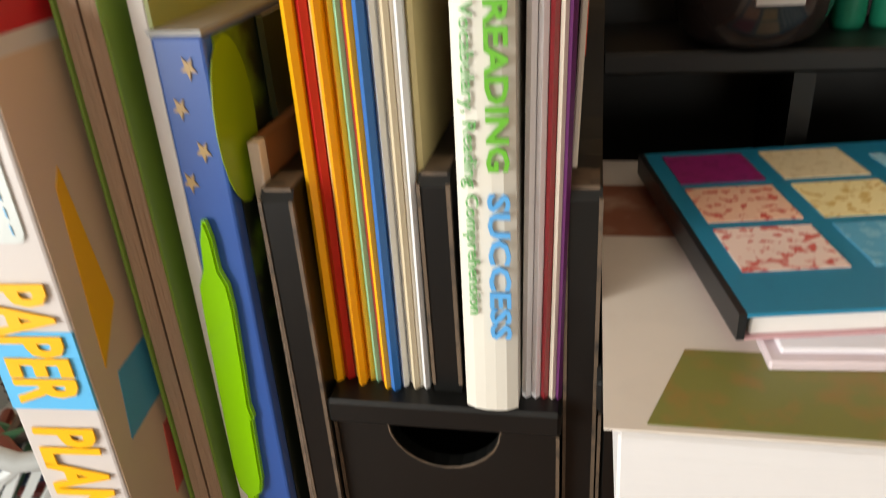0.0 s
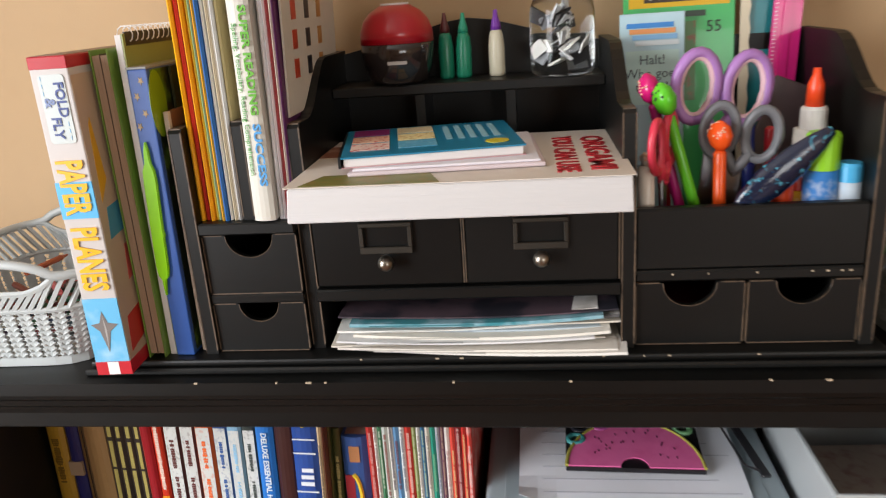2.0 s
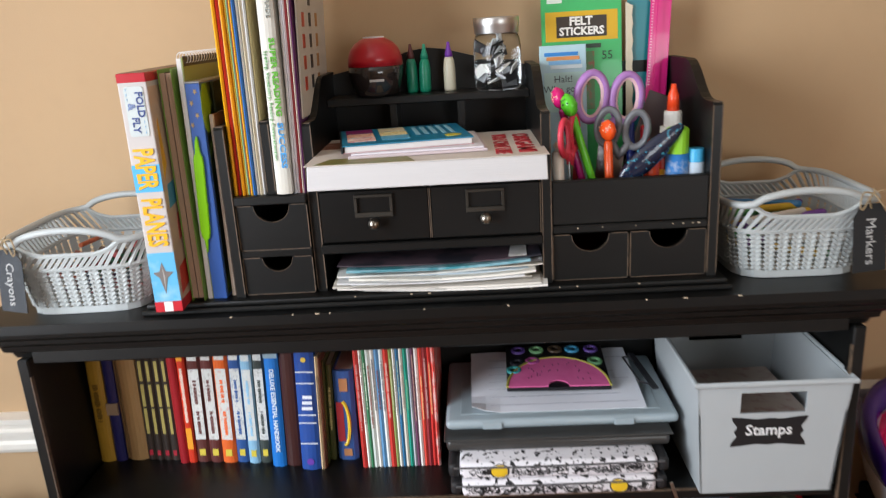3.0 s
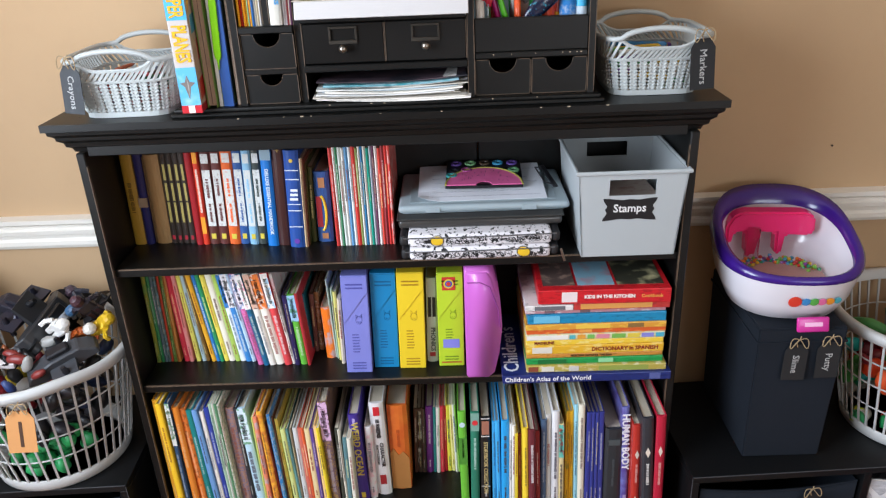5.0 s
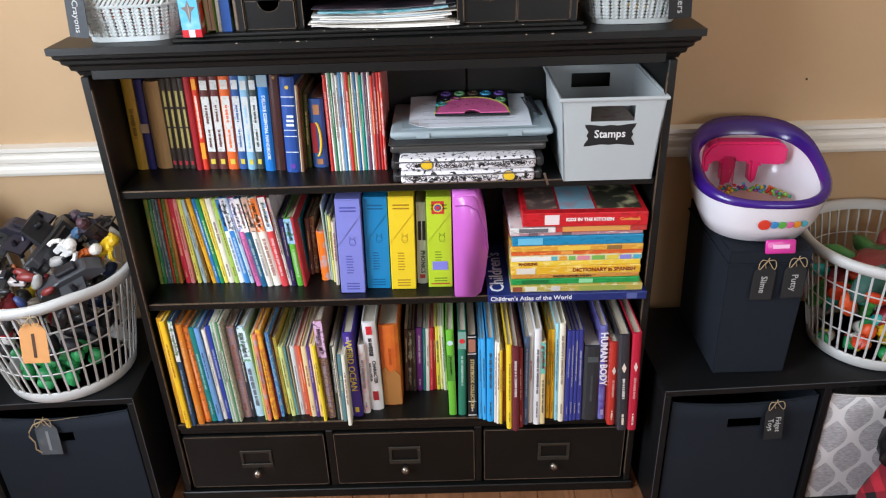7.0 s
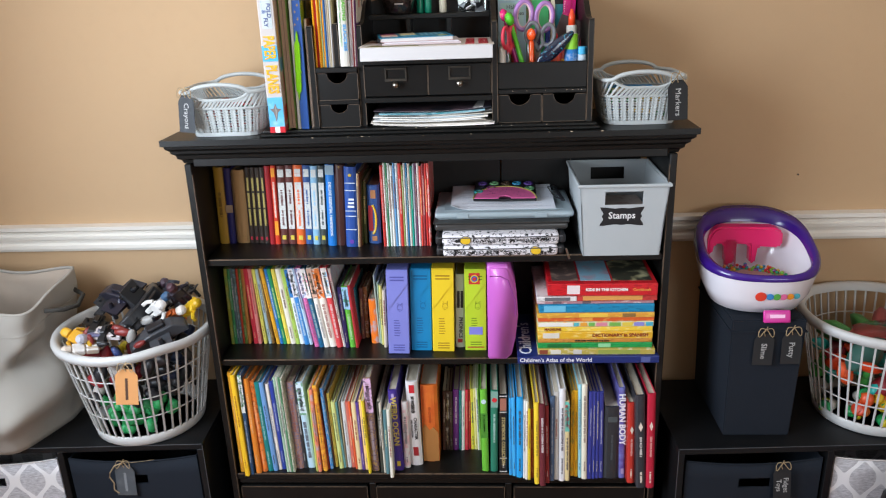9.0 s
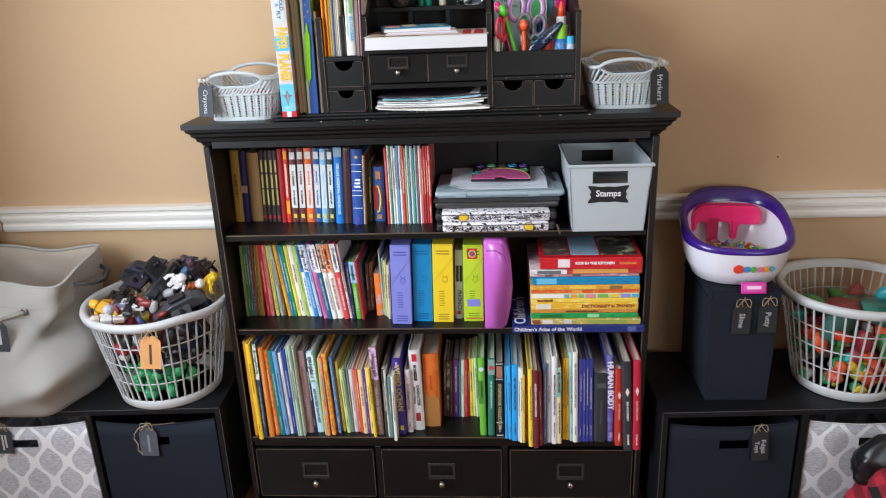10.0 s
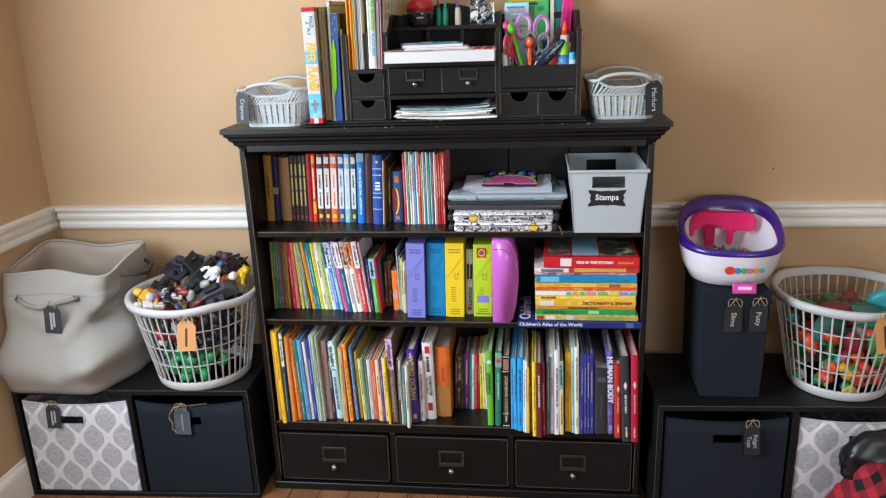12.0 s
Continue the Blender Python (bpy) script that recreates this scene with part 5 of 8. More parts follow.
pkc = thing("pink_case", pose(0.133, 0.028, SHELF2), "glossy pink plastic carry case standing on its edge", "plastic case")
PINK = surface("orchid_plastic", "c063bc", 0.3, 0.07, 14, 0.02, coat=0.25)
bm = bmesh.new()
out = [(0.004, 0.0), (0.045, 0.0), (0.058, 0.012), (0.068, 0.06), (0.074, 0.12), (0.070, 0.18), (0.056, 0.232), (0.046, 0.246), (0.004, 0.246), (0.0, 0.24), (0.0, 0.006)]
extrude_xz(bm, out, 0, 0.2)
bmesh.ops.bevel(bm, geom=[e for e in bm.edges if abs(e.verts[0].co.y - e.verts[1].co.y) < 1e-6], offset=0.005, segments=3, affect="EDGES")
part("shell", bm, PINK, pkc, "", True)
bm = bmesh.new()
tube(bm, [(0.006, -0.0004, 0.222), (0.03, -0.001, 0.2225), (0.05, -0.0006, 0.212), (0.0665, 0.0003, 0.160), (0.0695, 0.0, 0.12)], 0.0012, 6)
part("lid_seam", bm, surface("orchid_dark", "8a3f88", 0.35, 0.1, 20, 0.0), pkc)

# the stack of lying books
LYING_PRINT = {"b4a24a": "dcd4b0", "dfae2a": "e8d27a", "e6c23a": "f0dc8a", "d99a3a": "e8c04a", "b8848a": "e2d8d8", "cfd0a8": "e0a03a", "d8602a": "e89a4a"}
ZST = [SHELF2 + 0.0004]


def lying(x0, x1, y0, d, t, colour, label, words=(), turn=0.0, patch=None, pages=False):
    """A lying book, spine to the front."""
    if colour != "1c2c6e":
        t *= 1.27
    m = pose((x0 + x1) / 2, y0, ZST[0], 0, 0, turn)
    ob = thing("book", m, label, "book", "stack of lying books")
    w = x1 - x0
    c = part("cover", nbox(-w / 2, w / 2, 0, d, 0, t, min(0.0016, t * 0.2), seg=2), printed(colour, LYING_PRINT.get(colour, shade(colour, 0.8)), 60.0, 0.75, 0.05, 0.57, 3.0), ob)
    part("page_block", nbox(-w / 2 + 0.002, w / 2 + 0.0006, 0.004, d + 0.0006, t * 0.15, t * 0.85), PAGES, ob)
    for txt, xx, size, col, bold in words:
        letters("title", txt, size, pose(xx - (x0 + x1) / 2, -0.0006, t * 0.5) @ FACE_FRONT, gloss(col), c, bold=bold)
    for (a, b, cc) in (patch or ()):
        part("printed_patch", nbox(a - (x0 + x1) / 2, b - (x0 + x1) / 2, -0.0006, 0.0004, t * 0.14, t * 0.86), gloss(cc), c)
    ZST[0] += t + 0.0003
    return ob, c


atlas, acov = lying(0.205, 0.5455, 0.004, 0.255, 0.019, "1c2c6e", "large navy blue atlas lying under the stack", [("Children's Atlas of the World", 0.297, 0.0145, "e6e6ea", 0.0002)], patch=[(0.502, 0.524, "55609a")])
letters("cover_title", "Children's", 0.044, pose(-0.148, 0.105, 0.0194, 0, 0, 90), gloss("d8dce4"), acov, bold=0.0003)
lying(0.254, 0.536, 0.012, 0.24, 0.012, "b4a24a", "olive and cream picture book in the lying stack", patch=[(0.258, 0.278, "8a4a34"), (0.285, 0.31, "d8d4c4"), (0.34, 0.36, "c9c6c0"), (0.40, 0.5, "93a04a")], turn=-0.6)
lying(0.2545, 0.530, 0.018, 0.22, 0.0105, "23964a", "green picture book in the lying stack", patch=[(0.277, 0.335, "1a6a34"), (0.40, 0.43, "8fd09a")])
lying(0.2545, 0.529, 0.020, 0.22, 0.0075, "c98a3a", "tan picture book in the lying stack", [("HORTON HATCHES THE EGG", 0.385, 0.0062, "3a2a1c", 0.0002)])
lying(0.2545, 0.530, 0.019, 0.22, 0.0150, "dfae2a", "yellow picture dictionary in the lying stack", [("DICTIONARY in SPANISH", 0.452, 0.0120, "8a2f1c", 0.0003)], patch=[(0.266, 0.306, "d8d2c4")])
lying(0.2535, 0.529, 0.021, 0.22, 0.0095, "e6c23a", "yellow picture book in the lying stack", [("MADELINE", 0.290, 0.0085, "7a2a20", 0.0003)])
lying(0.2535, 0.531, 0.020, 0.22, 0.0105, "cfd0a8", "picture book with a colourful patched spine", patch=[(0.255, 0.338, "e4e0d8"), (0.34, 0.352, "5ab0b8"), (0.356, 0.372, "e0a03a"), (0.376, 0.39, "7ab85a"), (0.394, 0.42, "d88a9a"), (0.425, 0.452, "78b050"), (0.456, 0.48, "e0c84a"), (0.484, 0.508, "8a8ad0"), (0.512, 0.529, "50b0c8")])
lying(0.2545, 0.532, 0.022, 0.22, 0.0085, "d8602a", "orange picture book in the lying stack", patch=[(0.36, 0.385, "e8a04a")])
lying(0.2525, 0.531, 0.018, 0.22, 0.0100, "d99a3a", "amber picture book in the lying stack", patch=[(0.352, 0.42, "e8c04a"), (0.455, 0.486, "8a6a3a")])
lying(0.2565, 0.530, 0.020, 0.22, 0.0165, "2088b4", "bright blue picture book in the lying stack", patch=[(0.268, 0.32, "6ab8d8")])
lying(0.2515, 0.529, 0.024, 0.22, 0.0065, "b8848a", "dusty pink thin book in the lying stack", patch=[(0.29, 0.31, "7a6068"), (0.36, 0.38, "6a585c")])
lying(0.2515, 0.346, 0.020, 0.215, 0.0095, "e2dedc", "white slim book in the lying stack", patch=[(0.27, 0.33, "6a6a70")])
ZST[0] -= 0.0095 * 1.27 + 0.0003
lying(0.347, 0.535, 0.020, 0.215, 0.0120, "c03a36", "red slim book in the lying stack", patch=[(0.36, 0.50, "d89a52")])
ob, c = lying(0.2765, 0.5335, 0.016, 0.225, 0.0240, "c81f28", "red children's cookbook on top of the stack", [("KIDS IN THE KITCHEN", 0.415, 0.0098, "efe8e4", 0.0004), ("Cookbook", 0.497, 0.0095, "e8a04a", 0.0002)], patch=[(0.322, 0.352, "e8d8d8")], turn=-1.2)
part("cover_picture", nbox(-0.118, -0.055, 0.02, 0.205, 0.0306, 0.0311), surface("cover_photo", "5a4a46", 0.3, 0.3, 50, 0.02, second="b89a88", amount=0.8), c)
part("cover_picture", nbox(-0.050, 0.022, 0.02, 0.205, 0.0306, 0.0311), surface("cover_photo_blue", "8ab4c8", 0.3, 0.2, 40, 0.02, second="c8443a", amount=0.5), c)
part("cover_picture", nbox(0.027, 0.118, 0.02, 0.205, 0.0306, 0.0311), surface("cover_photo_dark", "3a3a30", 0.3, 0.3, 30, 0.02, second="d8d0a0", amount=0.9), c)

# trays, doodle cases and papers on the upper shelf
DOODLE = surface("doodle_cloth", "e0dcdf", 0.7, 0.05, 120, 0.2, second="1c1a1c", amount=1.0, contrast=0.02, centre=0.585)
for k, (z0, z1, x0, x1, y0) in enumerate(((0.0004, 0.026, 0.018, 0.312, 0.030), (0.0265, 0.053, 0.016, 0.315, 0.034))):
    ob = thing("zip_case", pose(0, 0, SHELF1, 0, 0, 0), "white zip case printed with black doodles and light bulbs", "zip case", "zip cases on the upper shelf")
    body = part("body", nbox(x0 + 0.012, x1 - 0.012, y0, 0.25, z0, z1, 0.007, seg=3), DOODLE, ob, "", True)
    for a, b in ((x0 - 0.004, x0 + 0.0115), (x1 - 0.0115, x1 + 0.004)):
        part("end_panel", nbox(a, b, y0 + 0.003, 0.245, z0 + 0.002, z1 - 0.003, 0.006, seg=3), surface("black_nylon", "1a191b", 0.6, 0.2, 60, 0.2, bump_scale=600), ob, "black nylon end", True)
    part("zip", tube(bmesh.new(), [(x0 + 0.004, y0 - 0.0012, z1 - 0.006), (x0 + 0.10, y0 - 0.0022, z1 - 0.0066), (x1 - 0.10, y0 - 0.0022, z1 - 0.006), (x1 - 0.004, y0 - 0.0012, z1 - 0.005)], 0.0014, 6), surface("zip_teeth", "6a6a6c", 0.4, 0.2, 300, 0.3, metal=0.6), ob)
    bx = x0 + 0.066 if k else x1 - 0.062
    bm = bmesh.new()
    lathe(bm, [(0.0004, 0.013), (0.005, 0.0125), (0.009, 0.007), (0.0095, 0.0), (0.006, -0.008), (0.004, -0.011)], 12, sy=0.12)
    bulb = part("printed_bulb", bm, gloss("e0b82a"), body, "printed yellow light bulb")
    bulb.matrix_basis = pose(bx, y0 - 0.0006, (z0 + z1) / 2, 0, 90 if k else -75, 0)
    ring = part("bulb_outline", tube(bmesh.new(), [(0.0115 * math.cos(a), -0.0004, 0.002 + 0.0125 * math.sin(a)) for a in [2 * math.pi * i / 18 for i in range(18)]], 0.0007, 4, True), gloss("1e1c1e"), body)
    ring.matrix_basis = bulb.matrix_basis
    cap = part("bulb_cap", nbox(-0.0042, 0.0042, -0.0012, 0.0, -0.0165, -0.0105), gloss("2a282a"), body)
    cap.matrix_basis = bulb.matrix_basis
    rd = random.Random(40 + k)
    for j in range(110):
        xx, zz, r = rd.uniform(x0 + 0.022, x1 - 0.022), rd.uniform(z0 + 0.008, z1 - 0.011), rd.uniform(0.002, 0.0062)
        if abs(xx - bx) < 0.02:
            continue
        a0, sp = rd.uniform(0, 6), rd.uniform(2.5, 6.3)
        bm = bmesh.new()
        tube(bm, [(xx + r * (1 + 0.3 * math.sin(3 * a)) * math.cos(a0 + a), y0 - 0.0003, zz + 0.7 * r * math.sin(a0 + a)) for a in [sp * i / 12 for i in range(13)]], 0.00055, 4)
        part("doodle", bm, gloss("1e1c1e"), body)
pull = thing("zip_pull", pose(0.318, 0.024, SHELF1 + 0.020, 0, -18, 0), "small steel zip pull hanging off the case", "zip pull")
part("tab", nbox(-0.0025, 0.0025, -0.001, 0.001, -0.028, 0, 0.0008), PEWTER, pull)
tb = thing("storage_tray", pose(0, 0.036, SHELF1 + 0.0534), "black plastic tray stacked on the doodle cases", "tray", "trays on the upper shelf")
part("shell", nbox(0.010, 0.326, 0.026, 0.242, 0.0004, 0.019, 0.007, seg=3), surface("black_tray", "3a3836", 0.3, 0.12, 20, 0.03), tb, "", True)
part("rim", nbox(0.007, 0.329, 0.023, 0.244, 0.0192, 0.0215, 0.001), surface("black_tray", "3a3836"), tb)
tg = thing("storage_tray", pose(0.002, 0.062, SHELF1 + 0.0753), "frosted grey plastic lidded tray on the stack", "tray", "trays on the upper shelf")
FROST = surface("frosted_plastic", "b9c8ce", 0.3, 0.06, 16, 0.02, coat=0.2)
FROST.node_tree.nodes["Principled BSDF"].inputs["Transmission Weight"].default_value = 0.35
part("shell", nbox(0.016, 0.331, 0.026, 0.214, 0.0004, 0.0040, 0.001, seg=2), FROST, tg, "", True)
part("lid", nbox(0.008, 0.340, 0.016, 0.218, 0.0042, 0.0192, 0.0070, seg=4), FROST, tg, "pale frosted lid", True)
part("lid_panel", nbox(0.030, 0.316, 0.034, 0.205, 0.0194, 0.0204, 0.0004), FROST, tg)
for fx in (0.075, 0.262):
    part("latch", nbox(fx - 0.014, fx + 0.014, 0.0135, 0.0158, 0.006, 0.0165, 0.0008), FROST, tg)
TZ = SHELF1 + 0.0957
bm = bmesh.new()
nx, ny = 12, 8
gr = [[bm.verts.new((0.048 + 0.252 * i / nx, 0.096 + 0.180 * j / ny, 0.0006 + 0.012 * max(0, 1 - math.hypot(i / 2.2, j / 2.2)) ** 2 + 0.0015 * math.sin(i * 0.7) * math.sin(j * 0.5) ** 2)) for j in range(ny + 1)] for i in range(nx + 1)]
for i in range(nx):
    for j in range(ny):
        bm.faces.new((gr[i][j], gr[i + 1][j], gr[i + 1][j + 1], gr[i][j + 1]))
r = bmesh.ops.extrude_face_region(bm, geom=bm.faces[:])
bmesh.ops.translate(bm, vec=(0, 0, 0.0006), verts=[v for v in r["geom"] if isinstance(v, bmesh.types.BMVert)])
bmesh.ops.recalc_face_normals(bm, faces=bm.faces[:])
ws = part("worksheet", bm, surface("worksheet_paper", "e9ebf2", 0.75, 0.05, 30, 0.1))
ws.matrix_world = pose(0, 0.096, TZ, 4) @ pose(0, -0.096, 0)
tagged(ws, "sheaf of white worksheets with a curled corner on the tray", "worksheet")
for k in range(7):
    o = part("print_line", nbox(0.075, 0.29 - 0.02 * (k % 3), 0.112 + k * 0.022, 0.1126 + k * 0.022, 0.0028, 0.0031), gloss("9a9ca8"), ws)
cb = thing("clipboard_clip", pose(0.313, 0.190, TZ + 0.0110, 4, 0, 8), "black wire clip holding the worksheets", "clip")
part("bar", nbox(-0.004, 0.006, -0.055, 0.055, 0, 0.004, 0.0012), gloss("26262a", 0.3), cb)
part("loop", tube(bmesh.new(), [(-0.003, -0.045, 0.003), (-0.018, -0.038, 0.007), (-0.018, 0.038, 0.007), (-0.003, 0.045, 0.003)], 0.0014, 6), gloss("26262a", 0.3), cb)
wm = thing("donut_notebook", pose(0.182, 0.206, TZ + 0.0125, 4, 0, -2), "black notebook with doughnuts and a pink watermelon slice", "notebook")
nbk = part("cover", nbox(-0.078, 0.078, -0.064, 0.068, 0, 0.006, 0.001), gloss("1a181c", 0.3), wm)
bm = bmesh.new()
pts = [(0.077 * math.cos(a), -0.062 + 0.088 * math.sin(a)) for a in [math.pi * i / 22 for i in range(23)]]
hole = [(-0.016 * math.cos(a), -0.062 + 0.017 * math.sin(a)) for a in [math.pi * i / 8 for i in range(9)]]
vsb = extrude_xz(bm, pts + hole, 0.0062, 0.0078)
for v in vsb:
    v.co = (v.co.x, v.co.z, v.co.y)
bmesh.ops.recalc_face_normals(bm, faces=bm.faces[:])
wmf = part("watermelon_flap", bm, surface("watermelon", "ea6fa8", 0.42, 0.1, 50, 0.02, second="d64c8c", amount=0.4), wm, "pink watermelon shaped flap")
bm = bmesh.new()
tube(bm, [(x, y, 0.0072) for x, y in pts], 0.0022, 6)
part("rind", bm, gloss("a8a04a", 0.5), wm)
rs = random.Random(6)
for i in range(24):
    a, q = rs.uniform(0.3, 2.85), rs.uniform(0.4, 0.86)
    o = part("seed", nbox(-0.0006, 0.0006, -0.0018, 0.0018, 0.0079, 0.0083), gloss("5a1a3a"), wmf)
    o.location = (0.072 * q * math.cos(a), -0.062 + 0.088 * q * math.sin(a), 0)
for i, (x, y, c) in enumerate(((-0.058, 0.052, "5a3f8a"), (-0.060, 0.012, "20222a"), (-0.028, 0.053, "7ab07a"), (0.002, 0.054, "4a3a2a"), (0.030, 0.053, "3a90b8"), (0.060, 0.052, "5a3f8a"), (0.062, 0.012, "6aa070"), (-0.036, 0.016, "a84a8a"), (-0.066, -0.012, "3f9a9a"))):
    bm = bmesh.new()
    tube(bm, [(x + 0.009 * math.cos(a), y + 0.009 * math.sin(a), 0.0064) for a in [2 * math.pi * j / 12 for j in range(12)]], 0.0034, 6, True)
    part("printed_donut", bm, gloss(c, 0.4), nbk, "", True)

# grey bin of stamps
def tub(name, cx, y0, y1, z0, h, w0, w1, material, holes, label, category):
    """A tapered rectangular bin with rolled rim; front and back walls have a hand hole."""
    ob = thing(name, pose(cx, 0, z0), label, category)
    t = 0.003

    def wall(y, yt, out):
        bm = bmesh.new()
        hw, hz0, hz1 = holes
        xs = [-1, -hw, hw, 1]
        zs = [0, hz0, hz1, h]
        g = {}
        for k, dy in enumerate((0, out * t)):
            for i, sx in enumerate(xs):
                for j, z in enumerate(zs):
                    half = (w0 + (w1 - w0) * z / h) / 2
                    xx = sx * half if abs(sx) == 1 else sx
                    g[k, i, j] = bm.verts.new((xx, y + (yt - y) * z / h + dy, z))
        for i in range(3):
            for j in range(3):
                if i == 1 and j == 1:
                    continue
                for k in range(2):
                    bm.faces.new([g[k, a, b] for a, b in ((i, j), (i + 1, j), (i + 1, j + 1), (i, j + 1))])
        for (a, b) in (((1, 1), (2, 1)), ((2, 1), (2, 2)), ((2, 2), (1, 2)), ((1, 2), (1, 1))):
            bm.faces.new((g[0, a[0], a[1]], g[0, b[0], b[1]], g[1, b[0], b[1]], g[1, a[0], a[1]]))
        bmesh.ops.recalc_face_normals(bm, faces=bm.faces[:])
        return bm
    part("front_wall", wall(y0 + 0.010, y0, 1), material, ob)
    part("back_wall", wall(y1 - 0.010, y1, -1), material, ob)
    for s in (-1, 1):
        bm = bmesh.new()
        vs = []
        for z, half, ya, yb in ((0, w0 / 2, y0 + 0.010, y1 - 0.010), (h, w1 / 2, y0, y1)):
            vs += [bm.verts.new((s * half, ya, z)), bm.verts.new((s * half, yb, z)), bm.verts.new((s * (half - t), yb, z)), bm.verts.new((s * (half - t), ya, z))]
        for q in ((0, 1, 2, 3), (4, 5, 6, 7), (0, 1, 5, 4), (2, 3, 7, 6), (1, 2, 6, 5), (3, 0, 4, 7)):
            bm.faces.new([vs[i] for i in q])
        bmesh.ops.recalc_face_normals(bm, faces=bm.faces[:])
        part("side_wall", bm, material, ob)
    part("bottom", nbox(-w0 / 2, w0 / 2, y0 + 0.011, y1 - 0.011, 0, 0.004), material, ob)
    a, b = w1 / 2 + 0.002, 0.002
    part("rim", tube(bmesh.new(), [(-a, y0 - b, h), (a, y0 - b, h), (a, y1 + b, h), (-a, y1 + b, h)], 0.0042, 8, True), material, ob)
    return ob


sb = tub("stamp_bin", 0.4455, 0.014, 0.262, SHELF1 + 0.0004, 0.170, 0.176, 0.200, GREY_BIN, (0.0425, 0.125, 0.156), "grey plastic bin with a black label, holding stamps", "bin")
bm = bmesh.new()
lw, lh = 0.0450, 0.0205
pts = []
for i in range(48):
    a = 2 * math.pi * i / 48
    ca, sa = math.cos(a), math.sin(a)
    k = 1 / max(abs(ca), abs(sa))
    wob = 1 + 0.06 * math.cos(8 * a) - 0.05 * math.cos(4 * a)
    pts.append((lw * max(-1, min(1, ca * k)) * wob, lh * max(-1, min(1, sa * k)) * wob))
extrude_xz(bm, pts, -0.0012, 0.0)
lab = part("label", bm, surface("black_vinyl", "17171a", 0.5, 0.15, 40, 0.05), sb, "black scalloped vinyl label")
lab.matrix_basis = pose(-0.003, 0.0192, 0.097, 3.4)
letters("label_word", "Stamps", 0.0225, pose(0, -0.0016, 0.002) @ FACE_FRONT, gloss("e6e6e6"), lab, bold=0.0003, stretch=0.95)
for i in range(5):
    o = part("stamp_set", nbox(-0.07, 0.07, -0.085, 0.085, 0, 0.017, 0.001), surface(("stamp_card_a", "stamp_card_b")[i % 2], ("b8a89c", "a89a90")[i % 2], 0.5, 0.2, 60, 0.05, second="8a4a44", amount=0.6))
    o.matrix_world = pose(0.444 + 0.004 * (i % 3), 0.137, SHELF1 + 0.0048 + 0.0174 * i, 0, 0, (-2, 3, 1, -1, 2)[i])
    tagged(o, "printed card of rubber stamps lying in the bin", "stamp set", "stamp sets in the bin")


# ---- rows of books ----
BOOKGROUP[0] = "hardcovers on the upper shelf"
book(-0.551, 0.157, 0.0236, 0.2, -1.7, "a9822c", "gold", SHELF1, 0.14, "upper bookcase shelf")
book(-0.527, 0.158, 0.0170, 0.197, -2.0, "2a2a63", "band", SHELF1, 0.14, "upper bookcase shelf")
book(-0.505, 0.159, 0.0306, 0.192, -1.5, "b08c5e", "tanbox", SHELF1, 0.14, "upper bookcase shelf")
book(-0.474, 0.159, 0.0136, 0.198, -2.2, "3a312c", "series", SHELF1, 0.14, "upper bookcase shelf")
book(-0.46, 0.157, 0.0126, 0.198, -2.0, "3a312c", "series", SHELF1, 0.14, "upper bookcase shelf")
book(-0.447, 0.156, 0.0136, 0.198, -2.0, "3a312c", "series", SHELF1, 0.14, "upper bookcase shelf")
book(-0.433, 0.155, 0.0120, 0.198, -1.7, "3a312c", "series", SHELF1, 0.14, "upper bookcase shelf")
book(-0.417, 0.145, 0.0137, 0.204, -1.4, "a02028", "plain", SHELF1, 0.14, "upper bookcase shelf")
book(-0.403, 0.146, 0.0127, 0.204, -1.7, "d23a24", "bars:f0a030", SHELF1, 0.14, "upper bookcase shelf")
book(-0.39, 0.147, 0.0216, 0.203, -2.2, "5a2f2b", "diary", SHELF1, 0.14, "upper bookcase shelf")
book(-0.368, 0.145, 0.0206, 0.204, -2.2, "5e2f2c", "diary", SHELF1, 0.14, "upper bookcase shelf")
book(-0.347, 0.142, 0.0226, 0.205, -2.2, "d9622a", "diary", SHELF1, 0.14, "upper bookcase shelf")
book(-0.324, 0.142, 0.0196, 0.204, -2.2, "2f548f", "diary", SHELF1, 0.14, "upper bookcase shelf")
book(-0.304, 0.138, 0.0177, 0.203, -2.2, "86b4d0", "diary", SHELF1, 0.14, "upper bookcase shelf")
book(-0.286, 0.139, 0.0180, 0.203, -2.2, "3b4340", "diary", SHELF1, 0.14, "upper bookcase shelf")
book(-0.264, 0.126, 0.0216, 0.208, -2.2, "1f73c4", "titleblue", SHELF1, 0.14, "upper bookcase shelf")
book(-0.242, 0.127, 0.0256, 0.207, -2.2, "3f2220", "leather", SHELF1, 0.14, "upper bookcase shelf")
book(-0.216, 0.114, 0.0297, 0.204, -2.2, "274b94", "bands", SHELF1, 0.14, "upper bookcase shelf")
book(-0.186, 0.116, 0.0046, 0.187, -2.2, "c9b08a", "thin", SHELF1, 0.14, "upper bookcase shelf")
book(-0.181, 0.116, 0.0028, 0.185, -2.2, "6b4636", "thin", SHELF1, 0.14, "upper bookcase shelf")
book(-0.179, 0.131, 0.0028, 0.173, -2.2, "3e4a25", "thin", SHELF1, 0.14, "upper bookcase shelf")
book(-0.176, 0.142, 0.0090, 0.161, -2.2, "4a4c28", "thin", SHELF1, 0.14, "upper bookcase shelf")
book(-0.163, 0.139, 0.0320, 0.151, -1.1, "35558f", "picture", SHELF1, 0.14, "upper bookcase shelf")
BOOKGROUP[0] = "slim books on the middle shelf"
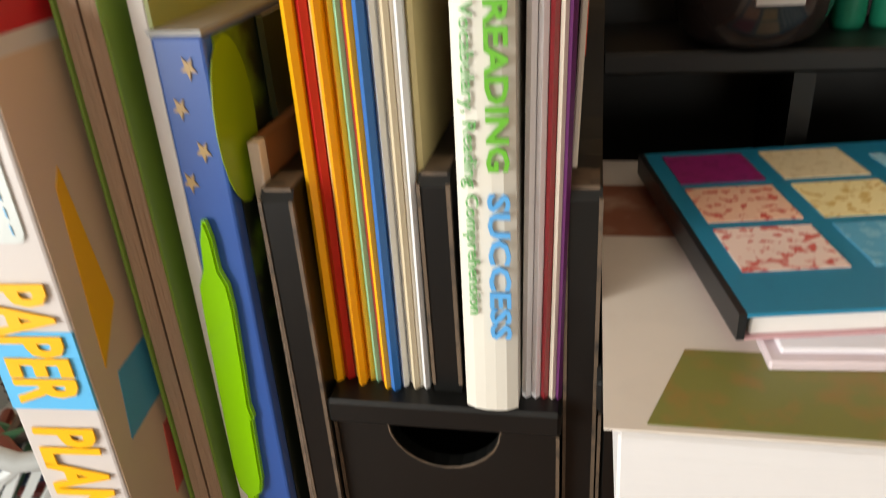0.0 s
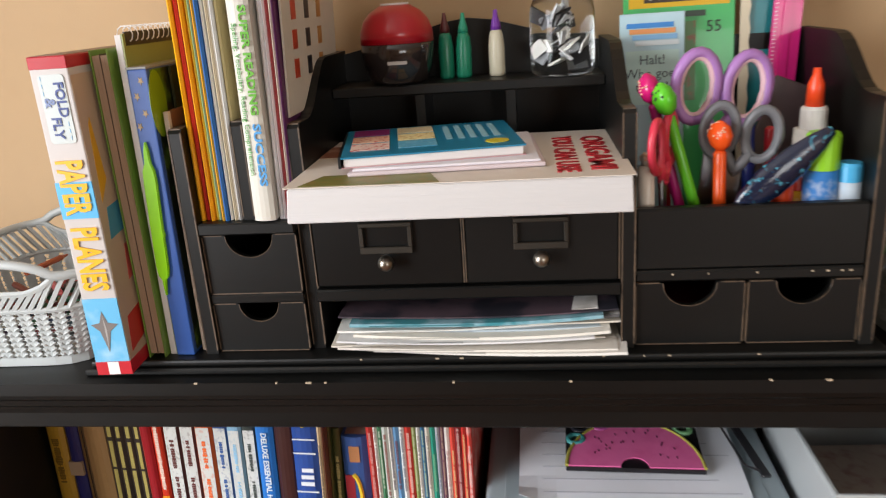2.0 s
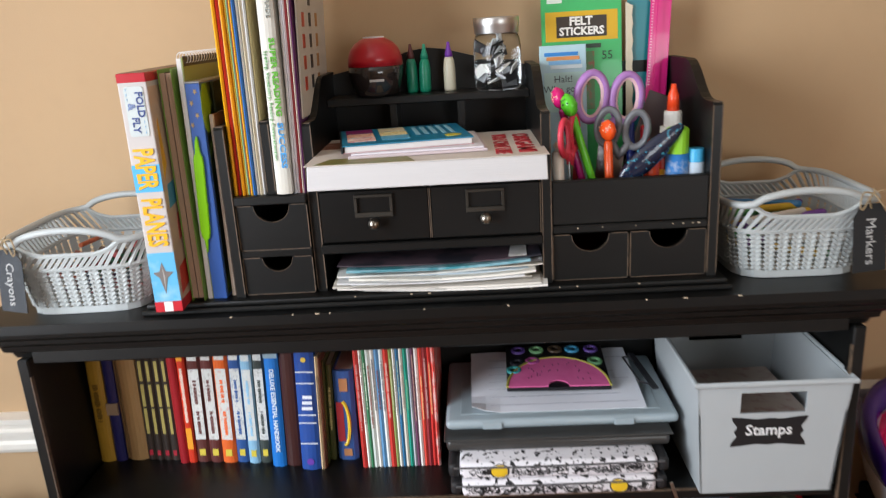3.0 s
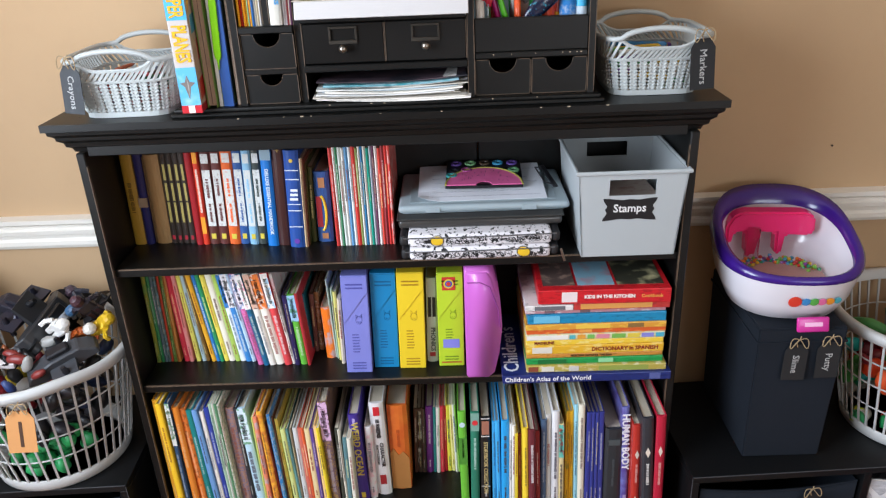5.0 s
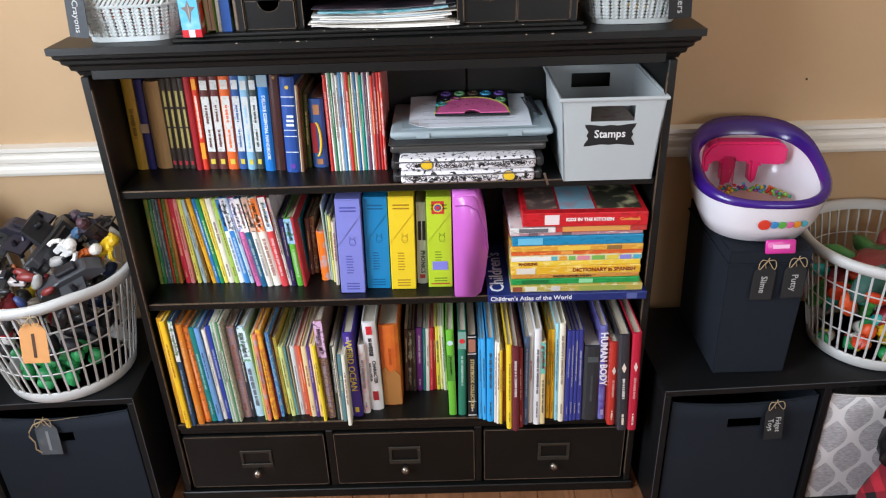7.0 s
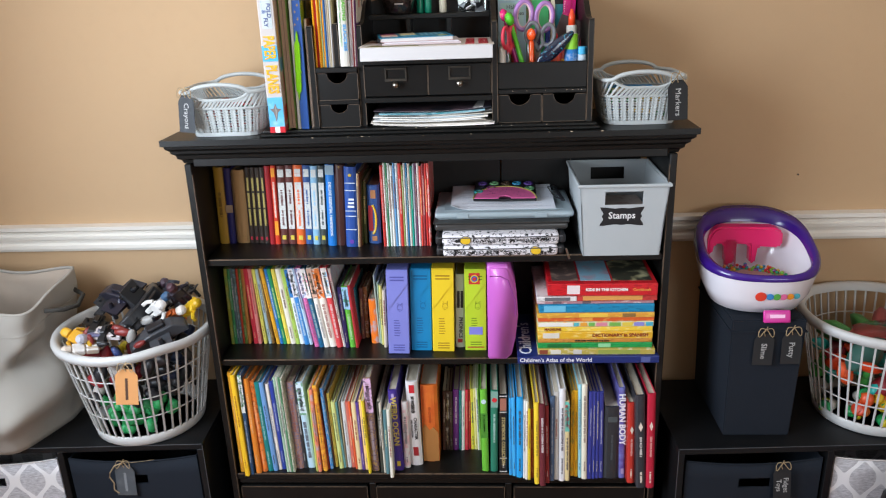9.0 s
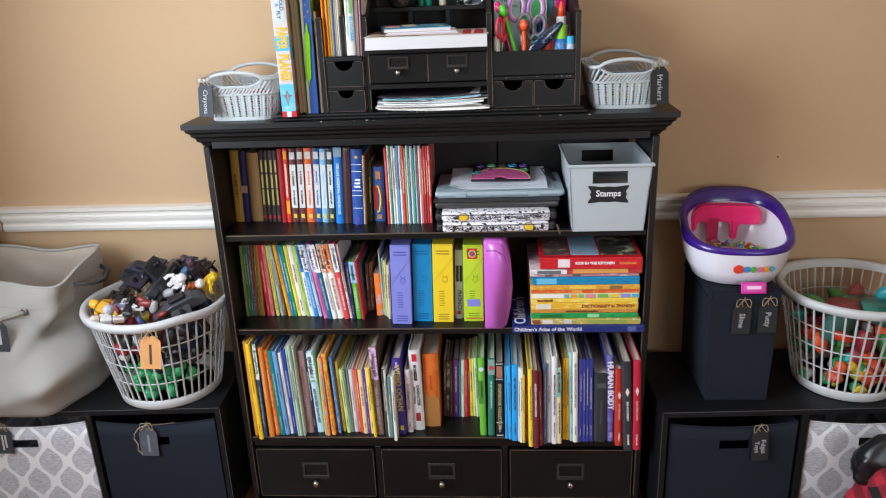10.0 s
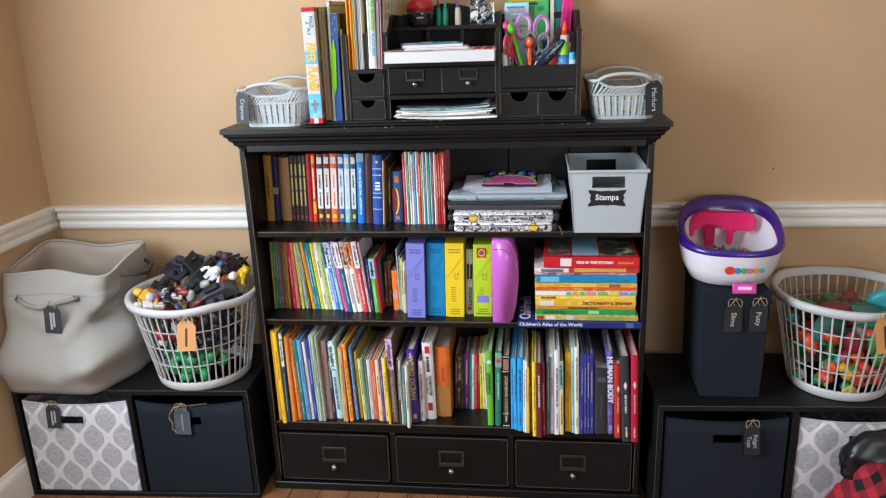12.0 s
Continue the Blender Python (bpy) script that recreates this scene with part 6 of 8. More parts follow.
book(-0.547, 0.127, 0.0086, 0.213, -1.3, "8a8b35", "", SHELF2, 0.16, "middle bookcase shelf")
book(-0.538, 0.128, 0.0076, 0.212, -1.1, "2e7f4a", "", SHELF2, 0.16, "middle bookcase shelf")
book(-0.53, 0.129, 0.0066, 0.213, -0.8, "5b7077", "", SHELF2, 0.16, "middle bookcase shelf")
book(-0.523, 0.129, 0.0066, 0.212, -0.8, "566f6c", "", SHELF2, 0.16, "middle bookcase shelf")
book(-0.516, 0.129, 0.0056, 0.212, -1.1, "c2452e", "", SHELF2, 0.16, "middle bookcase shelf")
book(-0.51, 0.128, 0.0076, 0.212, -1.4, "6a8a3c", "", SHELF2, 0.16, "middle bookcase shelf")
book(-0.502, 0.128, 0.0080, 0.212, -1.1, "b97a3a", "", SHELF2, 0.16, "middle bookcase shelf")
book(-0.486, 0.128, 0.0116, 0.212, 1.4, "c43041", "", SHELF2, 0.16, "middle bookcase shelf")
book(-0.474, 0.127, 0.0090, 0.212, 1.4, "dd8a80", "", SHELF2, 0.16, "middle bookcase shelf")
book(-0.459, 0.127, 0.0090, 0.211, 2.7, "d9cf62", "", SHELF2, 0.16, "middle bookcase shelf")
book(-0.446, 0.127, 0.0086, 0.211, 3.8, "a6bcc0", "", SHELF2, 0.16, "middle bookcase shelf")
book(-0.437, 0.127, 0.0070, 0.212, 4.6, "7a5c2c", "", SHELF2, 0.16, "middle bookcase shelf")
book(-0.424, 0.124, 0.0096, 0.214, 6.4, "e2a72e", "", SHELF2, 0.16, "middle bookcase shelf")
book(-0.414, 0.124, 0.0086, 0.213, 5.9, "2f77b8", "", SHELF2, 0.16, "middle bookcase shelf")
book(-0.405, 0.123, 0.0086, 0.213, 6.2, "2f8f5a", "", SHELF2, 0.16, "middle bookcase shelf")
book(-0.396, 0.124, 0.0096, 0.212, 6.0, "e6d65a", "", SHELF2, 0.16, "middle bookcase shelf")
book(-0.386, 0.123, 0.0146, 0.213, 5.7, "e8e2cf", "", SHELF2, 0.16, "middle bookcase shelf")
book(-0.371, 0.122, 0.0106, 0.213, 5.7, "a7c45a", "", SHELF2, 0.16, "middle bookcase shelf")
book(-0.36, 0.122, 0.0116, 0.213, 6.2, "e6ecef", "tops:3f86c8", SHELF2, 0.16, "middle bookcase shelf")
book(-0.348, 0.119, 0.0136, 0.216, 6.9, "3f86c8", "tops:e8e8ea", SHELF2, 0.16, "middle bookcase shelf")
book(-0.334, 0.118, 0.0079, 0.216, 7.7, "b9d7e6", "", SHELF2, 0.16, "middle bookcase shelf")
book(-0.318, 0.104, 0.0126, 0.223, 8.0, "d977b8", "tops:f0e6ee", SHELF2, 0.16, "middle bookcase shelf")
book(-0.305, 0.101, 0.0126, 0.223, 8.2, "1e5f7a", "tops:efeae4", SHELF2, 0.16, "middle bookcase shelf")
book(-0.292, 0.101, 0.0136, 0.223, 7.5, "e9e4da", "tops:d8b09a", SHELF2, 0.16, "middle bookcase shelf")
book(-0.278, 0.103, 0.0186, 0.221, 7.8, "ece7da", "tops:e07a3a", SHELF2, 0.16, "middle bookcase shelf")
book(-0.259, 0.1, 0.0157, 0.224, 6.7, "d8464a", "tops:f1e9e2", SHELF2, 0.16, "middle bookcase shelf")
book(-0.243, 0.104, 0.0067, 0.22, 6.5, "e9e3da", "", SHELF2, 0.16, "middle bookcase shelf")
book(-0.236, 0.1, 0.0106, 0.169, 3.4, "2b2350", "", SHELF2, 0.16, "middle bookcase shelf")
book(-0.225, 0.101, 0.0166, 0.17, 3.7, "62b03c", "tops:9cc4e2", SHELF2, 0.16, "middle bookcase shelf")
book(-0.208, 0.097, 0.0060, 0.174, 3.6, "b8343a", "", SHELF2, 0.16, "middle bookcase shelf")
book(-0.208, 0.139, 0.0057, 0.152, 2.3, "1f5f66", "", SHELF2, 0.16, "middle bookcase shelf")
book(-0.202, 0.153, 0.0096, 0.144, -0.4, "6a4038", "", SHELF2, 0.16, "middle bookcase shelf")
book(-0.192, 0.159, 0.0100, 0.145, -0.4, "8a5a34", "", SHELF2, 0.16, "middle bookcase shelf")
book(-0.171, 0.123, 0.0196, 0.125, 0.9, "ef7a22", "plain", SHELF2, 0.16, "middle bookcase shelf")
book(-0.151, 0.125, 0.0036, 0.191, 1.8, "b9c3b8", "thin", SHELF2, 0.16, "middle bookcase shelf")
book(-0.147, 0.121, 0.0046, 0.172, 0.3, "a8c0ac", "thin", SHELF2, 0.16, "middle bookcase shelf")
book(-0.142, 0.114, 0.0066, 0.167, 0.0, "d6cf7a", "thin", SHELF2, 0.16, "middle bookcase shelf")
book(-0.135, 0.099, 0.0080, 0.159, -1.1, "d9cbb2", "thin", SHELF2, 0.16, "middle bookcase shelf")
BOOKGROUP[0] = "large picture books on the lower shelf"
book(-0.536, 0.038, 0.0120, 0.3, 0.0, "d99a2a", "", SHELF3, 0.23, "lower bookcase shelf")
book(-0.518, 0.019, 0.0117, 0.302, 0.9, "f2c42c", "", SHELF3, 0.23, "lower bookcase shelf")
book(-0.506, 0.026, 0.0100, 0.3, 0.0, "2c4a6a", "tops:dcdcd6", SHELF3, 0.23, "lower bookcase shelf")
book(-0.492, 0.031, 0.0147, 0.284, 0.8, "e0852f", "", SHELF3, 0.23, "lower bookcase shelf")
book(-0.477, 0.039, 0.0146, 0.275, 1.7, "ea8038", "", SHELF3, 0.23, "lower bookcase shelf")
book(-0.462, 0.041, 0.0146, 0.269, 2.1, "1f7f7c", "", SHELF3, 0.23, "lower bookcase shelf")
book(-0.447, 0.042, 0.0117, 0.268, 2.6, "6f9bd0", "", SHELF3, 0.23, "lower bookcase shelf")
book(-0.435, 0.048, 0.0096, 0.26, 2.4, "e9dfd6", "", SHELF3, 0.23, "lower bookcase shelf")
book(-0.425, 0.049, 0.0110, 0.268, 2.1, "2f3f96", "", SHELF3, 0.23, "lower bookcase shelf")
book(-0.41, 0.037, 0.0066, 0.285, 1.8, "a9c7ad", "thin", SHELF3, 0.23, "lower bookcase shelf")
book(-0.403, 0.037, 0.0046, 0.285, 1.8, "d8d8ce", "thin", SHELF3, 0.23, "lower bookcase shelf")
book(-0.398, 0.037, 0.0056, 0.285, 1.8, "5f8f6a", "thin", SHELF3, 0.23, "lower bookcase shelf")
book(-0.392, 0.036, 0.0047, 0.284, 1.6, "d9d4c6", "thin", SHELF3, 0.23, "lower bookcase shelf")
book(-0.387, 0.052, 0.0196, 0.263, 0.9, "b0887a", "", SHELF3, 0.23, "lower bookcase shelf")
book(-0.367, 0.054, 0.0096, 0.262, 1.5, "33343a", "", SHELF3, 0.23, "lower bookcase shelf")
book(-0.357, 0.055, 0.0220, 0.26, 2.9, "bcd9ea", "tops:d6e6f0", SHELF3, 0.23, "lower bookcase shelf")
book(-0.331, 0.04, 0.0056, 0.246, 0.5, "c9cf6a", "", SHELF3, 0.23, "lower bookcase shelf")
book(-0.325, 0.038, 0.0090, 0.248, 0.9, "e88a6a", "", SHELF3, 0.23, "lower bookcase shelf")
book(-0.312, 0.042, 0.0117, 0.258, 2.0, "f0b03a", "", SHELF3, 0.23, "lower bookcase shelf")
book(-0.3, 0.049, 0.0047, 0.246, 3.3, "8a2f2a", "thin", SHELF3, 0.23, "lower bookcase shelf")
book(-0.295, 0.051, 0.0077, 0.244, 2.1, "3f8fd6", "", SHELF3, 0.23, "lower bookcase shelf")
book(-0.287, 0.062, 0.0046, 0.23, 2.5, "7a4a30", "thin", SHELF3, 0.23, "lower bookcase shelf")
book(-0.282, 0.06, 0.0070, 0.225, 2.0, "c7a94a", "", SHELF3, 0.23, "lower bookcase shelf")
book(-0.27, 0.053, 0.0107, 0.203, 2.5, "cfd98a", "", SHELF3, 0.23, "lower bookcase shelf")
book(-0.259, 0.056, 0.0056, 0.2, 2.9, "77b3b8", "thin", SHELF3, 0.23, "lower bookcase shelf")
book(-0.253, 0.057, 0.0047, 0.201, 2.0, "8a7f6a", "thin", SHELF3, 0.23, "lower bookcase shelf")
book(-0.248, 0.058, 0.0106, 0.201, 1.4, "cfd2d0", "", SHELF3, 0.23, "lower bookcase shelf")
book(-0.237, 0.058, 0.0106, 0.201, 1.4, "c96a5a", "", SHELF3, 0.23, "lower bookcase shelf")
book(-0.226, 0.051, 0.0056, 0.205, 2.0, "e0633a", "thin", SHELF3, 0.23, "lower bookcase shelf")
book(-0.22, 0.049, 0.0116, 0.205, 1.4, "e4cf9e", "", SHELF3, 0.23, "lower bookcase shelf")
book(-0.208, 0.048, 0.0086, 0.205, 1.4, "5a3f8f", "", SHELF3, 0.23, "lower bookcase shelf")
book(-0.199, 0.048, 0.0106, 0.212, 1.4, "f2c98a", "", SHELF3, 0.23, "lower bookcase shelf")
book(-0.188, 0.03, 0.0066, 0.219, 1.8, "f0d632", "thin", SHELF3, 0.23, "lower bookcase shelf")
book(-0.181, 0.042, 0.0200, 0.279, 1.4, "6e5468", "tops:d8b0d0", SHELF3, 0.23, "lower bookcase shelf")
book(-0.156, 0.036, 0.0086, 0.213, 0.0, "3c3f38", "thin", SHELF3, 0.23, "lower bookcase shelf")
book(-0.147, 0.033, 0.0056, 0.212, 0.8, "d9d2c0", "thin", SHELF3, 0.23, "lower bookcase shelf")
book(-0.141, 0.029, 0.0090, 0.193, -0.3, "5a7f86", "thin", SHELF3, 0.23, "lower bookcase shelf")
book(-0.128, 0.013, 0.0086, 0.204, 0.0, "e2dfd0", "thin", SHELF3, 0.23, "lower bookcase shelf")
book(-0.119, 0.044, 0.0236, 0.242, 1.7, "43318a", "weird", SHELF3, 0.23, "lower bookcase shelf")
book(-0.095, 0.056, 0.0166, 0.2, 0.0, "ddd8d6", "", SHELF3, 0.23, "lower bookcase shelf")
book(-0.078, 0.067, 0.0316, 0.254, 1.1, "dedada", "ency", SHELF3, 0.23, "lower bookcase shelf")
book(-0.046, 0.085, 0.0450, 0.233, 0.2, "d9752e", "orangebig", SHELF3, 0.23, "lower bookcase shelf")
BOOKGROUP[0] = "large picture books on the lower shelf"
book(0.003, 0.139, 0.0086, 0.184, -1.9, "4a2f28", "thin", SHELF3, 0.235, "lower bookcase shelf")
book(0.012, 0.139, 0.0106, 0.184, -1.6, "3f2e28", "", SHELF3, 0.235, "lower bookcase shelf")
book(0.023, 0.138, 0.0086, 0.184, -0.9, "4b3a36", "", SHELF3, 0.235, "lower bookcase shelf")
book(0.032, 0.138, 0.0166, 0.188, -1.5, "6a2f78", "", SHELF3, 0.235, "lower bookcase shelf")
book(0.049, 0.137, 0.0066, 0.186, -1.5, "2f7f7c", "thin", SHELF3, 0.235, "lower bookcase shelf")
book(0.056, 0.136, 0.0086, 0.187, -1.5, "e6dcd8", "thin", SHELF3, 0.235, "lower bookcase shelf")
book(0.065, 0.138, 0.0096, 0.188, -1.2, "d63a4a", "", SHELF3, 0.235, "lower bookcase shelf")
book(0.075, 0.141, 0.0076, 0.187, -0.6, "b72830", "thin", SHELF3, 0.235, "lower bookcase shelf")
book(0.083, 0.141, 0.0096, 0.189, 0.0, "e8d84a", "", SHELF3, 0.235, "lower bookcase shelf")
book(0.093, 0.14, 0.0076, 0.19, 0.9, "f0e690", "", SHELF3, 0.235, "lower bookcase shelf")
book(0.101, 0.136, 0.0066, 0.193, 1.2, "e9e6da", "thin", SHELF3, 0.235, "lower bookcase shelf")
book(0.108, 0.136, 0.0046, 0.193, 2.1, "9cc45a", "thin", SHELF3, 0.235, "lower bookcase shelf")
book(0.113, 0.041, 0.0180, 0.244, 0.7, "6cb83a", "halfdark", SHELF3, 0.235, "lower bookcase shelf")
book(0.135, 0.04, 0.0190, 0.242, -0.7, "2f7a62", "dot:d6343a", SHELF3, 0.235, "lower bookcase shelf")
book(0.158, 0.033, 0.0210, 0.233, -0.2, "1a1818", "story", SHELF3, 0.235, "lower bookcase shelf")
book(0.183, 0.025, 0.0086, 0.228, 0.0, "3f9fd8", "", SHELF3, 0.235, "lower bookcase shelf")
book(0.192, 0.021, 0.0096, 0.232, 0.7, "48aee6", "", SHELF3, 0.235, "lower bookcase shelf")
book(0.202, 0.014, 0.0167, 0.237, 0.0, "2fa2e6", "", SHELF3, 0.235, "lower bookcase shelf")
book(0.219, 0.01, 0.0047, 0.231, -0.2, "e9e9e4", "thin", SHELF3, 0.235, "lower bookcase shelf")
book(0.224, 0.005, 0.0066, 0.231, -0.2, "efece6", "thin", SHELF3, 0.235, "lower bookcase shelf")
book(0.231, 0.004, 0.0066, 0.21, 0.3, "d6c23a", "thin", SHELF3, 0.235, "lower bookcase shelf")
book(0.238, 0.012, 0.0087, 0.204, 0.6, "7a2f28", "", SHELF3, 0.235, "lower bookcase shelf")
book(0.247, -0.014, 0.0127, 0.238, 0.7, "f2d23a", "", SHELF3, 0.235, "lower bookcase shelf")
book(0.26, -0.021, 0.0146, 0.238, 1.0, "6b2c34", "titlegrey", SHELF3, 0.235, "lower bookcase shelf")
book(0.275, -0.009, 0.0106, 0.227, 1.3, "8a2a2c", "", SHELF3, 0.235, "lower bookcase shelf")
book(0.286, 0.0, 0.0116, 0.248, 0.2, "4a5f7a", "", SHELF3, 0.235, "lower bookcase shelf")
book(0.298, 0.006, 0.0116, 0.256, 0.7, "c9c4bc", "thin", SHELF3, 0.235, "lower bookcase shelf")
book(0.31, -0.001, 0.0156, 0.269, 0.6, "e6e6e8", "", SHELF3, 0.235, "lower bookcase shelf")
book(0.326, 0.001, 0.0110, 0.234, 1.0, "e2cf9a", "tops:6fc4b4", SHELF3, 0.235, "lower bookcase shelf")
book(0.342, 0.021, 0.0087, 0.252, 0.7, "e0ab28", "", SHELF3, 0.235, "lower bookcase shelf")
book(0.351, 0.019, 0.0096, 0.253, 1.1, "e9ae22", "", SHELF3, 0.235, "lower bookcase shelf")
book(0.361, 0.013, 0.0077, 0.273, 1.3, "9ad4e6", "", SHELF3, 0.235, "lower bookcase shelf")
book(0.369, 0.007, 0.0136, 0.277, 1.2, "e9e4d0", "", SHELF3, 0.235, "lower bookcase shelf")
book(0.383, 0.009, 0.0116, 0.256, 0.4, "333a8a", "", SHELF3, 0.235, "lower bookcase shelf")
book(0.395, 0.01, 0.0086, 0.255, 1.1, "3a4294", "", SHELF3, 0.235, "lower bookcase shelf")
book(0.404, 0.011, 0.0086, 0.254, 1.1, "373e8c", "", SHELF3, 0.235, "lower bookcase shelf")
book(0.413, 0.012, 0.0116, 0.254, 1.4, "343a86", "", SHELF3, 0.235, "lower bookcase shelf")
book(0.425, 0.01, 0.0396, 0.21, 0.8, "2f3236", "plaindark", SHELF3, 0.235, "lower bookcase shelf")
book(0.465, 0.012, 0.0167, 0.264, 2.4, "5a4a94", "human", SHELF3, 0.235, "lower bookcase shelf")
book(0.482, -0.009, 0.0197, 0.234, 1.7, "b83228", "guide", SHELF3, 0.235, "lower bookcase shelf")
book(0.502, -0.029, 0.0236, 0.266, 3.2, "33343a", "guide", SHELF3, 0.235, "lower bookcase shelf")
book(0.526, -0.029, 0.0200, 0.27, 2.1, "b8203a", "guide", SHELF3, 0.235, "lower bookcase shelf")
BOOKGROUP[0] = "booklets on the upper shelf"
book(-0.122, 0.116, 0.0076, 0.206, 0.0, "b8342f", "thin", SHELF1, 0.2, "upper bookcase shelf")
book(-0.114, 0.116, 0.0047, 0.212, 0.0, "e9e6de", "thin", SHELF1, 0.2, "upper bookcase shelf")
book(-0.109, 0.116, 0.0047, 0.212, 0.0, "3f7f5a", "thin", SHELF1, 0.2, "upper bookcase shelf")
book(-0.104, 0.116, 0.0066, 0.211, 0.0, "c9cfc8", "thin", SHELF1, 0.2, "upper bookcase shelf")
book(-0.097, 0.116, 0.0056, 0.205, 0.0, "e2ded6", "thin", SHELF1, 0.2, "upper bookcase shelf")
book(-0.091, 0.116, 0.0066, 0.211, 0.0, "5f8fb8", "thin", SHELF1, 0.2, "upper bookcase shelf")
book(-0.084, 0.116, 0.0056, 0.211, 0.0, "dfe4e2", "thin", SHELF1, 0.2, "upper bookcase shelf")
book(-0.078, 0.116, 0.0076, 0.21, 0.0, "c4362e", "thin", SHELF1, 0.2, "upper bookcase shelf")
book(-0.07, 0.116, 0.0046, 0.204, 0.0, "8a9a5a", "thin", SHELF1, 0.2, "upper bookcase shelf")
book(-0.065, 0.116, 0.0046, 0.21, 0.0, "e4e0d8", "thin", SHELF1, 0.2, "upper bookcase shelf")
book(-0.06, 0.116, 0.0047, 0.21, 0.0, "2f6f9a", "thin", SHELF1, 0.2, "upper bookcase shelf")
book(-0.055, 0.116, 0.0056, 0.209, 0.0, "d9d2c6", "thin", SHELF1, 0.2, "upper bookcase shelf")
book(-0.049, 0.116, 0.0056, 0.203, 0.0, "1f8f7a", "thin", SHELF1, 0.2, "upper bookcase shelf")
book(-0.043, 0.116, 0.0046, 0.209, 0.0, "b7b9c0", "thin", SHELF1, 0.2, "upper bookcase shelf")
book(-0.038, 0.116, 0.0046, 0.209, 0.0, "6a3f5a", "thin", SHELF1, 0.2, "upper bookcase shelf")
book(-0.033, 0.116, 0.0056, 0.209, 0.0, "e6ded8", "thin", SHELF1, 0.2, "upper bookcase shelf")
book(-0.027, 0.116, 0.0056, 0.202, 0.0, "d8483c", "thin", SHELF1, 0.2, "upper bookcase shelf")
book(-0.021, 0.116, 0.0066, 0.208, 0.0, "8f2f34", "thin", SHELF1, 0.2, "upper bookcase shelf")
book(-0.014, 0.116, 0.0056, 0.208, 0.0, "c9332e", "thin", SHELF1, 0.2, "upper bookcase shelf")
book(-0.008, 0.116, 0.0052, 0.208, 0.0, "e6524a", "thin", SHELF1, 0.2, "upper bookcase shelf")
BOOKGROUP[0] = "slim books on the middle shelf"
book(0.05, 0.096, 0.0240, 0.201, -1.4, "b9bcc0", "phonics", SHELF2, 0.16, "middle bookcase shelf")


# ---- tags ----
def hang_tag(m, w, h, material, words=None, ink=None, bars=0, size=0.012, twine=True, name="tag", label="black chalkboard tag tied on with twine", sideways=True, category="tag"):
    """A card tag with clipped corners, hung from a twine bow. Its top edge is at the origin, facing -y."""
    ob = thing(name, m, label, category)
    bm = bmesh.new()
    extrude_xz(bm, [(-w / 2, -h), (w / 2, -h), (w / 2, -h * 0.18), (w * 0.28, 0), (-w * 0.28, 0), (-w / 2, -h * 0.18)], -0.0006, 0.0006)
    c = part("card", bm, material, ob)
    if words:
        letters("lettering", words, size, pose(0, -0.001, -h * 0.55) @ (SPINE_DOWN if sideways else FACE_FRONT), ink or CHALK_WHITE, c, depth=0.0003)
    for k in range(bars):
        part("word_bar", nbox(-w * 0.06 + 0.009 * (k - (bars - 1) / 2), w * 0.06 + 0.009 * (k - (bars - 1) / 2), -0.0011, -0.0007, -h * (0.86 - 0.1 * k), -h * 0.25), ink or CHALK_WHITE, c)
    if twine:
        part("twine_knot", tube(bmesh.new(), [(0, -0.001, -h * 0.06), (-0.004, -0.004, 0.006), (0.0, -0.005, 0.014), (0.003, -0.003, 0.02)], 0.0011, 6), TWINE, ob)
        for s in (-1, 1):
            part("twine_loop", tube(bmesh.new(), [(s * (0.001 + 0.017 * math.sin(a) ** 0.8), -0.005 - 0.002 * math.sin(a), 0.014 + 0.010 * math.sin(2 * a) - 0.012 * math.sin(a)) for a in [math.pi * i / 10 for i in range(11)]], 0.0010, 6), TWINE, ob)
    return ob


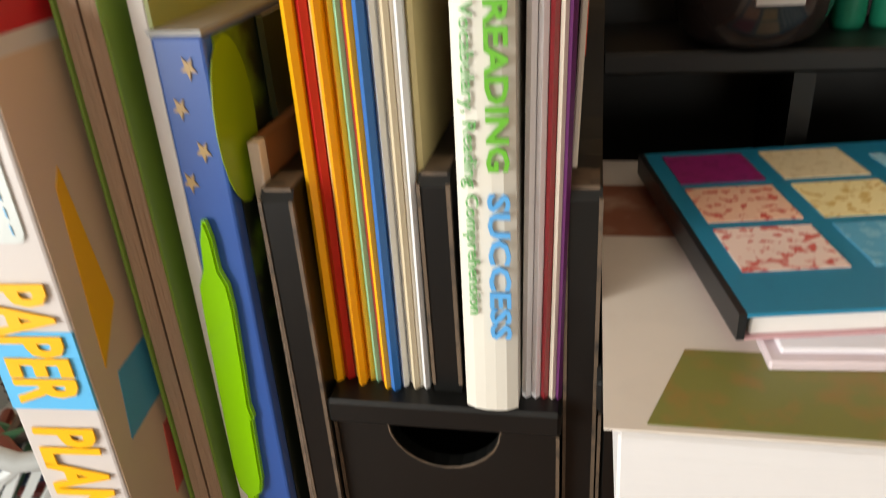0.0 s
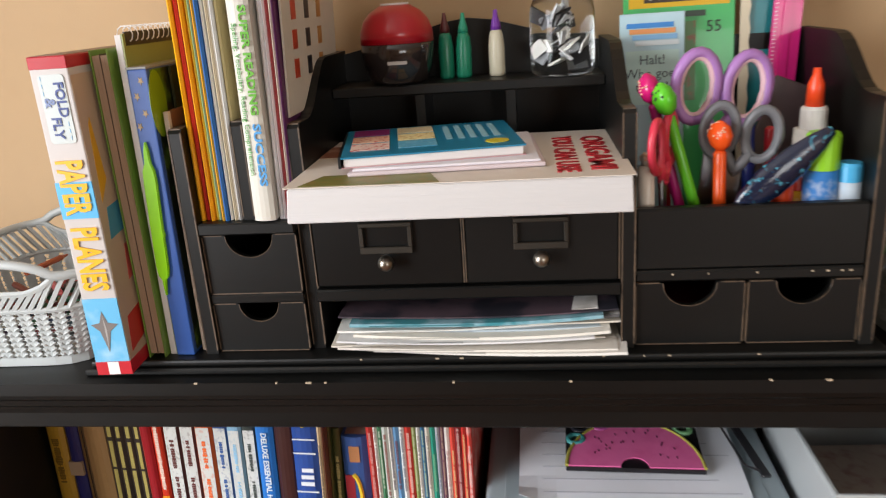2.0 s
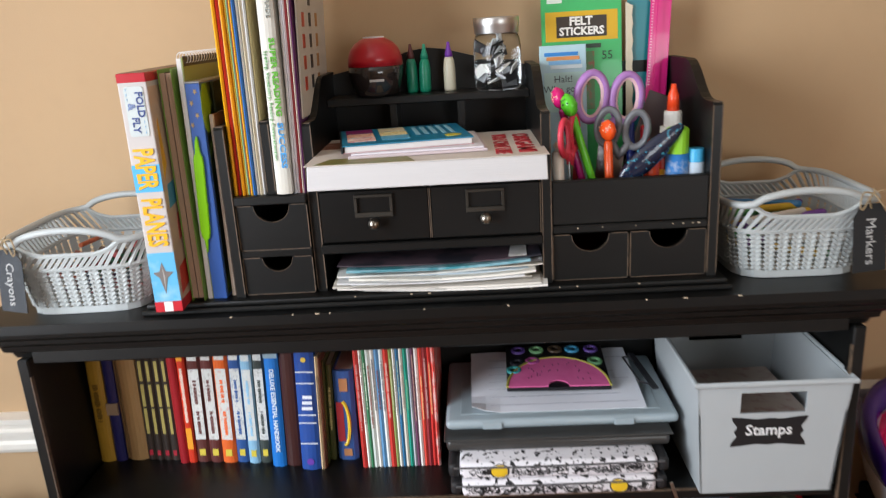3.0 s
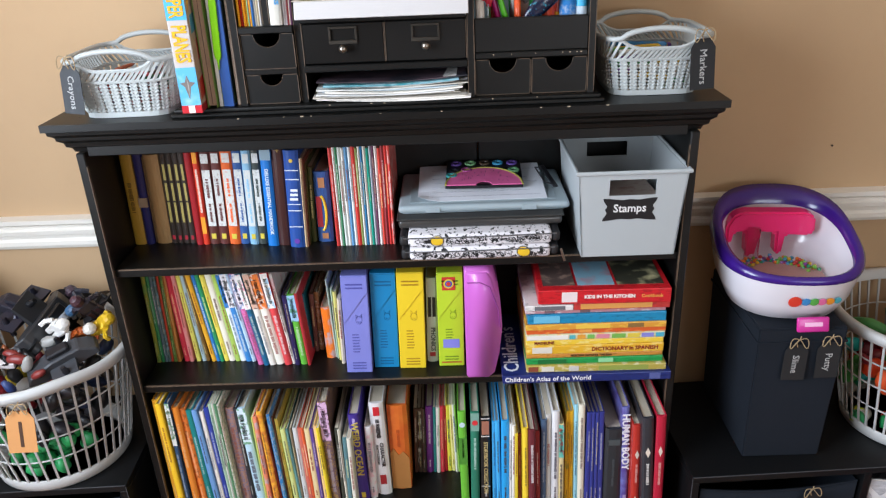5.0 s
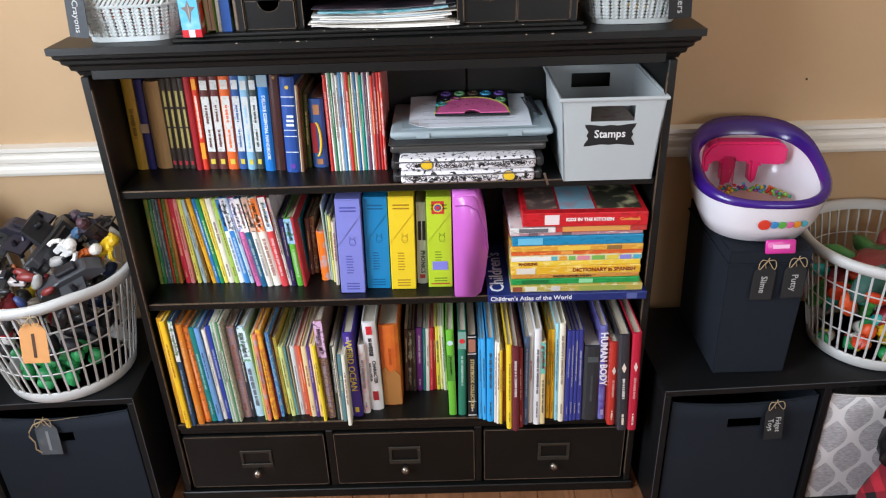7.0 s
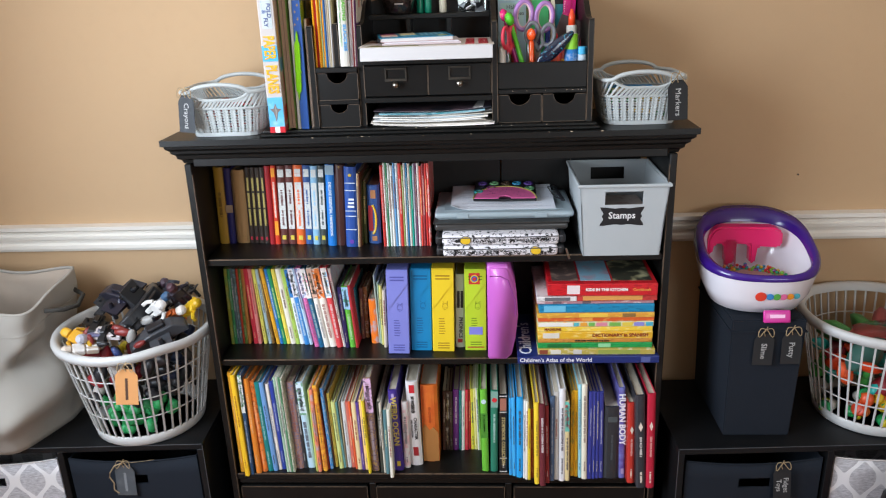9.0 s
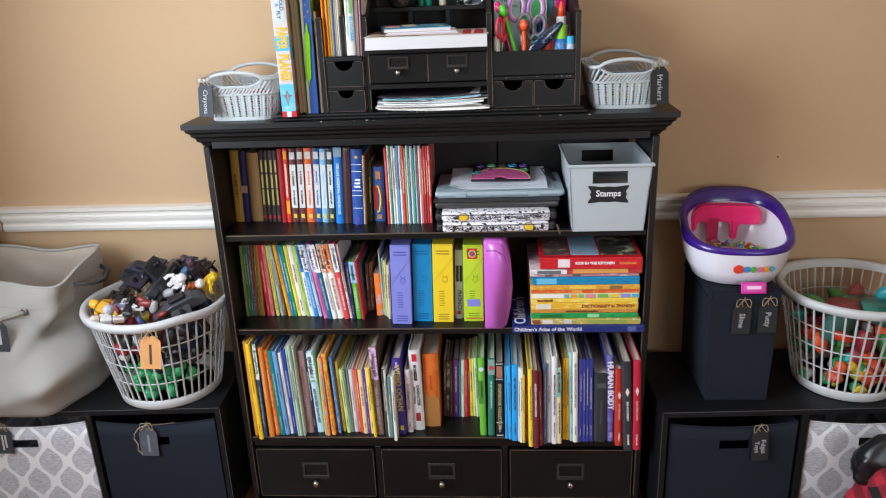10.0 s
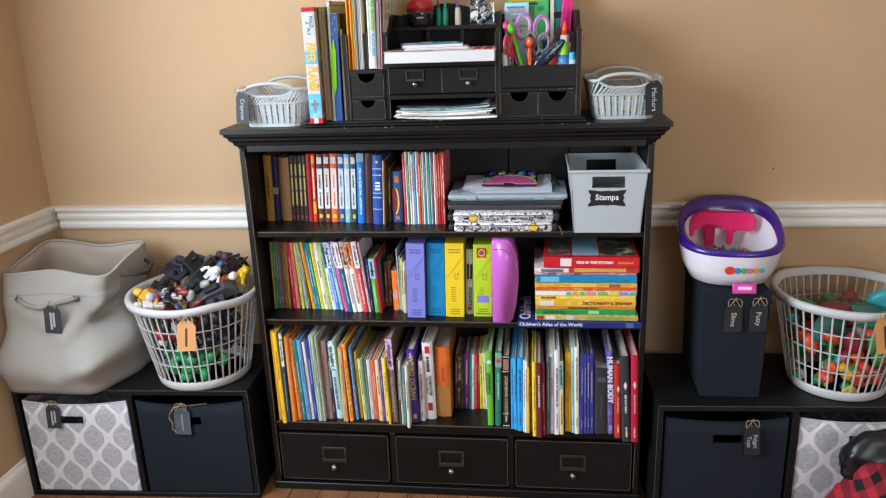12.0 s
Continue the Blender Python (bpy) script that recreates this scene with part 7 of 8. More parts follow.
# ---- woven plastic baskets on the bookcase ----
def woven_basket(m, wt, wb, dt, db, h, label):
    ob = thing("woven_basket", m, label, "basket", "woven baskets on the bookcase")

    def at(u, z, off=0.0):
        a = 2 * math.pi * u
        f = z / h
        hx, hy = (wb + (wt - wb) * f) / 2 + off, (db + (dt - db) * f) / 2 + off
        c, s = math.cos(a), math.sin(a)
        q = (abs(c) ** 5 + abs(s) ** 5) ** -0.2
        return Vector((hx * c * q, hy * s * q, z))
    bm = bmesh.new()
    N = 40
    zlo, zhi, rows = 0.010, 0.62 * h, 9
    dz = (zhi - zlo) / rows
    # even spacing along the outline
    samples = [at(i / 720, h * 0.4) for i in range(721)]
    acc = [0.0]
    for a, b in zip(samples, samples[1:]):
        acc.append(acc[-1] + (b - a).length)
    us, k = [], 0
    for i in range(N * 2):
        target = acc[-1] * i / (N * 2)
        while acc[k + 1] < target:
            k += 1
        us.append((k + (target - acc[k]) / (acc[k + 1] - acc[k])) / 720)
    us.append(1.0)
    for i in range(N):
        ul, uc, ur = us[2 * i] + 0.06 * (us[2 * i + 1] - us[2 * i]), us[2 * i + 1], us[2 * i + 2] - 0.06 * (us[2 * i + 2] - us[2 * i + 1])
        for r in range(rows):
            z0 = zlo + r * dz
            for ue in (ul, ur):
                a, b = at(uc, z0 + 0.1 * dz), at(ue, z0 + 0.95 * dz)
                mid = (a + b) / 2
                side = (b - a).cross(Vector((mid.x, mid.y, 0)).normalized()).normalized() * dz * 0.46
                outv = Vector((mid.x / wt, mid.y / dt, 0)).normalized() * 0.0018
                vs = [bm.verts.new(p) for p in (a, mid + side, b, mid - side, mid + outv, mid - outv)]
                for x, y in ((0, 1), (1, 2), (2, 3), (3, 0)):
                    bm.faces.new((vs[x], vs[y], vs[4]))
                    bm.faces.new((vs[y], vs[x], vs[5]))
        for r in range(rows):
            wv = 0.70
            z0, z1 = zlo + r * dz, zlo + (r + 1) * dz
            ua_, ub_ = uc - wv * (uc - us[2 * i]), uc + wv * (us[2 * i + 2] - uc)
            vs = [bm.verts.new(at(u, z, o)) for o in (-0.0012, 0.0) for u, z in ((ua_, z0), (ub_, z0), (ub_, z1), (ua_, z1))]
            bm.faces.new(vs[:4])
            bm.faces.new(vs[4:][::-1])
            vs = [bm.verts.new(at(u, z, -0.0006)) for u, z in ((us[2 * i], z0 + 0.40 * dz), (us[2 * i + 2], z0 + 0.40 * dz), (us[2 * i + 2], z0 + 0.58 * dz), (us[2 * i], z0 + 0.58 * dz))]
            bm.faces.new(vs)
    bmesh.ops.recalc_face_normals(bm, faces=bm.faces[:])
    part("woven_wall", bm, GREY_PLASTIC, ob)["kind"] = "stuff"
    ring = [i / 72 for i in range(72)]

    def in_handle(p):
        return abs(p.x) < wt * 0.30 and abs(p.y) > dt * 0.3
    low = [at(u, 0.62 * h) for u in ring]
    lip, arch = [], []
    for u in ring:
        p = at(u, 0.96 * h)
        q = max(0.0, 1 - (p.x / (wt * 0.34)) ** 2) if abs(p.y) > dt * 0.3 else 0.0
        e = q ** 0.6 if q > 0 else 0
        lip.append(at(u, (0.96 - 0.16 * min(1, e * 1.2)) * h))
        arch.append(at(u, (0.96 + 0.17 * e) * h, 0.001))
    part("lower_band", tube(bmesh.new(), low, 0.0030, 6, True), GREY_PLASTIC, ob)
    part("lip", tube(bmesh.new(), lip, 0.0034, 6, True), GREY_PLASTIC, ob)
    part("rim", tube(bmesh.new(), arch, 0.0048, 8, True), GREY_PLASTIC, ob, "smooth rim with raised handles", True)
    bar = bmesh.new()
    for i in range(72):
        tube(bar, [low[i], (low[i] + lip[(i + 2) % 72]) / 2, lip[(i + 2) % 72]], 0.0030, 4)
    part("rim_lattice", bar, GREY_PLASTIC, ob)["kind"] = "stuff"
    fl_ = bmesh.new()
    lathe(fl_, [(0.5, 0.0005), (0.5, 0.010)], 40, 0, 0, wb, db)
    for v in fl_.verts:
        a = math.atan2(v.co.y / db, v.co.x / wb)
        q = (abs(math.cos(a)) ** 5 + abs(math.sin(a)) ** 5) ** -0.2
        v.co.x *= q
        v.co.y *= q
    part("foot", fl_, GREY_PLASTIC, ob)
    return ob


BT = 1.1452
woven_basket(pose(-0.4615, 0.130, BT, 0, 0, 2), 0.196, 0.162, 0.215, 0.185, 0.105, "grey woven plastic basket of crayons on the bookcase")
woven_basket(pose(0.4845, 0.150, BT, 0, 0, -1), 0.196, 0.160, 0.215, 0.185, 0.105, "grey woven plastic basket of markers on the bookcase")
rk = random.Random(9)
CRAY = ["8a2f2c", "3a4a6a", "7a5a34", "2f6a4a", "5a3a5a", "a8502a", "46606a", "b04a52", "6a3226", "40362f"]
for i in range(46):
    c = rk.choice(CRAY)
    a = bmesh.new()
    lathe(a, [(0.0034, 0), (0.0036, 0.001), (0.0036, 0.060), (0.0022, 0.063), (0.0012, 0.072)], 8)
    o = part("crayon", a, gloss(c, 0.5))
    o.matrix_world = pose(-0.4615 + rk.uniform(-0.04, 0.04), 0.130 + rk.uniform(-0.05, 0.05), BT + 0.012 + 0.0012 * i, 90 + rk.uniform(-12, 12), 0, rk.uniform(0, 180)) @ pose(0, 0, -0.035)
    tagged(o, f"{colour_word(c)} wax crayon lying in the woven basket", "crayon", "crayons in the basket")
for i in range(20):
    c = rk.choice(["2f7ab0", "b8402e", "d8d4cc", "3a8a4a", "d8b02a", "6a3a8a", "22262c"])
    a = bmesh.new()
    lathe(a, [(0.0052, 0), (0.0055, 0.002), (0.0055, 0.118), (0.003, 0.122)], 10)
    o = part("marker", a, gloss(c, 0.4))
    o.matrix_world = pose(0.4845 + rk.uniform(-0.02, 0.02), 0.150 + rk.uniform(-0.05, 0.05), BT + 0.016 + 0.0028 * i, 90 + rk.uniform(-6, 6), 0, 90 + rk.uniform(-35, 35)) @ pose(0, 0, -0.06)
    tagged(o, f"{colour_word(c)} marker lying in the woven basket", "marker", "markers in the basket")
hang_tag(pose(-0.5285, 0.014, BT + 0.098, -4, 3, -14), 0.040, 0.082, CHALK, "Crayons", None, 0, 0.017, label="dark chalkboard tag lettered crayons on the basket")
hang_tag(pose(0.5515, 0.032, BT + 0.100, -4, -2, 8), 0.044, 0.086, surface("black_tag", "1c1d1f", 0.7, 0.2, 50, 0.08), "Markers", None, 0, 0.018, label="black chalkboard tag lettered markers on the basket")

# ---- cube units on the floor ----
TRELLIS = bpy.data.materials.new("trellis_cloth")
TRELLIS.use_nodes = True
nt = TRELLIS.node_tree
n, l = nt.nodes, nt.links


def mth(op, a, b=None):
    q = n.new("ShaderNodeMath")
    q.operation = op
    for i, v in enumerate((a, b)):
        if v is None:
            continue
        if isinstance(v, (int, float)):
            q.inputs[i].default_value = v
        else:
            l.new(v, q.inputs[i])
    return q.outputs[0]


co = n.new("ShaderNodeTexCoord")
sep = n.new("ShaderNodeSeparateXYZ")
l.new(co.outputs["Object"], sep.inputs[0])
ua = mth("MULTIPLY", sep.outputs[0], 2 * math.pi / 0.093)
va = mth("MULTIPLY", sep.outputs[2], 2 * math.pi / 0.128)
cu, cv = mth("COSINE", ua), mth("COSINE", va)
c3 = mth("MULTIPLY", mth("SUBTRACT", mth("MULTIPLY", cv, mth("COSINE", mth("MULTIPLY", ua, 2))), mth("MULTIPLY", cu, mth("COSINE", mth("MULTIPLY", va, 2)))), -0.13)
fld = mth("ABSOLUTE", mth("ADD", mth("ADD", cu, cv), c3))
mr = n.new("ShaderNodeMapRange")
mr.inputs[1].default_value, mr.inputs[2].default_value = 0.36, 0.44
l.new(fld, mr.inputs[0])
ns = n.new("ShaderNodeTexNoise")
ns.inputs["Scale"].default_value, ns.inputs["Detail"].default_value = 260, 4
mp = n.new("ShaderNodeMapping")
mp.inputs["Scale"].default_value = (0.35, 1, 1.6)
l.new(co.outputs["Object"], mp.inputs[0])
l.new(mp.outputs[0], ns.inputs["Vector"])
greys = n.new("ShaderNodeMix")
greys.data_type = "RGBA"
greys.inputs[6].default_value, greys.inputs[7].default_value = hexc("a5a4a8"), hexc("cac9cd")
gm = n.new("ShaderNodeMapRange")
gm.inputs[1].default_value, gm.inputs[2].default_value = 0.35, 0.65
l.new(ns.outputs["Fac"], gm.inputs[0])
l.new(gm.outputs[0], greys.inputs[0])
mixc = n.new("ShaderNodeMix")
mixc.data_type = "RGBA"
mixc.inputs[6].default_value = hexc("e4e3e4")
l.new(mr.outputs[0], mixc.inputs[0])
l.new(greys.outputs[2], mixc.inputs[7])
l.new(mixc.outputs[2], n["Principled BSDF"].inputs["Base Color"])
n["Principled BSDF"].inputs["Roughness"].default_value = 0.85
bpn = n.new("ShaderNodeBump")
bpn.inputs["Strength"].default_value, bpn.inputs["Distance"].default_value = 0.3, 0.001
l.new(ns.outputs["Fac"], bpn.inputs["Height"])
l.new(bpn.outputs[0], n["Principled BSDF"].inputs["Normal"])

CUW, CUH, CUD = 0.742, 0.373, 0.335


def cube_unit(m, label):
    ob = thing("cube_unit", m, label, "cube shelf", "cube units beside the bookcase")
    t = 0.016
    part("top_board", nbox(-CUW / 2, CUW / 2, 0, CUD, CUH - t, CUH, 0.0012), CUBE, ob)
    part("bottom_board", nbox(-CUW / 2, CUW / 2, 0, CUD, 0.0, t, 0.0012), CUBE, ob)
    for x in (-CUW / 2, CUW / 2 - t, -t / 2):
        part("upright", nbox(x, x + t, 0.0005, CUD - 0.0005, t + 0.0002, CUH - t - 0.0002, 0.0008), CUBE, ob)
    part("back_board", nbox(-CUW / 2 + 0.001, CUW / 2 - 0.001, CUD, CUD + 0.004, 0.001, CUH - 0.001), CUBE, ob)
    for x in (-CUW / 2 + 0.0008, CUW / 2 - 0.0008):
        part("scuffed_edge", nbox(x - 0.0006, x + 0.0006, -0.0004, 0.001, 0.02, CUH - 0.004), surface("scuff", "4a4c50", 0.5, 0.3, 90, 0.05), ob)
    part("scuffed_edge", nbox(-CUW / 2 + 0.002, CUW / 2 - 0.002, -0.0004, 0.001, CUH - 0.0012, CUH + 0.0002), surface("scuff", "4a4c50"), ob)
    return ob


def cloth_bin(m, material, hole_x, label):
    """A fabric drawer: bowed front with a sagging top edge and a cut hand slot."""
    ob = thing("fabric_bin", m, label, "fabric bin", "fabric bins in the cube units")
    w, h = 0.333, 0.318
    bm = bmesh.new()
    nx = 24
    hx0, hx1, hz0, hz1 = hole_x, hole_x + 0.078, h - 0.078, h - 0.052
    xs = sorted(set([round(-w / 2 + w * i / nx, 4) for i in range(nx + 1)] + [round(hx0, 4), round(hx1, 4)]))
    zs = [0, 0.08, 0.16, hz0, hz1, h]
    g = {}
    for i, x in enumerate(xs):
        for j, z in enumerate(zs):
            u = x / (w / 2)
            zz = z - (0.013 * (1 - u * u) if z == h else 0)
            bow = 0.006 * (1 - u * u) * (math.sin(math.pi * min(1, z / h)) + 0.4 * z / h)
            for k in (0, 1):
                g[i, j, k] = bm.verts.new((x, -bow + 0.004 * k, zz))
    for i in range(len(xs) - 1):
        for j in range(len(zs) - 1):
            if hx0 - 1e-4 <= xs[i] < hx1 - 1e-4 and j == 3:
                continue
            for k in (0, 1):
                bm.faces.new([g[a, b, k] for a, b in ((i, j), (i + 1, j), (i + 1, j + 1), (i, j + 1))])
    for i in range(len(xs) - 1):
        bm.faces.new((g[i, 5, 0], g[i + 1, 5, 0], g[i + 1, 5, 1], g[i, 5, 1]))
    bmesh.ops.recalc_face_normals(bm, faces=bm.faces[:])
    part("front", bm, material, ob, "", True)
    for s in (-1, 1):
        part("side", nbox(s * (w / 2 - 0.0015) - 0.0015, s * (w / 2 - 0.0015) + 0.0015, 0.006, 0.30, 0, h - 0.002), material, ob)
    part("bottom", nbox(-w / 2 + 0.004, w / 2 - 0.004, 0.006, 0.30, 0, 0.003), material, ob)
    part("back", nbox(-w / 2 + 0.004, w / 2 - 0.004, 0.297, 0.30, 0.0035, h - 0.002), material, ob)
    part("stitch_edge", tube(bmesh.new(), [(x, -0.0005 - 0.003 * (1 - (x / (w / 2)) ** 2), h - 0.013 * (1 - (x / (w / 2)) ** 2)) for x in xs], 0.0016, 5), FABRIC if material is FABRIC else PAPER, ob)
    return ob


LU = pose(-0.969, -0.048, 0.0, 0, 0, 2.4)
RU = pose(0.962, -0.044, 0.0, 0, 0, 2.4)
cube_unit(LU, "black laminate two cube shelf on the floor with fabric bins")
cube_unit(RU, "black laminate two cube shelf on the floor beside the bookcase")
cloth_bin(LU @ pose(-0.1815, 0.008, 0.0165), TRELLIS, -0.055, "grey and white trellis patterned fabric bin")
cloth_bin(LU @ pose(0.1815, 0.008, 0.0165), FABRIC, -0.045, "black fabric bin with a cut hand slot")
cloth_bin(RU @ pose(-0.1815, 0.008, 0.0165), FABRIC, -0.035, "black fabric bin with a cut hand slot")
cloth_bin(RU @ pose(0.1815, 0.008, 0.0165), TRELLIS, -0.035, "grey and white trellis patterned fabric bin")
hang_tag(LU @ pose(-0.245, -0.004, 0.325, -3, 2, 0), 0.045, 0.078, CHALK, None, None, 2, label="dark chalkboard tag with chalk writing on the bin")
hang_tag(LU @ pose(0.162, -0.004, 0.318, -3, 2, 0), 0.050, 0.088, surface("slate_tag", "4a4f54", 0.7, 0.12, 40, 0.1, second="5f6468", amount=0.6), None, surface("faint_chalk", "7c8084", 0.8, 0.1, 60, 0.0), 1, label="faded grey chalkboard tag hanging on the black bin")
part_t = thing("twine_cord", LU @ pose(0.135, -0.006, 0.330), "natural twine cord looped through the bin slot", "twine")
part("cord", tube(bmesh.new(), [(0.026, -0.002, -0.002), (0.006, -0.006, -0.008), (-0.008, -0.006, -0.028), (-0.012, -0.005, -0.042), (-0.003, -0.006, -0.060), (-0.006, -0.006, -0.08), (0.004, -0.004, -0.092)], 0.0017, 6), TWINE, part_t)
part("cord_tail", tube(bmesh.new(), [(0.026, -0.002, -0.002), (0.06, -0.0035, 0.0), (0.11, -0.003, 0.006)], 0.0006, 5), TWINE, part_t)
hang_tag(RU @ pose(-0.118, -0.006, 0.320, -3, -4, 0), 0.042, 0.092, surface("black_tag", "1c1d1f"), "Fidget\nToys", None, 0, 0.017, label="black tag lettered fidget toys on the black bin")

# ---- tall black box with slime tags ----
bb = thing("black_box", pose(0.795, -0.004, CUH + 0.0004), "tall black fabric storage box on the cube unit", "storage box")
bm = bmesh.new()
v0 = [bm.verts.new(p) for p in ((-0.082, 0.004, 0), (0.078, 0.004, 0), (0.082, 0.27, 0), (-0.082, 0.27, 0))]
v1 = [bm.verts.new(p) for p in ((-0.089, -0.004, 0.318), (0.083, -0.004, 0.318), (0.084, 0.275, 0.318), (-0.089, 0.275, 0.318))]
bm.faces.new(v0[::-1]), bm.faces.new(v1)
for i in range(4):
    bm.faces.new((v0[i], v0[(i + 1) % 4], v1[(i + 1) % 4], v1[i]))
bmesh.ops.bevel(bm, geom=bm.edges[:], offset=0.003, segments=2, affect="EDGES")
part("body", bm, FABRIC, bb)
part("lid_seam", nbox(-0.0915, 0.0855, -0.0065, 0.277, 0.286, 0.2895), FABRIC, bb)
BLK = surface("black_tag", "1c1d1f")
hang_tag(pose(0.783, -0.011, CUH + 0.284, -2, 1, 0), 0.046, 0.080, BLK, "Slime", None, 0, 0.019, label="black tag lettered slime tied on with twine", category="tag")
hang_tag(pose(0.846, -0.011, CUH + 0.287, -2, -1, 0), 0.046, 0.080, BLK, "Putty", None, 0, 0.019, label="black tag lettered putty tied on with twine", category="tag")

# ---- foot spa toy ----
SPZ = CUH + 0.3188
spa = thing("toy_foot_spa", pose(0.792, 0.135, SPZ, 0, 0, -6), "white and purple toy foot spa filled with beads", "toy spa")
SPW = surface("spa_white", "e6e3ea", 0.25, 0.03, 12, 0.0, coat=0.4)
PURP = surface("spa_purple", "38187a", 0.25, 0.08, 12, 0.0, coat=0.4)
NR = 48


def spa_ring(ax, ay, z_front, z_back, expo=2.6, yoff=0.0):
    out = []
    for i in range(NR):
        a = 2 * math.pi * i / NR
        c, s = math.cos(a), math.sin(a)
        q = (abs(c) ** expo + abs(s) ** expo) ** (-1 / expo)
        y = ay * s * q
        f = (y / ay + 1) / 2
        out.append(Vector((ax * c * q, y + yoff, z_front + (z_back - z_front) * f ** 1.25)))
    return out


def skin(rings, close_first=False, close_last=False):
    bm = bmesh.new()
    vr = [[bm.verts.new(p) for p in r] for r in rings]
    for a, b in zip(vr, vr[1:]):
        for i in range(NR):
            bm.faces.new((a[i], a[(i + 1) % NR], b[(i + 1) % NR], b[i]))
    if close_first:
        bm.faces.new(vr[0][::-1])
    if close_last:
        bm.faces.new(vr[-1])
    bmesh.ops.recalc_face_normals(bm, faces=bm.faces[:])
    return bm


part("tub", skin([spa_ring(0.088, 0.100, 0.0, 0.0), spa_ring(0.105, 0.118, 0.008, 0.012), spa_ring(0.126, 0.138, 0.045, 0.07), spa_ring(0.138, 0.150, 0.098, 0.124)], True), SPW, spa, "white tub", True)
part("rim_shell", skin([spa_ring(0.1385, 0.1505, 0.097, 0.118), spa_ring(0.1415, 0.153, 0.101, 0.146), spa_ring(0.140, 0.152, 0.108, 0.180), spa_ring(0.133, 0.145, 0.113, 0.196), spa_ring(0.121, 0.131, 0.110, 0.184, yoff=-0.009), spa_ring(0.119, 0.127, 0.094, 0.158, yoff=-0.009)]), PURP, spa, "purple rim rising to a hood", True)
part("bowl", skin([spa_ring(0.119, 0.127, 0.095, 0.159, yoff=-0.009), spa_ring(0.110, 0.118, 0.06, 0.10, yoff=-0.006), spa_ring(0.092, 0.10, 0.045, 0.05), spa_ring(0.03, 0.03, 0.044, 0.044)], False, True), SPW, spa, "white inner bowl", True)
HOT = surface("hot_pink", "e8206a", 0.3, 0.06, 12, 0.0, coat=0.3)
bm = bmesh.new()
extrude_xz(bm, [(-0.100, 0.088), (-0.101, 0.130), (-0.090, 0.152), (-0.072, 0.163), (0.058, 0.163), (0.078, 0.152), (0.080, 0.116), (0.070, 0.110), (0.022, 0.112), (0.018, 0.066), (0.004, 0.066), (0.001, 0.116), (-0.034, 0.118), (-0.040, 0.064), (-0.056, 0.064), (-0.060, 0.118), (-0.084, 0.116), (-0.088, 0.088)], 0.056, 0.092)
bmesh.ops.bevel(bm, geom=bm.edges[:], offset=0.005, segments=2, affect="EDGES")
part("waterfall", bm, HOT, spa, "hot pink waterfall spout", False)
part("column", lathe(bmesh.new(), [(0.016, 0.046), (0.014, 0.09), (0.013, 0.13)], 14, -0.045, 0.052), clear("clear_column", "e8c8d4", 0.1), spa, "clear plastic column", True)
part("pebble_mat", skin([spa_ring(0.09, 0.07, 0.047, 0.047, yoff=-0.022), spa_ring(0.084, 0.064, 0.056, 0.056, yoff=-0.022)], False, True), surface("mat", "b8928c", 0.6, 0.2, 220, 0.8, bump_scale=170), spa, "dusty pink nubby mat")
rb2 = random.Random(31)
for i in range(130):
    a = bmesh.new()
    bmesh.ops.create_icosphere(a, subdivisions=1, radius=0.0045)
    o = part("bead", a, gloss(rb2.choice(["2f9a6a", "d8762a", "c83a34", "4a9ac0", "d8b03a", "8a4a9a", "7ab84a"]), 0.1), spa, "", True)
    q = rb2.uniform(0.15, 2.9)
    rr = rb2.uniform(0.055, 0.084)
    o.location = (rr * math.cos(q) * 1.05, rr * math.sin(q) * 0.8 - 0.01, 0.052 + rb2.uniform(0, 0.014))
for i, (c, w) in enumerate((("d8402e", 0.025), ("3f8ac8", 0.017), ("5aa84a", 0.017), ("d86a9a", 0.016), ("e0902a", 0.016), ("4fa8b8", 0.015))):
    o = part("logo_patch", lathe(bmesh.new(), [(w * 0.5, 0), (w * 0.5, 0.0012), (w * 0.3, 0.0016)], 14), gloss(c, 0.3), spa)
    xx = -0.012 + 0.0152 * i + (0.005 if i else 0.0)
    yy = -0.1385 + 0.024 * (abs(xx) / 0.1) ** 2.5
    o.matrix_basis = pose(xx, yy - 0.0050, 0.0585, 103, 0, 14 * xx / 0.1)
yo = thing("pink_sign", pose(0.8045, -0.016, SPZ - 0.004, -16), "pink rounded plastic sign hung under the spa", "sign")
bm = nbox(-0.031, 0.031, -0.004, 0.004, 0.0, 0.030, 0.0038, seg=3)
part("plate", bm, surface("sign_pink", "cc2f96", 0.3, 0.05, 20, 0.0, coat=0.3), yo, "", True)
part("logo_bar", nbox(-0.017, 0.017, -0.0048, -0.0041, 0.012, 0.020), gloss("f0b8dc"), yo)


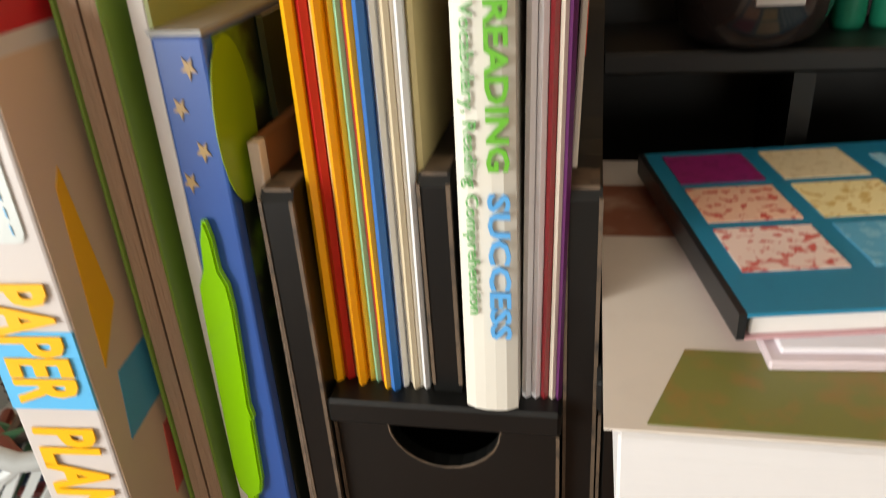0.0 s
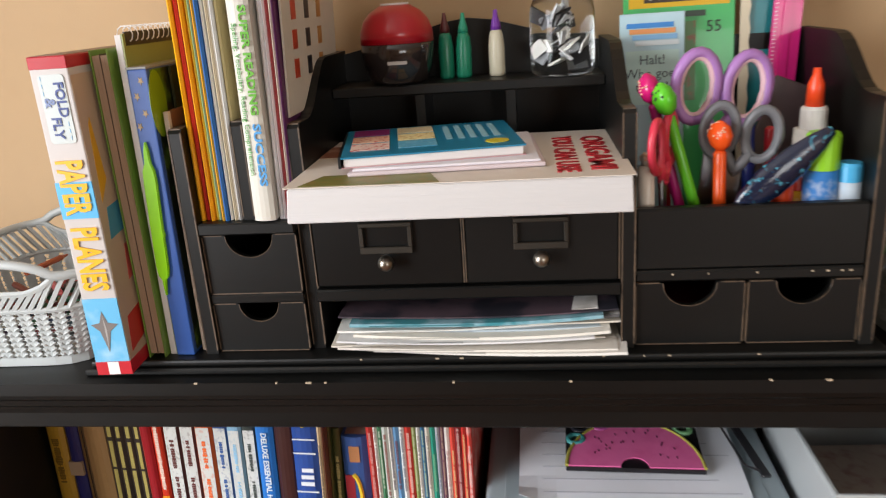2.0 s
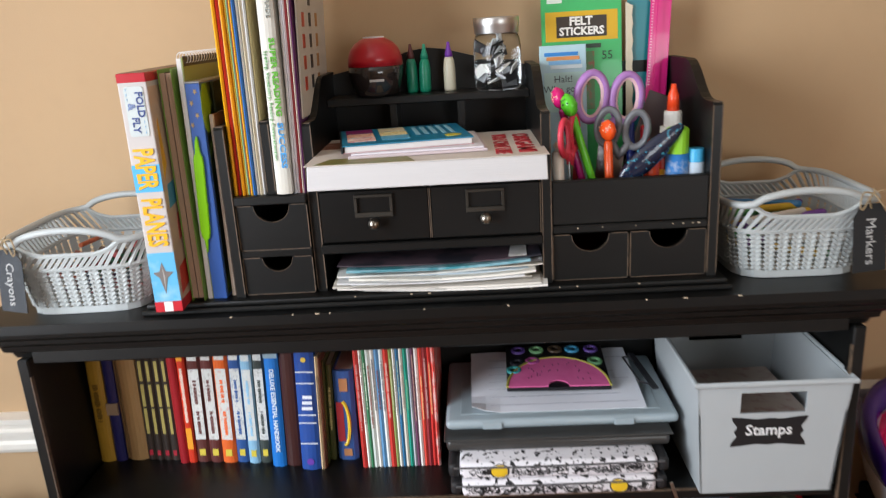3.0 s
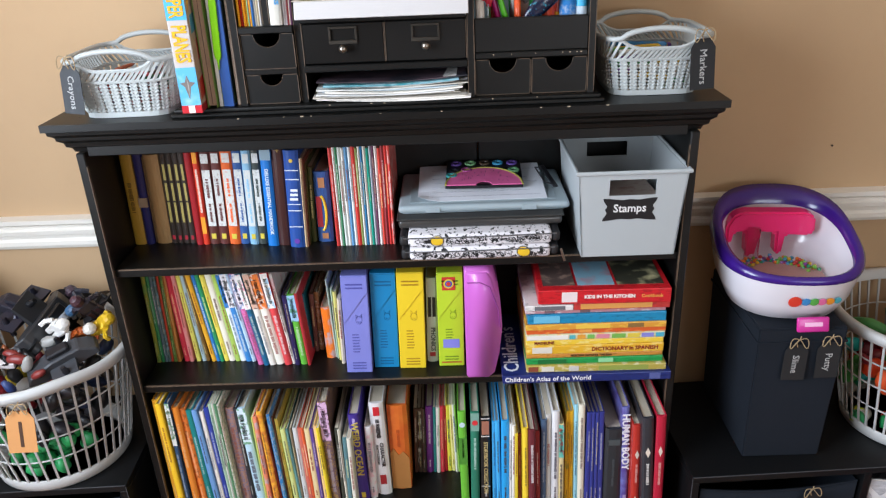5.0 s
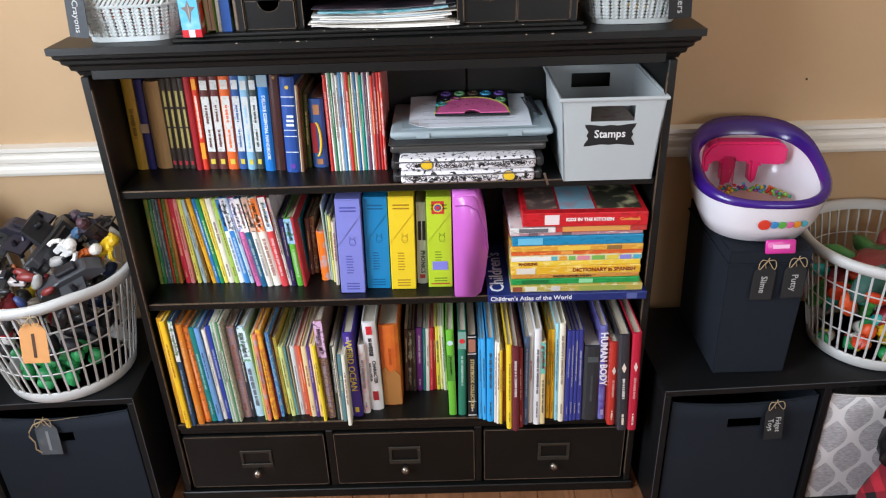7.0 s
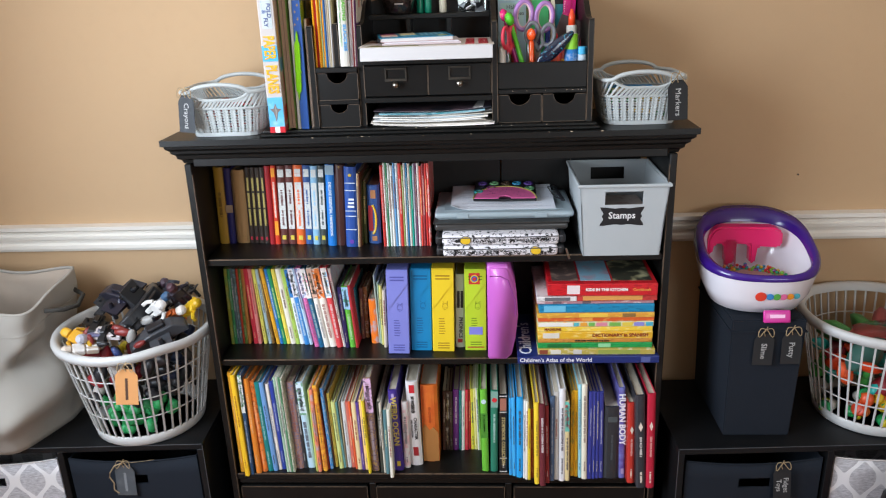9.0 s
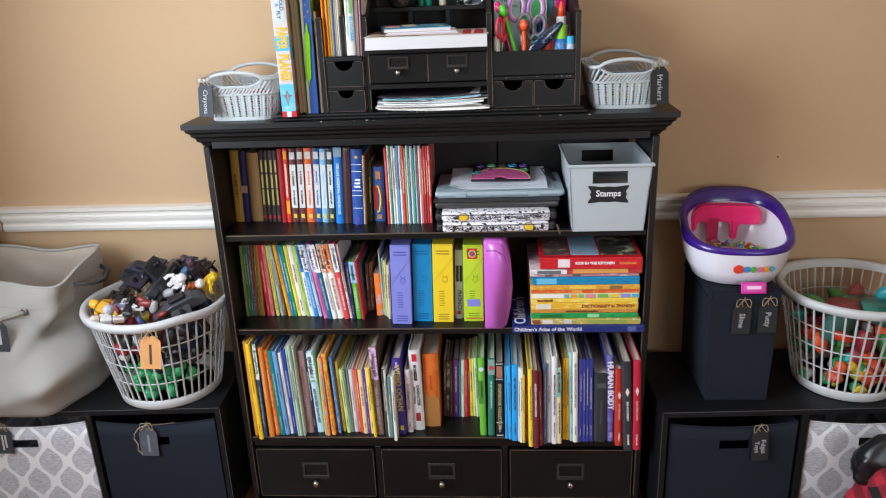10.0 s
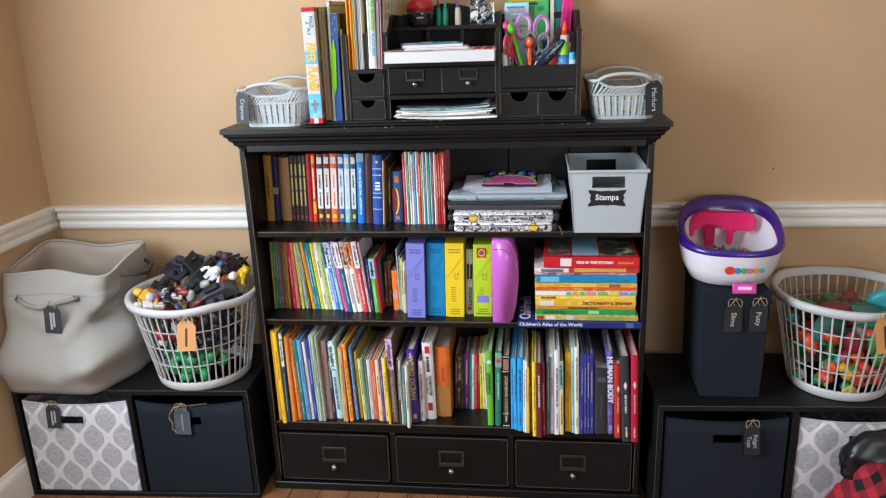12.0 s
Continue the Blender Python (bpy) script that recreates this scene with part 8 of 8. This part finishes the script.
# ---- round laundry baskets with toys ----
def laundry_basket(cx, cy, r0, r1, h, label, turn=0.0):
    z0 = CUH + 0.0004
    ob = thing("laundry_basket", pose(cx, cy, z0, 0, 0, turn), label, "laundry basket", "laundry baskets on the cube units")
    bm = bmesh.new()
    lathe(bm, [(r0 * 0.9, 0.002), (r0, 0.0), (r0 + 0.004, 0.004), (r0 + 0.009, 0.030), (r0 + 0.006, 0.031), (r0 - 0.002, 0.006), (r0 * 0.9, 0.005)], 56)
    part("base_band", bm, LAUNDRY, ob, "", True)
    part("base_plate", lathe(bmesh.new(), [(r0 * 0.91, 0.003), (r0 * 0.91, 0.005)], 40), LAUNDRY, ob)
    bm = bmesh.new()
    lathe(bm, [(r1 - 0.006, h - 0.022), (r1 + 0.002, h - 0.024), (r1 + 0.013, h - 0.022), (r1 + 0.016, h - 0.010), (r1 + 0.013, h - 0.001), (r1 + 0.004, h), (r1 - 0.004, h - 0.004), (r1 - 0.006, h - 0.022)], 64)
    for v in bm.verts:
        a = math.atan2(v.co.y, v.co.x)
        v.co.z += 0.006 * max(0, math.cos(2 * a + 1.9)) ** 6
    part("rim", bm, LAUNDRY, ob, "", True)
    n_s = 44
    me = None
    for i in range(n_s):
        if me is None:
            bm = bmesh.new()
            box(bm, -0.0022, 0.0022, -0.0012, 0.0016, 0, 1, 0.0)
            sl = math.atan2(r1 - r0 - 0.008, h - 0.052)
            ln = (h - 0.052) / math.cos(sl)
            bmesh.ops.transform(bm, matrix=Matrix.Translation((0, r0 + 0.0075, 0.030)) @ Matrix.Rotation(-sl, 4, "X") @ Matrix.Diagonal((1, 1, ln, 1)), verts=bm.verts)
            me = mesh_of(bm, "slat", LAUNDRY)
        o = new("slat", me)
        o.parent = ob
        o.matrix_basis = Matrix.Rotation(2 * math.pi * i / n_s, 4, "Z")
    for f in (0.25, 0.5, 0.75):
        z = 0.030 + (h - 0.052) * f
        r = r0 + 0.0075 + (r1 - r0 - 0.008) * f
        part("hoop", tube(bmesh.new(), [(r * math.cos(a), r * math.sin(a), z) for a in [2 * math.pi * i / 56 for i in range(56)]], 0.0017, 5, True), LAUNDRY, ob)
    return ob


def lump(bm, r, seed, sx=1.0, sy=1.0, sz=1.0):
    bmesh.ops.create_icosphere(bm, subdivisions=2, radius=r)
    for v in bm.verts:
        q = 1 + 0.25 * noise.noise(v.co * (1.6 / r) + Vector((seed, seed * 0.7, 0)))
        v.co = Vector((v.co.x * sx * q, v.co.y * sy * q, v.co.z * sz * q))
    return bm


def toy_vehicle(m, s, colour, trim, label):
    """A chunky toy craft: hull, cabin, wings and tubes joined by parts."""
    ob = thing("toy_vehicle", m, label, "toy", "toys in the basket")
    bm = bmesh.new()
    extrude_yz(bm, [(-0.5 * s, 0), (-0.42 * s, 0.12 * s), (-0.1 * s, 0.2 * s), (0.3 * s, 0.2 * s), (0.5 * s, 0.06 * s), (0.5 * s, -0.04 * s), (-0.3 * s, -0.06 * s)], -0.13 * s, 0.13 * s)
    bmesh.ops.bevel(bm, geom=bm.edges[:], offset=0.018 * s, segments=1, affect="EDGES")
    part("hull", bm, gloss(colour, 0.35), ob)
    part("cabin", nbox(-0.08 * s, 0.08 * s, -0.1 * s, 0.2 * s, 0.2 * s, 0.28 * s, 0.02 * s), gloss(trim, 0.3), ob)
    for k in (-1, 1):
        bm = bmesh.new()
        extrude_xz(bm, [(k * 0.13 * s, 0.02 * s), (k * 0.42 * s, 0.05 * s), (k * 0.42 * s, 0.08 * s), (k * 0.13 * s, 0.1 * s)], -0.15 * s, 0.2 * s)
        part("wing", bm, gloss(colour, 0.4), ob)
        part("thruster", lathe(bmesh.new(), [(0.04 * s, -0.2 * s), (0.05 * s, 0.1 * s), (0.03 * s, 0.2 * s)], 10, k * 0.3 * s, 0.05 * s), gloss(trim, 0.3), ob)
    return ob


def toy_figure(m, s, c1, c2, label):
    """A small plastic figure as one plain mesh."""
    bm = bmesh.new()
    box(bm, -0.2 * s, 0.2 * s, -0.1 * s, 0.1 * s, 0.35 * s, 0.7 * s, 0.04 * s, mat=0)
    box(bm, -0.18 * s, -0.02 * s, -0.09 * s, 0.09 * s, 0, 0.34 * s, 0.03 * s, mat=1)
    box(bm, 0.02 * s, 0.18 * s, -0.09 * s, 0.09 * s, 0, 0.34 * s, 0.03 * s, mat=1)
    for k in (-1, 1):
        tube(bm, [(k * 0.22 * s, 0, 0.66 * s), (k * 0.33 * s, -0.08 * s, 0.5 * s), (k * 0.34 * s, -0.2 * s, 0.42 * s)], 0.06 * s, 6)
    lathe(bm, [(0.06 * s, 0.7 * s), (0.14 * s, 0.74 * s), (0.15 * s, 0.88 * s), (0.1 * s, 0.97 * s), (0.01 * s, 0.99 * s)], 10, mat=1)
    o = part("toy_figure", bm, [gloss(c1, 0.4), gloss(c2, 0.4)])
    o.matrix_world = m
    return tagged(o, label, "toy figure", "toys in the basket")


def toy_lump(m, r, c, label, sx=1, sy=1, sz=1, group="toys in the basket", seed=0.0):
    o = part("toy_piece", lump(bmesh.new(), r, seed, sx, sy, sz), gloss(c, 0.4), None, "", True)
    o.matrix_world = m
    return tagged(o, label, "toy", group)


LBX, LBY, LR0, LR1, LH = -0.779, 0.093, 0.135, 0.186, 0.282
laundry_basket(LBX, LBY, LR0, LR1, LH, "round grey plastic laundry basket heaped with small toys", 4)
rt = random.Random(12)
CZ = CUH


def inside(f, spread, cx, cy, r0, r1, rr):
    a, q = rr.uniform(0, 2 * math.pi), math.sqrt(rr.uniform(0, 1)) * spread
    r = (r0 + (r1 - r0) * f) * q
    return cx + r * math.cos(a), cy + r * math.sin(a)


for i in range(34):                      # green pieces low down, at the front
    a = rt.uniform(-2.6, -0.5)
    r = rt.uniform(0.05, 0.112)
    z = rt.uniform(0.028, 0.10)
    toy_lump(pose(LBX + r * math.cos(a), LBY + r * math.sin(a), CZ + z, rt.uniform(0, 90), rt.uniform(0, 90)), rt.uniform(0.015, 0.022), rt.choice(["2f9a54", "3aa862", "27884a", "49b070"]), "green plastic toy piece seen through the basket", 1, 0.8, 0.9, seed=i * 1.7)
for i in range(60):                      # mixed pieces above
    f = rt.uniform(0.25, 0.9)
    x, y = inside(f, 0.84, LBX, LBY, LR0, LR1, rt)
    left = x < LBX - 0.02
    c = rt.choice(["8a1f2a", "a82a34", "2f5a8a", "d8d4d0", "c9b02a", "2a2a2e"] if left else ["1c1c20", "242226", "2f2a2c", "2a3550", "1a1a1e", "4a4038"])
    toy_lump(pose(x, y, CZ + 0.03 + 0.24 * f, rt.uniform(0, 180), rt.uniform(0, 180)), rt.uniform(0.016, 0.026), c, f"{colour_word(c)} plastic toy piece in the heaped basket", 1.2, 0.7, 0.8, seed=i * 2.3)
for i in range(8):
    x, y = inside(0.9, 0.7, LBX, LBY + 0.03, LR0, LR1, rt)
    toy_vehicle(pose(x, y, CZ + 0.275 + rt.uniform(0, 0.045), rt.uniform(-40, 40), rt.uniform(-50, 50), rt.uniform(0, 360)), rt.uniform(0.07, 0.11), rt.choice(["121214", "161618", "202226", "18161a"]), rt.choice(["2a2c30", "0e0e10", "4a4c50"]), "dark grey toy spacecraft lying on the heap")
toy_vehicle(pose(LBX + 0.015, LBY + 0.02, CZ + 0.315, 25, 55, 15), 0.17, "2c2d30", "1a1a1d", "large grey toy ship standing on end in the heap")
toy_vehicle(pose(LBX + 0.09, LBY - 0.07, CZ + 0.275, 20, 15, -60), 0.15, "3a3b3f", "222226", "grey toy ship wedged in the basket rim")
toy_vehicle(pose(LBX - 0.06, LBY + 0.09, CZ + 0.31, 10, -20, 70), 0.15, "2a2833", "20202a", "dark toy craft on the heap")
for i, (dx, dy, dz, rx_, ry_, c1, c2, lab) in enumerate(((0.055, 0.0, 0.325, 30, 50, "dedcd8", "e4e2de", "white toy robot figure lying on the heap"), (0.085, 0.02, 0.305, 60, 20, "c8642a", "d8d2c8", "orange and white toy figure on the heap"), (0.125, 0.03, 0.31, 40, -40, "d8b01e", "c8a01a", "yellow toy figure on the heap"), (0.10, 0.07, 0.33, 10, 60, "2c2c34", "40303a", "dark toy figure on the heap"), (0.13, 0.06, 0.335, -30, 30, "34303a", "4a3038", "dark toy figure with a red cape"), (-0.075, -0.065, 0.272, 60, 30, "d8a020", "e0ae30", "yellow toy figure by the rim"), (-0.05, -0.085, 0.272, 80, 10, "e0dcd6", "c8b8a8", "cream toy figure by the rim"), (-0.06, -0.03, 0.280, 70, -30, "6a6a8a", "b8b8c4", "lilac toy figure by the rim"), (-0.06, 0.10, 0.300, 35, 20, "2a2840", "3a3a4a", "dark toy figure standing on the heap"), (0.03, 0.04, 0.31, 50, 0, "8a8c90", "3a5a7a", "grey and blue toy figure on the heap"))):
    toy_figure(pose(LBX + dx, LBY + dy - 0.02, CZ + dz - 0.008, rx_, ry_, i * 50), 0.085, c1, c2, lab)
o = part("toy_card", nbox(-0.032, 0.032, -0.02, 0.02, 0, 0.014, 0.002), [gloss("cfc8c8", 0.4)])
o.matrix_world = pose(LBX - 0.035, LBY - 0.075, CZ + 0.283, 12, 8, 12)
tagged(o, "white and red toy box lying on the heap", "toy", "toys in the basket")
for i in range(22):
    a = rt.uniform(-3.0, -0.2)
    r = rt.uniform(0.06, 0.15)
    c = rt.choice(["c89a20", "9a9894", "7a2a26", "2a3a6a", "8a4a24", "5a5a6a", "d0ccc8", "2a2a2e", "46484c", "1c1c20"])
    toy_lump(pose(LBX + r * math.cos(a), LBY + r * math.sin(a), CZ + 0.268 + (0.15 - r) * 0.3 + rt.uniform(0, 0.012), rt.uniform(0, 180), rt.uniform(0, 180)), rt.uniform(0.009, 0.015), c, f"small {colour_word(c)} toy piece on the heaped basket", 1.6, 0.7, 0.8, seed=i * 1.3)
hang_tag(pose(-0.711, -0.1205, CZ + 0.262, -10, 4, 6), 0.052, 0.086, KRAFT, None, surface("brown_ink", "4a3020", 0.7, 0.1, 60, 0.0), 1, label="kraft paper tag with brown writing on the basket", category="tag")

RBX, RBY = 1.115, 0.116
laundry_basket(RBX, RBY, 0.126, 0.182, 0.286, "round grey plastic laundry basket of modelling dough toys", 11)
rr2 = random.Random(77)
for i in range(26):
    a, r = rr2.uniform(-3.0, -0.1), rr2.uniform(0.06, 0.115)
    z = rr2.uniform(0.02, 0.085)
    c, lid = rr2.choice([("d8b020", "e0c030"), ("d8d4cc", "2f9a5a"), ("2fa05a", "d8c42a"), ("d8642a", "d84a2a"), ("dcd8d0", "c83a34"), ("b8c820", "c8d42a")])
    ob = thing("dough_tub", pose(RBX + r * math.cos(a), RBY + r * math.sin(a), CZ + z, rr2.uniform(40, 140), 0, rr2.uniform(0, 360)), f"small {colour_word(c)} tub of modelling dough in the basket", "dough tub", "dough toys in the basket")
    part("tub", lathe(bmesh.new(), [(0.014, -0.016), (0.016, 0.010)], 14), gloss(c, 0.35), ob, "", True)
    part("lid", lathe(bmesh.new(), [(0.0175, 0.0105), (0.0175, 0.017), (0.015, 0.019), (0.001, 0.019)], 14), gloss(lid, 0.35), ob, "", True)
for i in range(64):
    f = rr2.uniform(0.2, 0.62)
    x, y = inside(f, 0.86, RBX, RBY, 0.126, 0.182, rr2)
    c = rr2.choice(["e0481e", "d8441c", "e85a28", "b8282a", "2a9a72", "1f8a7a", "8a1f2a", "d8d6d0", "3a8a3a", "28a8a0"])
    toy_lump(pose(x, y, CZ + 0.02 + 0.25 * f, rr2.uniform(0, 180), rr2.uniform(0, 180)), rr2.uniform(0.016, 0.028), c, f"{colour_word(c)} dough tool lying in the basket", 1.3, 0.6, 0.9, "dough toys in the basket", seed=i * 3.1)
for i, (dx, dy, dz, c, s) in enumerate(((-0.02, 0.0, 0.205, "a8403e", 0.045), (0.06, -0.02, 0.20, "2f7a6a", 0.05), (0.0, 0.08, 0.205, "3f7a3a", 0.045), (-0.09, 0.05, 0.205, "4a8a48", 0.04), (0.12, 0.02, 0.235, "2f9aa0", 0.045), (-0.06, -0.06, 0.19, "3a6a62", 0.045), (0.05, 0.09, 0.21, "8a3a38", 0.04))):
    toy_lump(pose(RBX + dx, RBY + dy, CZ + dz, 20 * i, 15, 40 * i), s, c, f"{colour_word(c)} bagged dough toys on top of the basket", 1.3, 0.9, 0.45, "dough toys in the basket", seed=i * 5.0)
bm = bmesh.new()
bag = lump(bm, 0.075, 3.3, 1.5, 1.0, 0.35)
o = part("plastic_bag", bag, clear("bag_film", "dfe8e6", 0.15), None, "", True)
o.visible_shadow = False
o.matrix_world = pose(RBX + 0.03, RBY - 0.01, CZ + 0.222, 0, 6, 20)
tagged(o, "clear plastic bag of toys lying on top of the basket", "plastic bag")
hang_tag(pose(1.125, -0.104, CZ + 0.290, -9, -6, 8), 0.058, 0.094, KRAFT, None, surface("brown_ink", "4a3020"), 2, label="kraft paper tag with brown writing on the basket", category="tag")

# ---- slouching canvas tote ----
tz = CUH + 0.0006
tote = thing("canvas_tote", pose(-1.173, 0.086, tz), "large slouching grey canvas tote with rope handles", "tote bag")
NT = 72


def tote_ring(f, inset=0.0):
    """One level of the bag: boxy in plan, its front bellied low down and leaning back to the rim, one corner folded in."""
    out = []
    hx = 0.176 + 0.003 * math.sin(math.pi * f) - inset
    back = 0.160 + 0.006 * f - inset
    belly = 0.030 * math.exp(-((f - 0.24) / 0.20) ** 2)
    front = 0.158 + belly - 0.105 * max(0.0, f - 0.22) ** 1.25 - inset
    for i in range(NT):
        a = 2 * math.pi * i / NT
        c, s = math.cos(a), math.sin(a)
        q = (abs(c) ** 9 + abs(s) ** 9) ** (-1 / 9)
        x, y = hx * c * q, (back if s > 0 else front) * s * q
        if s < 0 < c:
            x *= 1 + 0.30 * s * q * (1 - 0.75 * f)
        z = f * (0.364 + 0.014 * s * q) + 0.010 * f ** 3 * math.sin(3 * a + 0.4)
        side = max(0.0, math.cos(a + 0.62)) ** 4
        wall = max(0.0, math.cos(a)) ** 2
        fold = -0.060 * side * math.exp(-((f - 0.60) / 0.13) ** 2) + 0.024 * side * math.exp(-((f - 0.30) / 0.12) ** 2)
        fold -= 0.016 * wall * math.exp(-((f - 0.72) / 0.2) ** 2)
        diag = f - 0.42 - 1.6 * (x - 0.03)
        if s < 0 and x > -0.02:
            fold += 0.017 * math.sin(diag * 17) * math.exp(-(diag / 0.28) ** 2) * min(1.0, (x + 0.02) * 12)
        wr = 0.022 * noise.noise(Vector((x * 7 + z * 4, y * 7, z * 8 + 3))) + 0.003 * noise.noise(Vector((x * 24, y * 24, z * 20)))
        k = fold + wr * min(1, 4 * f + 0.2)
        out.append(Vector((x, y, z)) + Vector((c, s, 0)) * k)
    return out


def skin_n(rings, n_, close_first=False, close_last=False):
    bm = bmesh.new()
    vr = [[bm.verts.new(p) for p in r] for r in rings]
    for a, b in zip(vr, vr[1:]):
        for i in range(n_):
            bm.faces.new((a[i], a[(i + 1) % n_], b[(i + 1) % n_], b[i]))
    if close_first:
        bm.faces.new(vr[0][::-1])
    if close_last:
        bm.faces.new(vr[-1])
    bmesh.ops.recalc_face_normals(bm, faces=bm.faces[:])
    return bm


outer = [tote_ring(i / 26) for i in range(27)]
part("body", skin_n(outer, NT, True), TOTE, tote, "", True)
inner = [[p + Vector((0, 0, 0.001)) for p in tote_ring(1.0, 0.001)]] + [tote_ring(i / 26, 0.008) for i in range(25, 2, -1)]
part("lining", skin_n(inner, NT, False, True), TOTE_IN, tote, "", True)
part("hem", tube(bmesh.new(), [p for p in tote_ring(1.0, 0.003)], 0.0045, 6, True), TOTE, tote, "", True)
part("hem_seam", tube(bmesh.new(), [p + Vector((p.x, p.y, 0)).normalized() * 0.0012 for p in tote_ring(0.83)], 0.0012, 5, True), TOTE, tote)


def on_front(x, f):
    ring = tote_ring(f)
    return min((p for p in ring if p.y < 0), key=lambda p: abs(p.x - x))


ga, gb = on_front(-0.105, 0.80), on_front(0.060, 0.80)
for g in (ga, gb):
    bm = bmesh.new()
    tube(bm, [(g.x + 0.009 * math.cos(a), g.y - 0.002, g.z + 0.009 * math.sin(a)) for a in [2 * math.pi * i / 14 for i in range(14)]], 0.0026, 6, True)
    part("grommet", bm, PEWTER, tote, "steel grommet", True)
ROPE = surface("rope", "9a948a", 0.9, 0.12, 120, 0.5, bump_scale=300)
part("rope_handle", tube(bmesh.new(), [ga + Vector((0, -0.004, 0)), ga + Vector((0.03, -0.016, -0.012)), ga + Vector((0.07, -0.020, -0.020)), gb + Vector((-0.06, -0.020, -0.014)), gb + Vector((-0.02, -0.012, -0.004)), gb + Vector((0, -0.003, 0))], 0.006, 8), ROPE, tote, "grey rope handle", True)
part("rope_handle", tube(bmesh.new(), [Vector((0.175, -0.02, 0.33)), Vector((0.215, 0.0, 0.325)), Vector((0.225, 0.05, 0.315)), Vector((0.215, 0.1, 0.325)), Vector((0.178, 0.12, 0.335))], 0.006, 8), surface("dark_rope", "3a3834", 0.9, 0.2, 100, 0.4), tote, "dark rope side handle", True)
hang_tag(pose(-1.173 + 0.012, 0.086 + ga.y - 0.024, tz + ga.z - 0.010, -4, 3, 0), 0.052, 0.086, CHALK, None, None, 2, label="dark chalkboard tag with chalk writing on the tote")
for i in range(4):
    c = rk.choice(["3a5a4a", "3f7a4a", "4a6a5a"])
    toy_lump(pose(-1.163 + rk.uniform(-0.10, 0.06), 0.10 + rk.uniform(-0.06, 0.08), tz + 0.07 + rk.uniform(0, 0.05), rk.uniform(0, 90)), rk.uniform(0.03, 0.05), c, f"{colour_word(c)} soft toy bundle inside the canvas tote", 1.2, 1, 0.7, "toys in the tote", seed=i * 4.0)

# ---- plaid cloth and black cap before the right bin ----
PLAID = bpy.data.materials.new("buffalo_plaid")
PLAID.use_nodes = True
n, l = PLAID.node_tree.nodes, PLAID.node_tree.links
co = n.new("ShaderNodeTexCoord")
mpp = n.new("ShaderNodeMapping")
mpp.inputs["Rotation"].default_value = (0.3, 0.5, 0.4)
l.new(co.outputs["Object"], mpp.inputs[0])
sep = n.new("ShaderNodeSeparateXYZ")
l.new(mpp.outputs[0], sep.inputs[0])


def stripe(v):
    return mth("GREATER_THAN", mth("SINE", mth("MULTIPLY", v, 2 * math.pi / 0.042)), 0.0)


amt = mth("MULTIPLY", mth("ADD", stripe(sep.outputs[0]), stripe(sep.outputs[2])), 0.5)
mx = n.new("ShaderNodeMix")
mx.data_type = "RGBA"
mx.inputs[6].default_value, mx.inputs[7].default_value = hexc("a81e30"), hexc("120c10")
l.new(amt, mx.inputs[0])
l.new(mx.outputs[2], n["Principled BSDF"].inputs["Base Color"])
n["Principled BSDF"].inputs["Roughness"].default_value = 0.9


def heap(r, seed, sx, sy, sz, rough):
    bm = bmesh.new()
    bmesh.ops.create_icosphere(bm, subdivisions=4, radius=r)
    for v in bm.verts:
        q = 1 + rough * noise.noise(v.co * (1.5 / r) + Vector((seed, 0, 0))) + rough * 0.5 * noise.noise(v.co * (4 / r) + Vector((0, seed, 0)))
        v.co = Vector((v.co.x * sx * q, v.co.y * sy * q, max(-r * 0.9 * sz, v.co.z * sz * q)))
    lo = min(v.co.z for v in bm.verts)
    for v in bm.verts:
        v.co.z -= lo
    return bm


cl = part("plaid_blanket", heap(0.14, 2.0, 1.15, 0.75, 1.15, 0.3), PLAID, None, "", True)
cl.matrix_world = pose(1.175, -0.205, 0.0005)
tagged(cl, "red and black plaid fleece bundled on the floor", "blanket")
cp_ = part("black_bag", heap(0.085, 6.0, 1.25, 0.6, 0.95, 0.16), surface("black_satin", "141416", 0.3, 0.3, 18, 0.3, bump_scale=22), None, "", True)
cp_.matrix_world = pose(1.165, -0.130, 0.200, 0, -8, 0)
tagged(cp_, "black shiny cloth bag resting on the plaid fleece", "bag")

nail = part("wall_nail", lathe(bmesh.new(), [(0.0022, 0), (0.0022, 0.003), (0.0005, 0.004)], 8), gloss("3a2a20"))
nail.matrix_world = pose(0.948, WY1, 0.958, 90)
tagged(nail, "small dark nail in the tan wall", "nail")
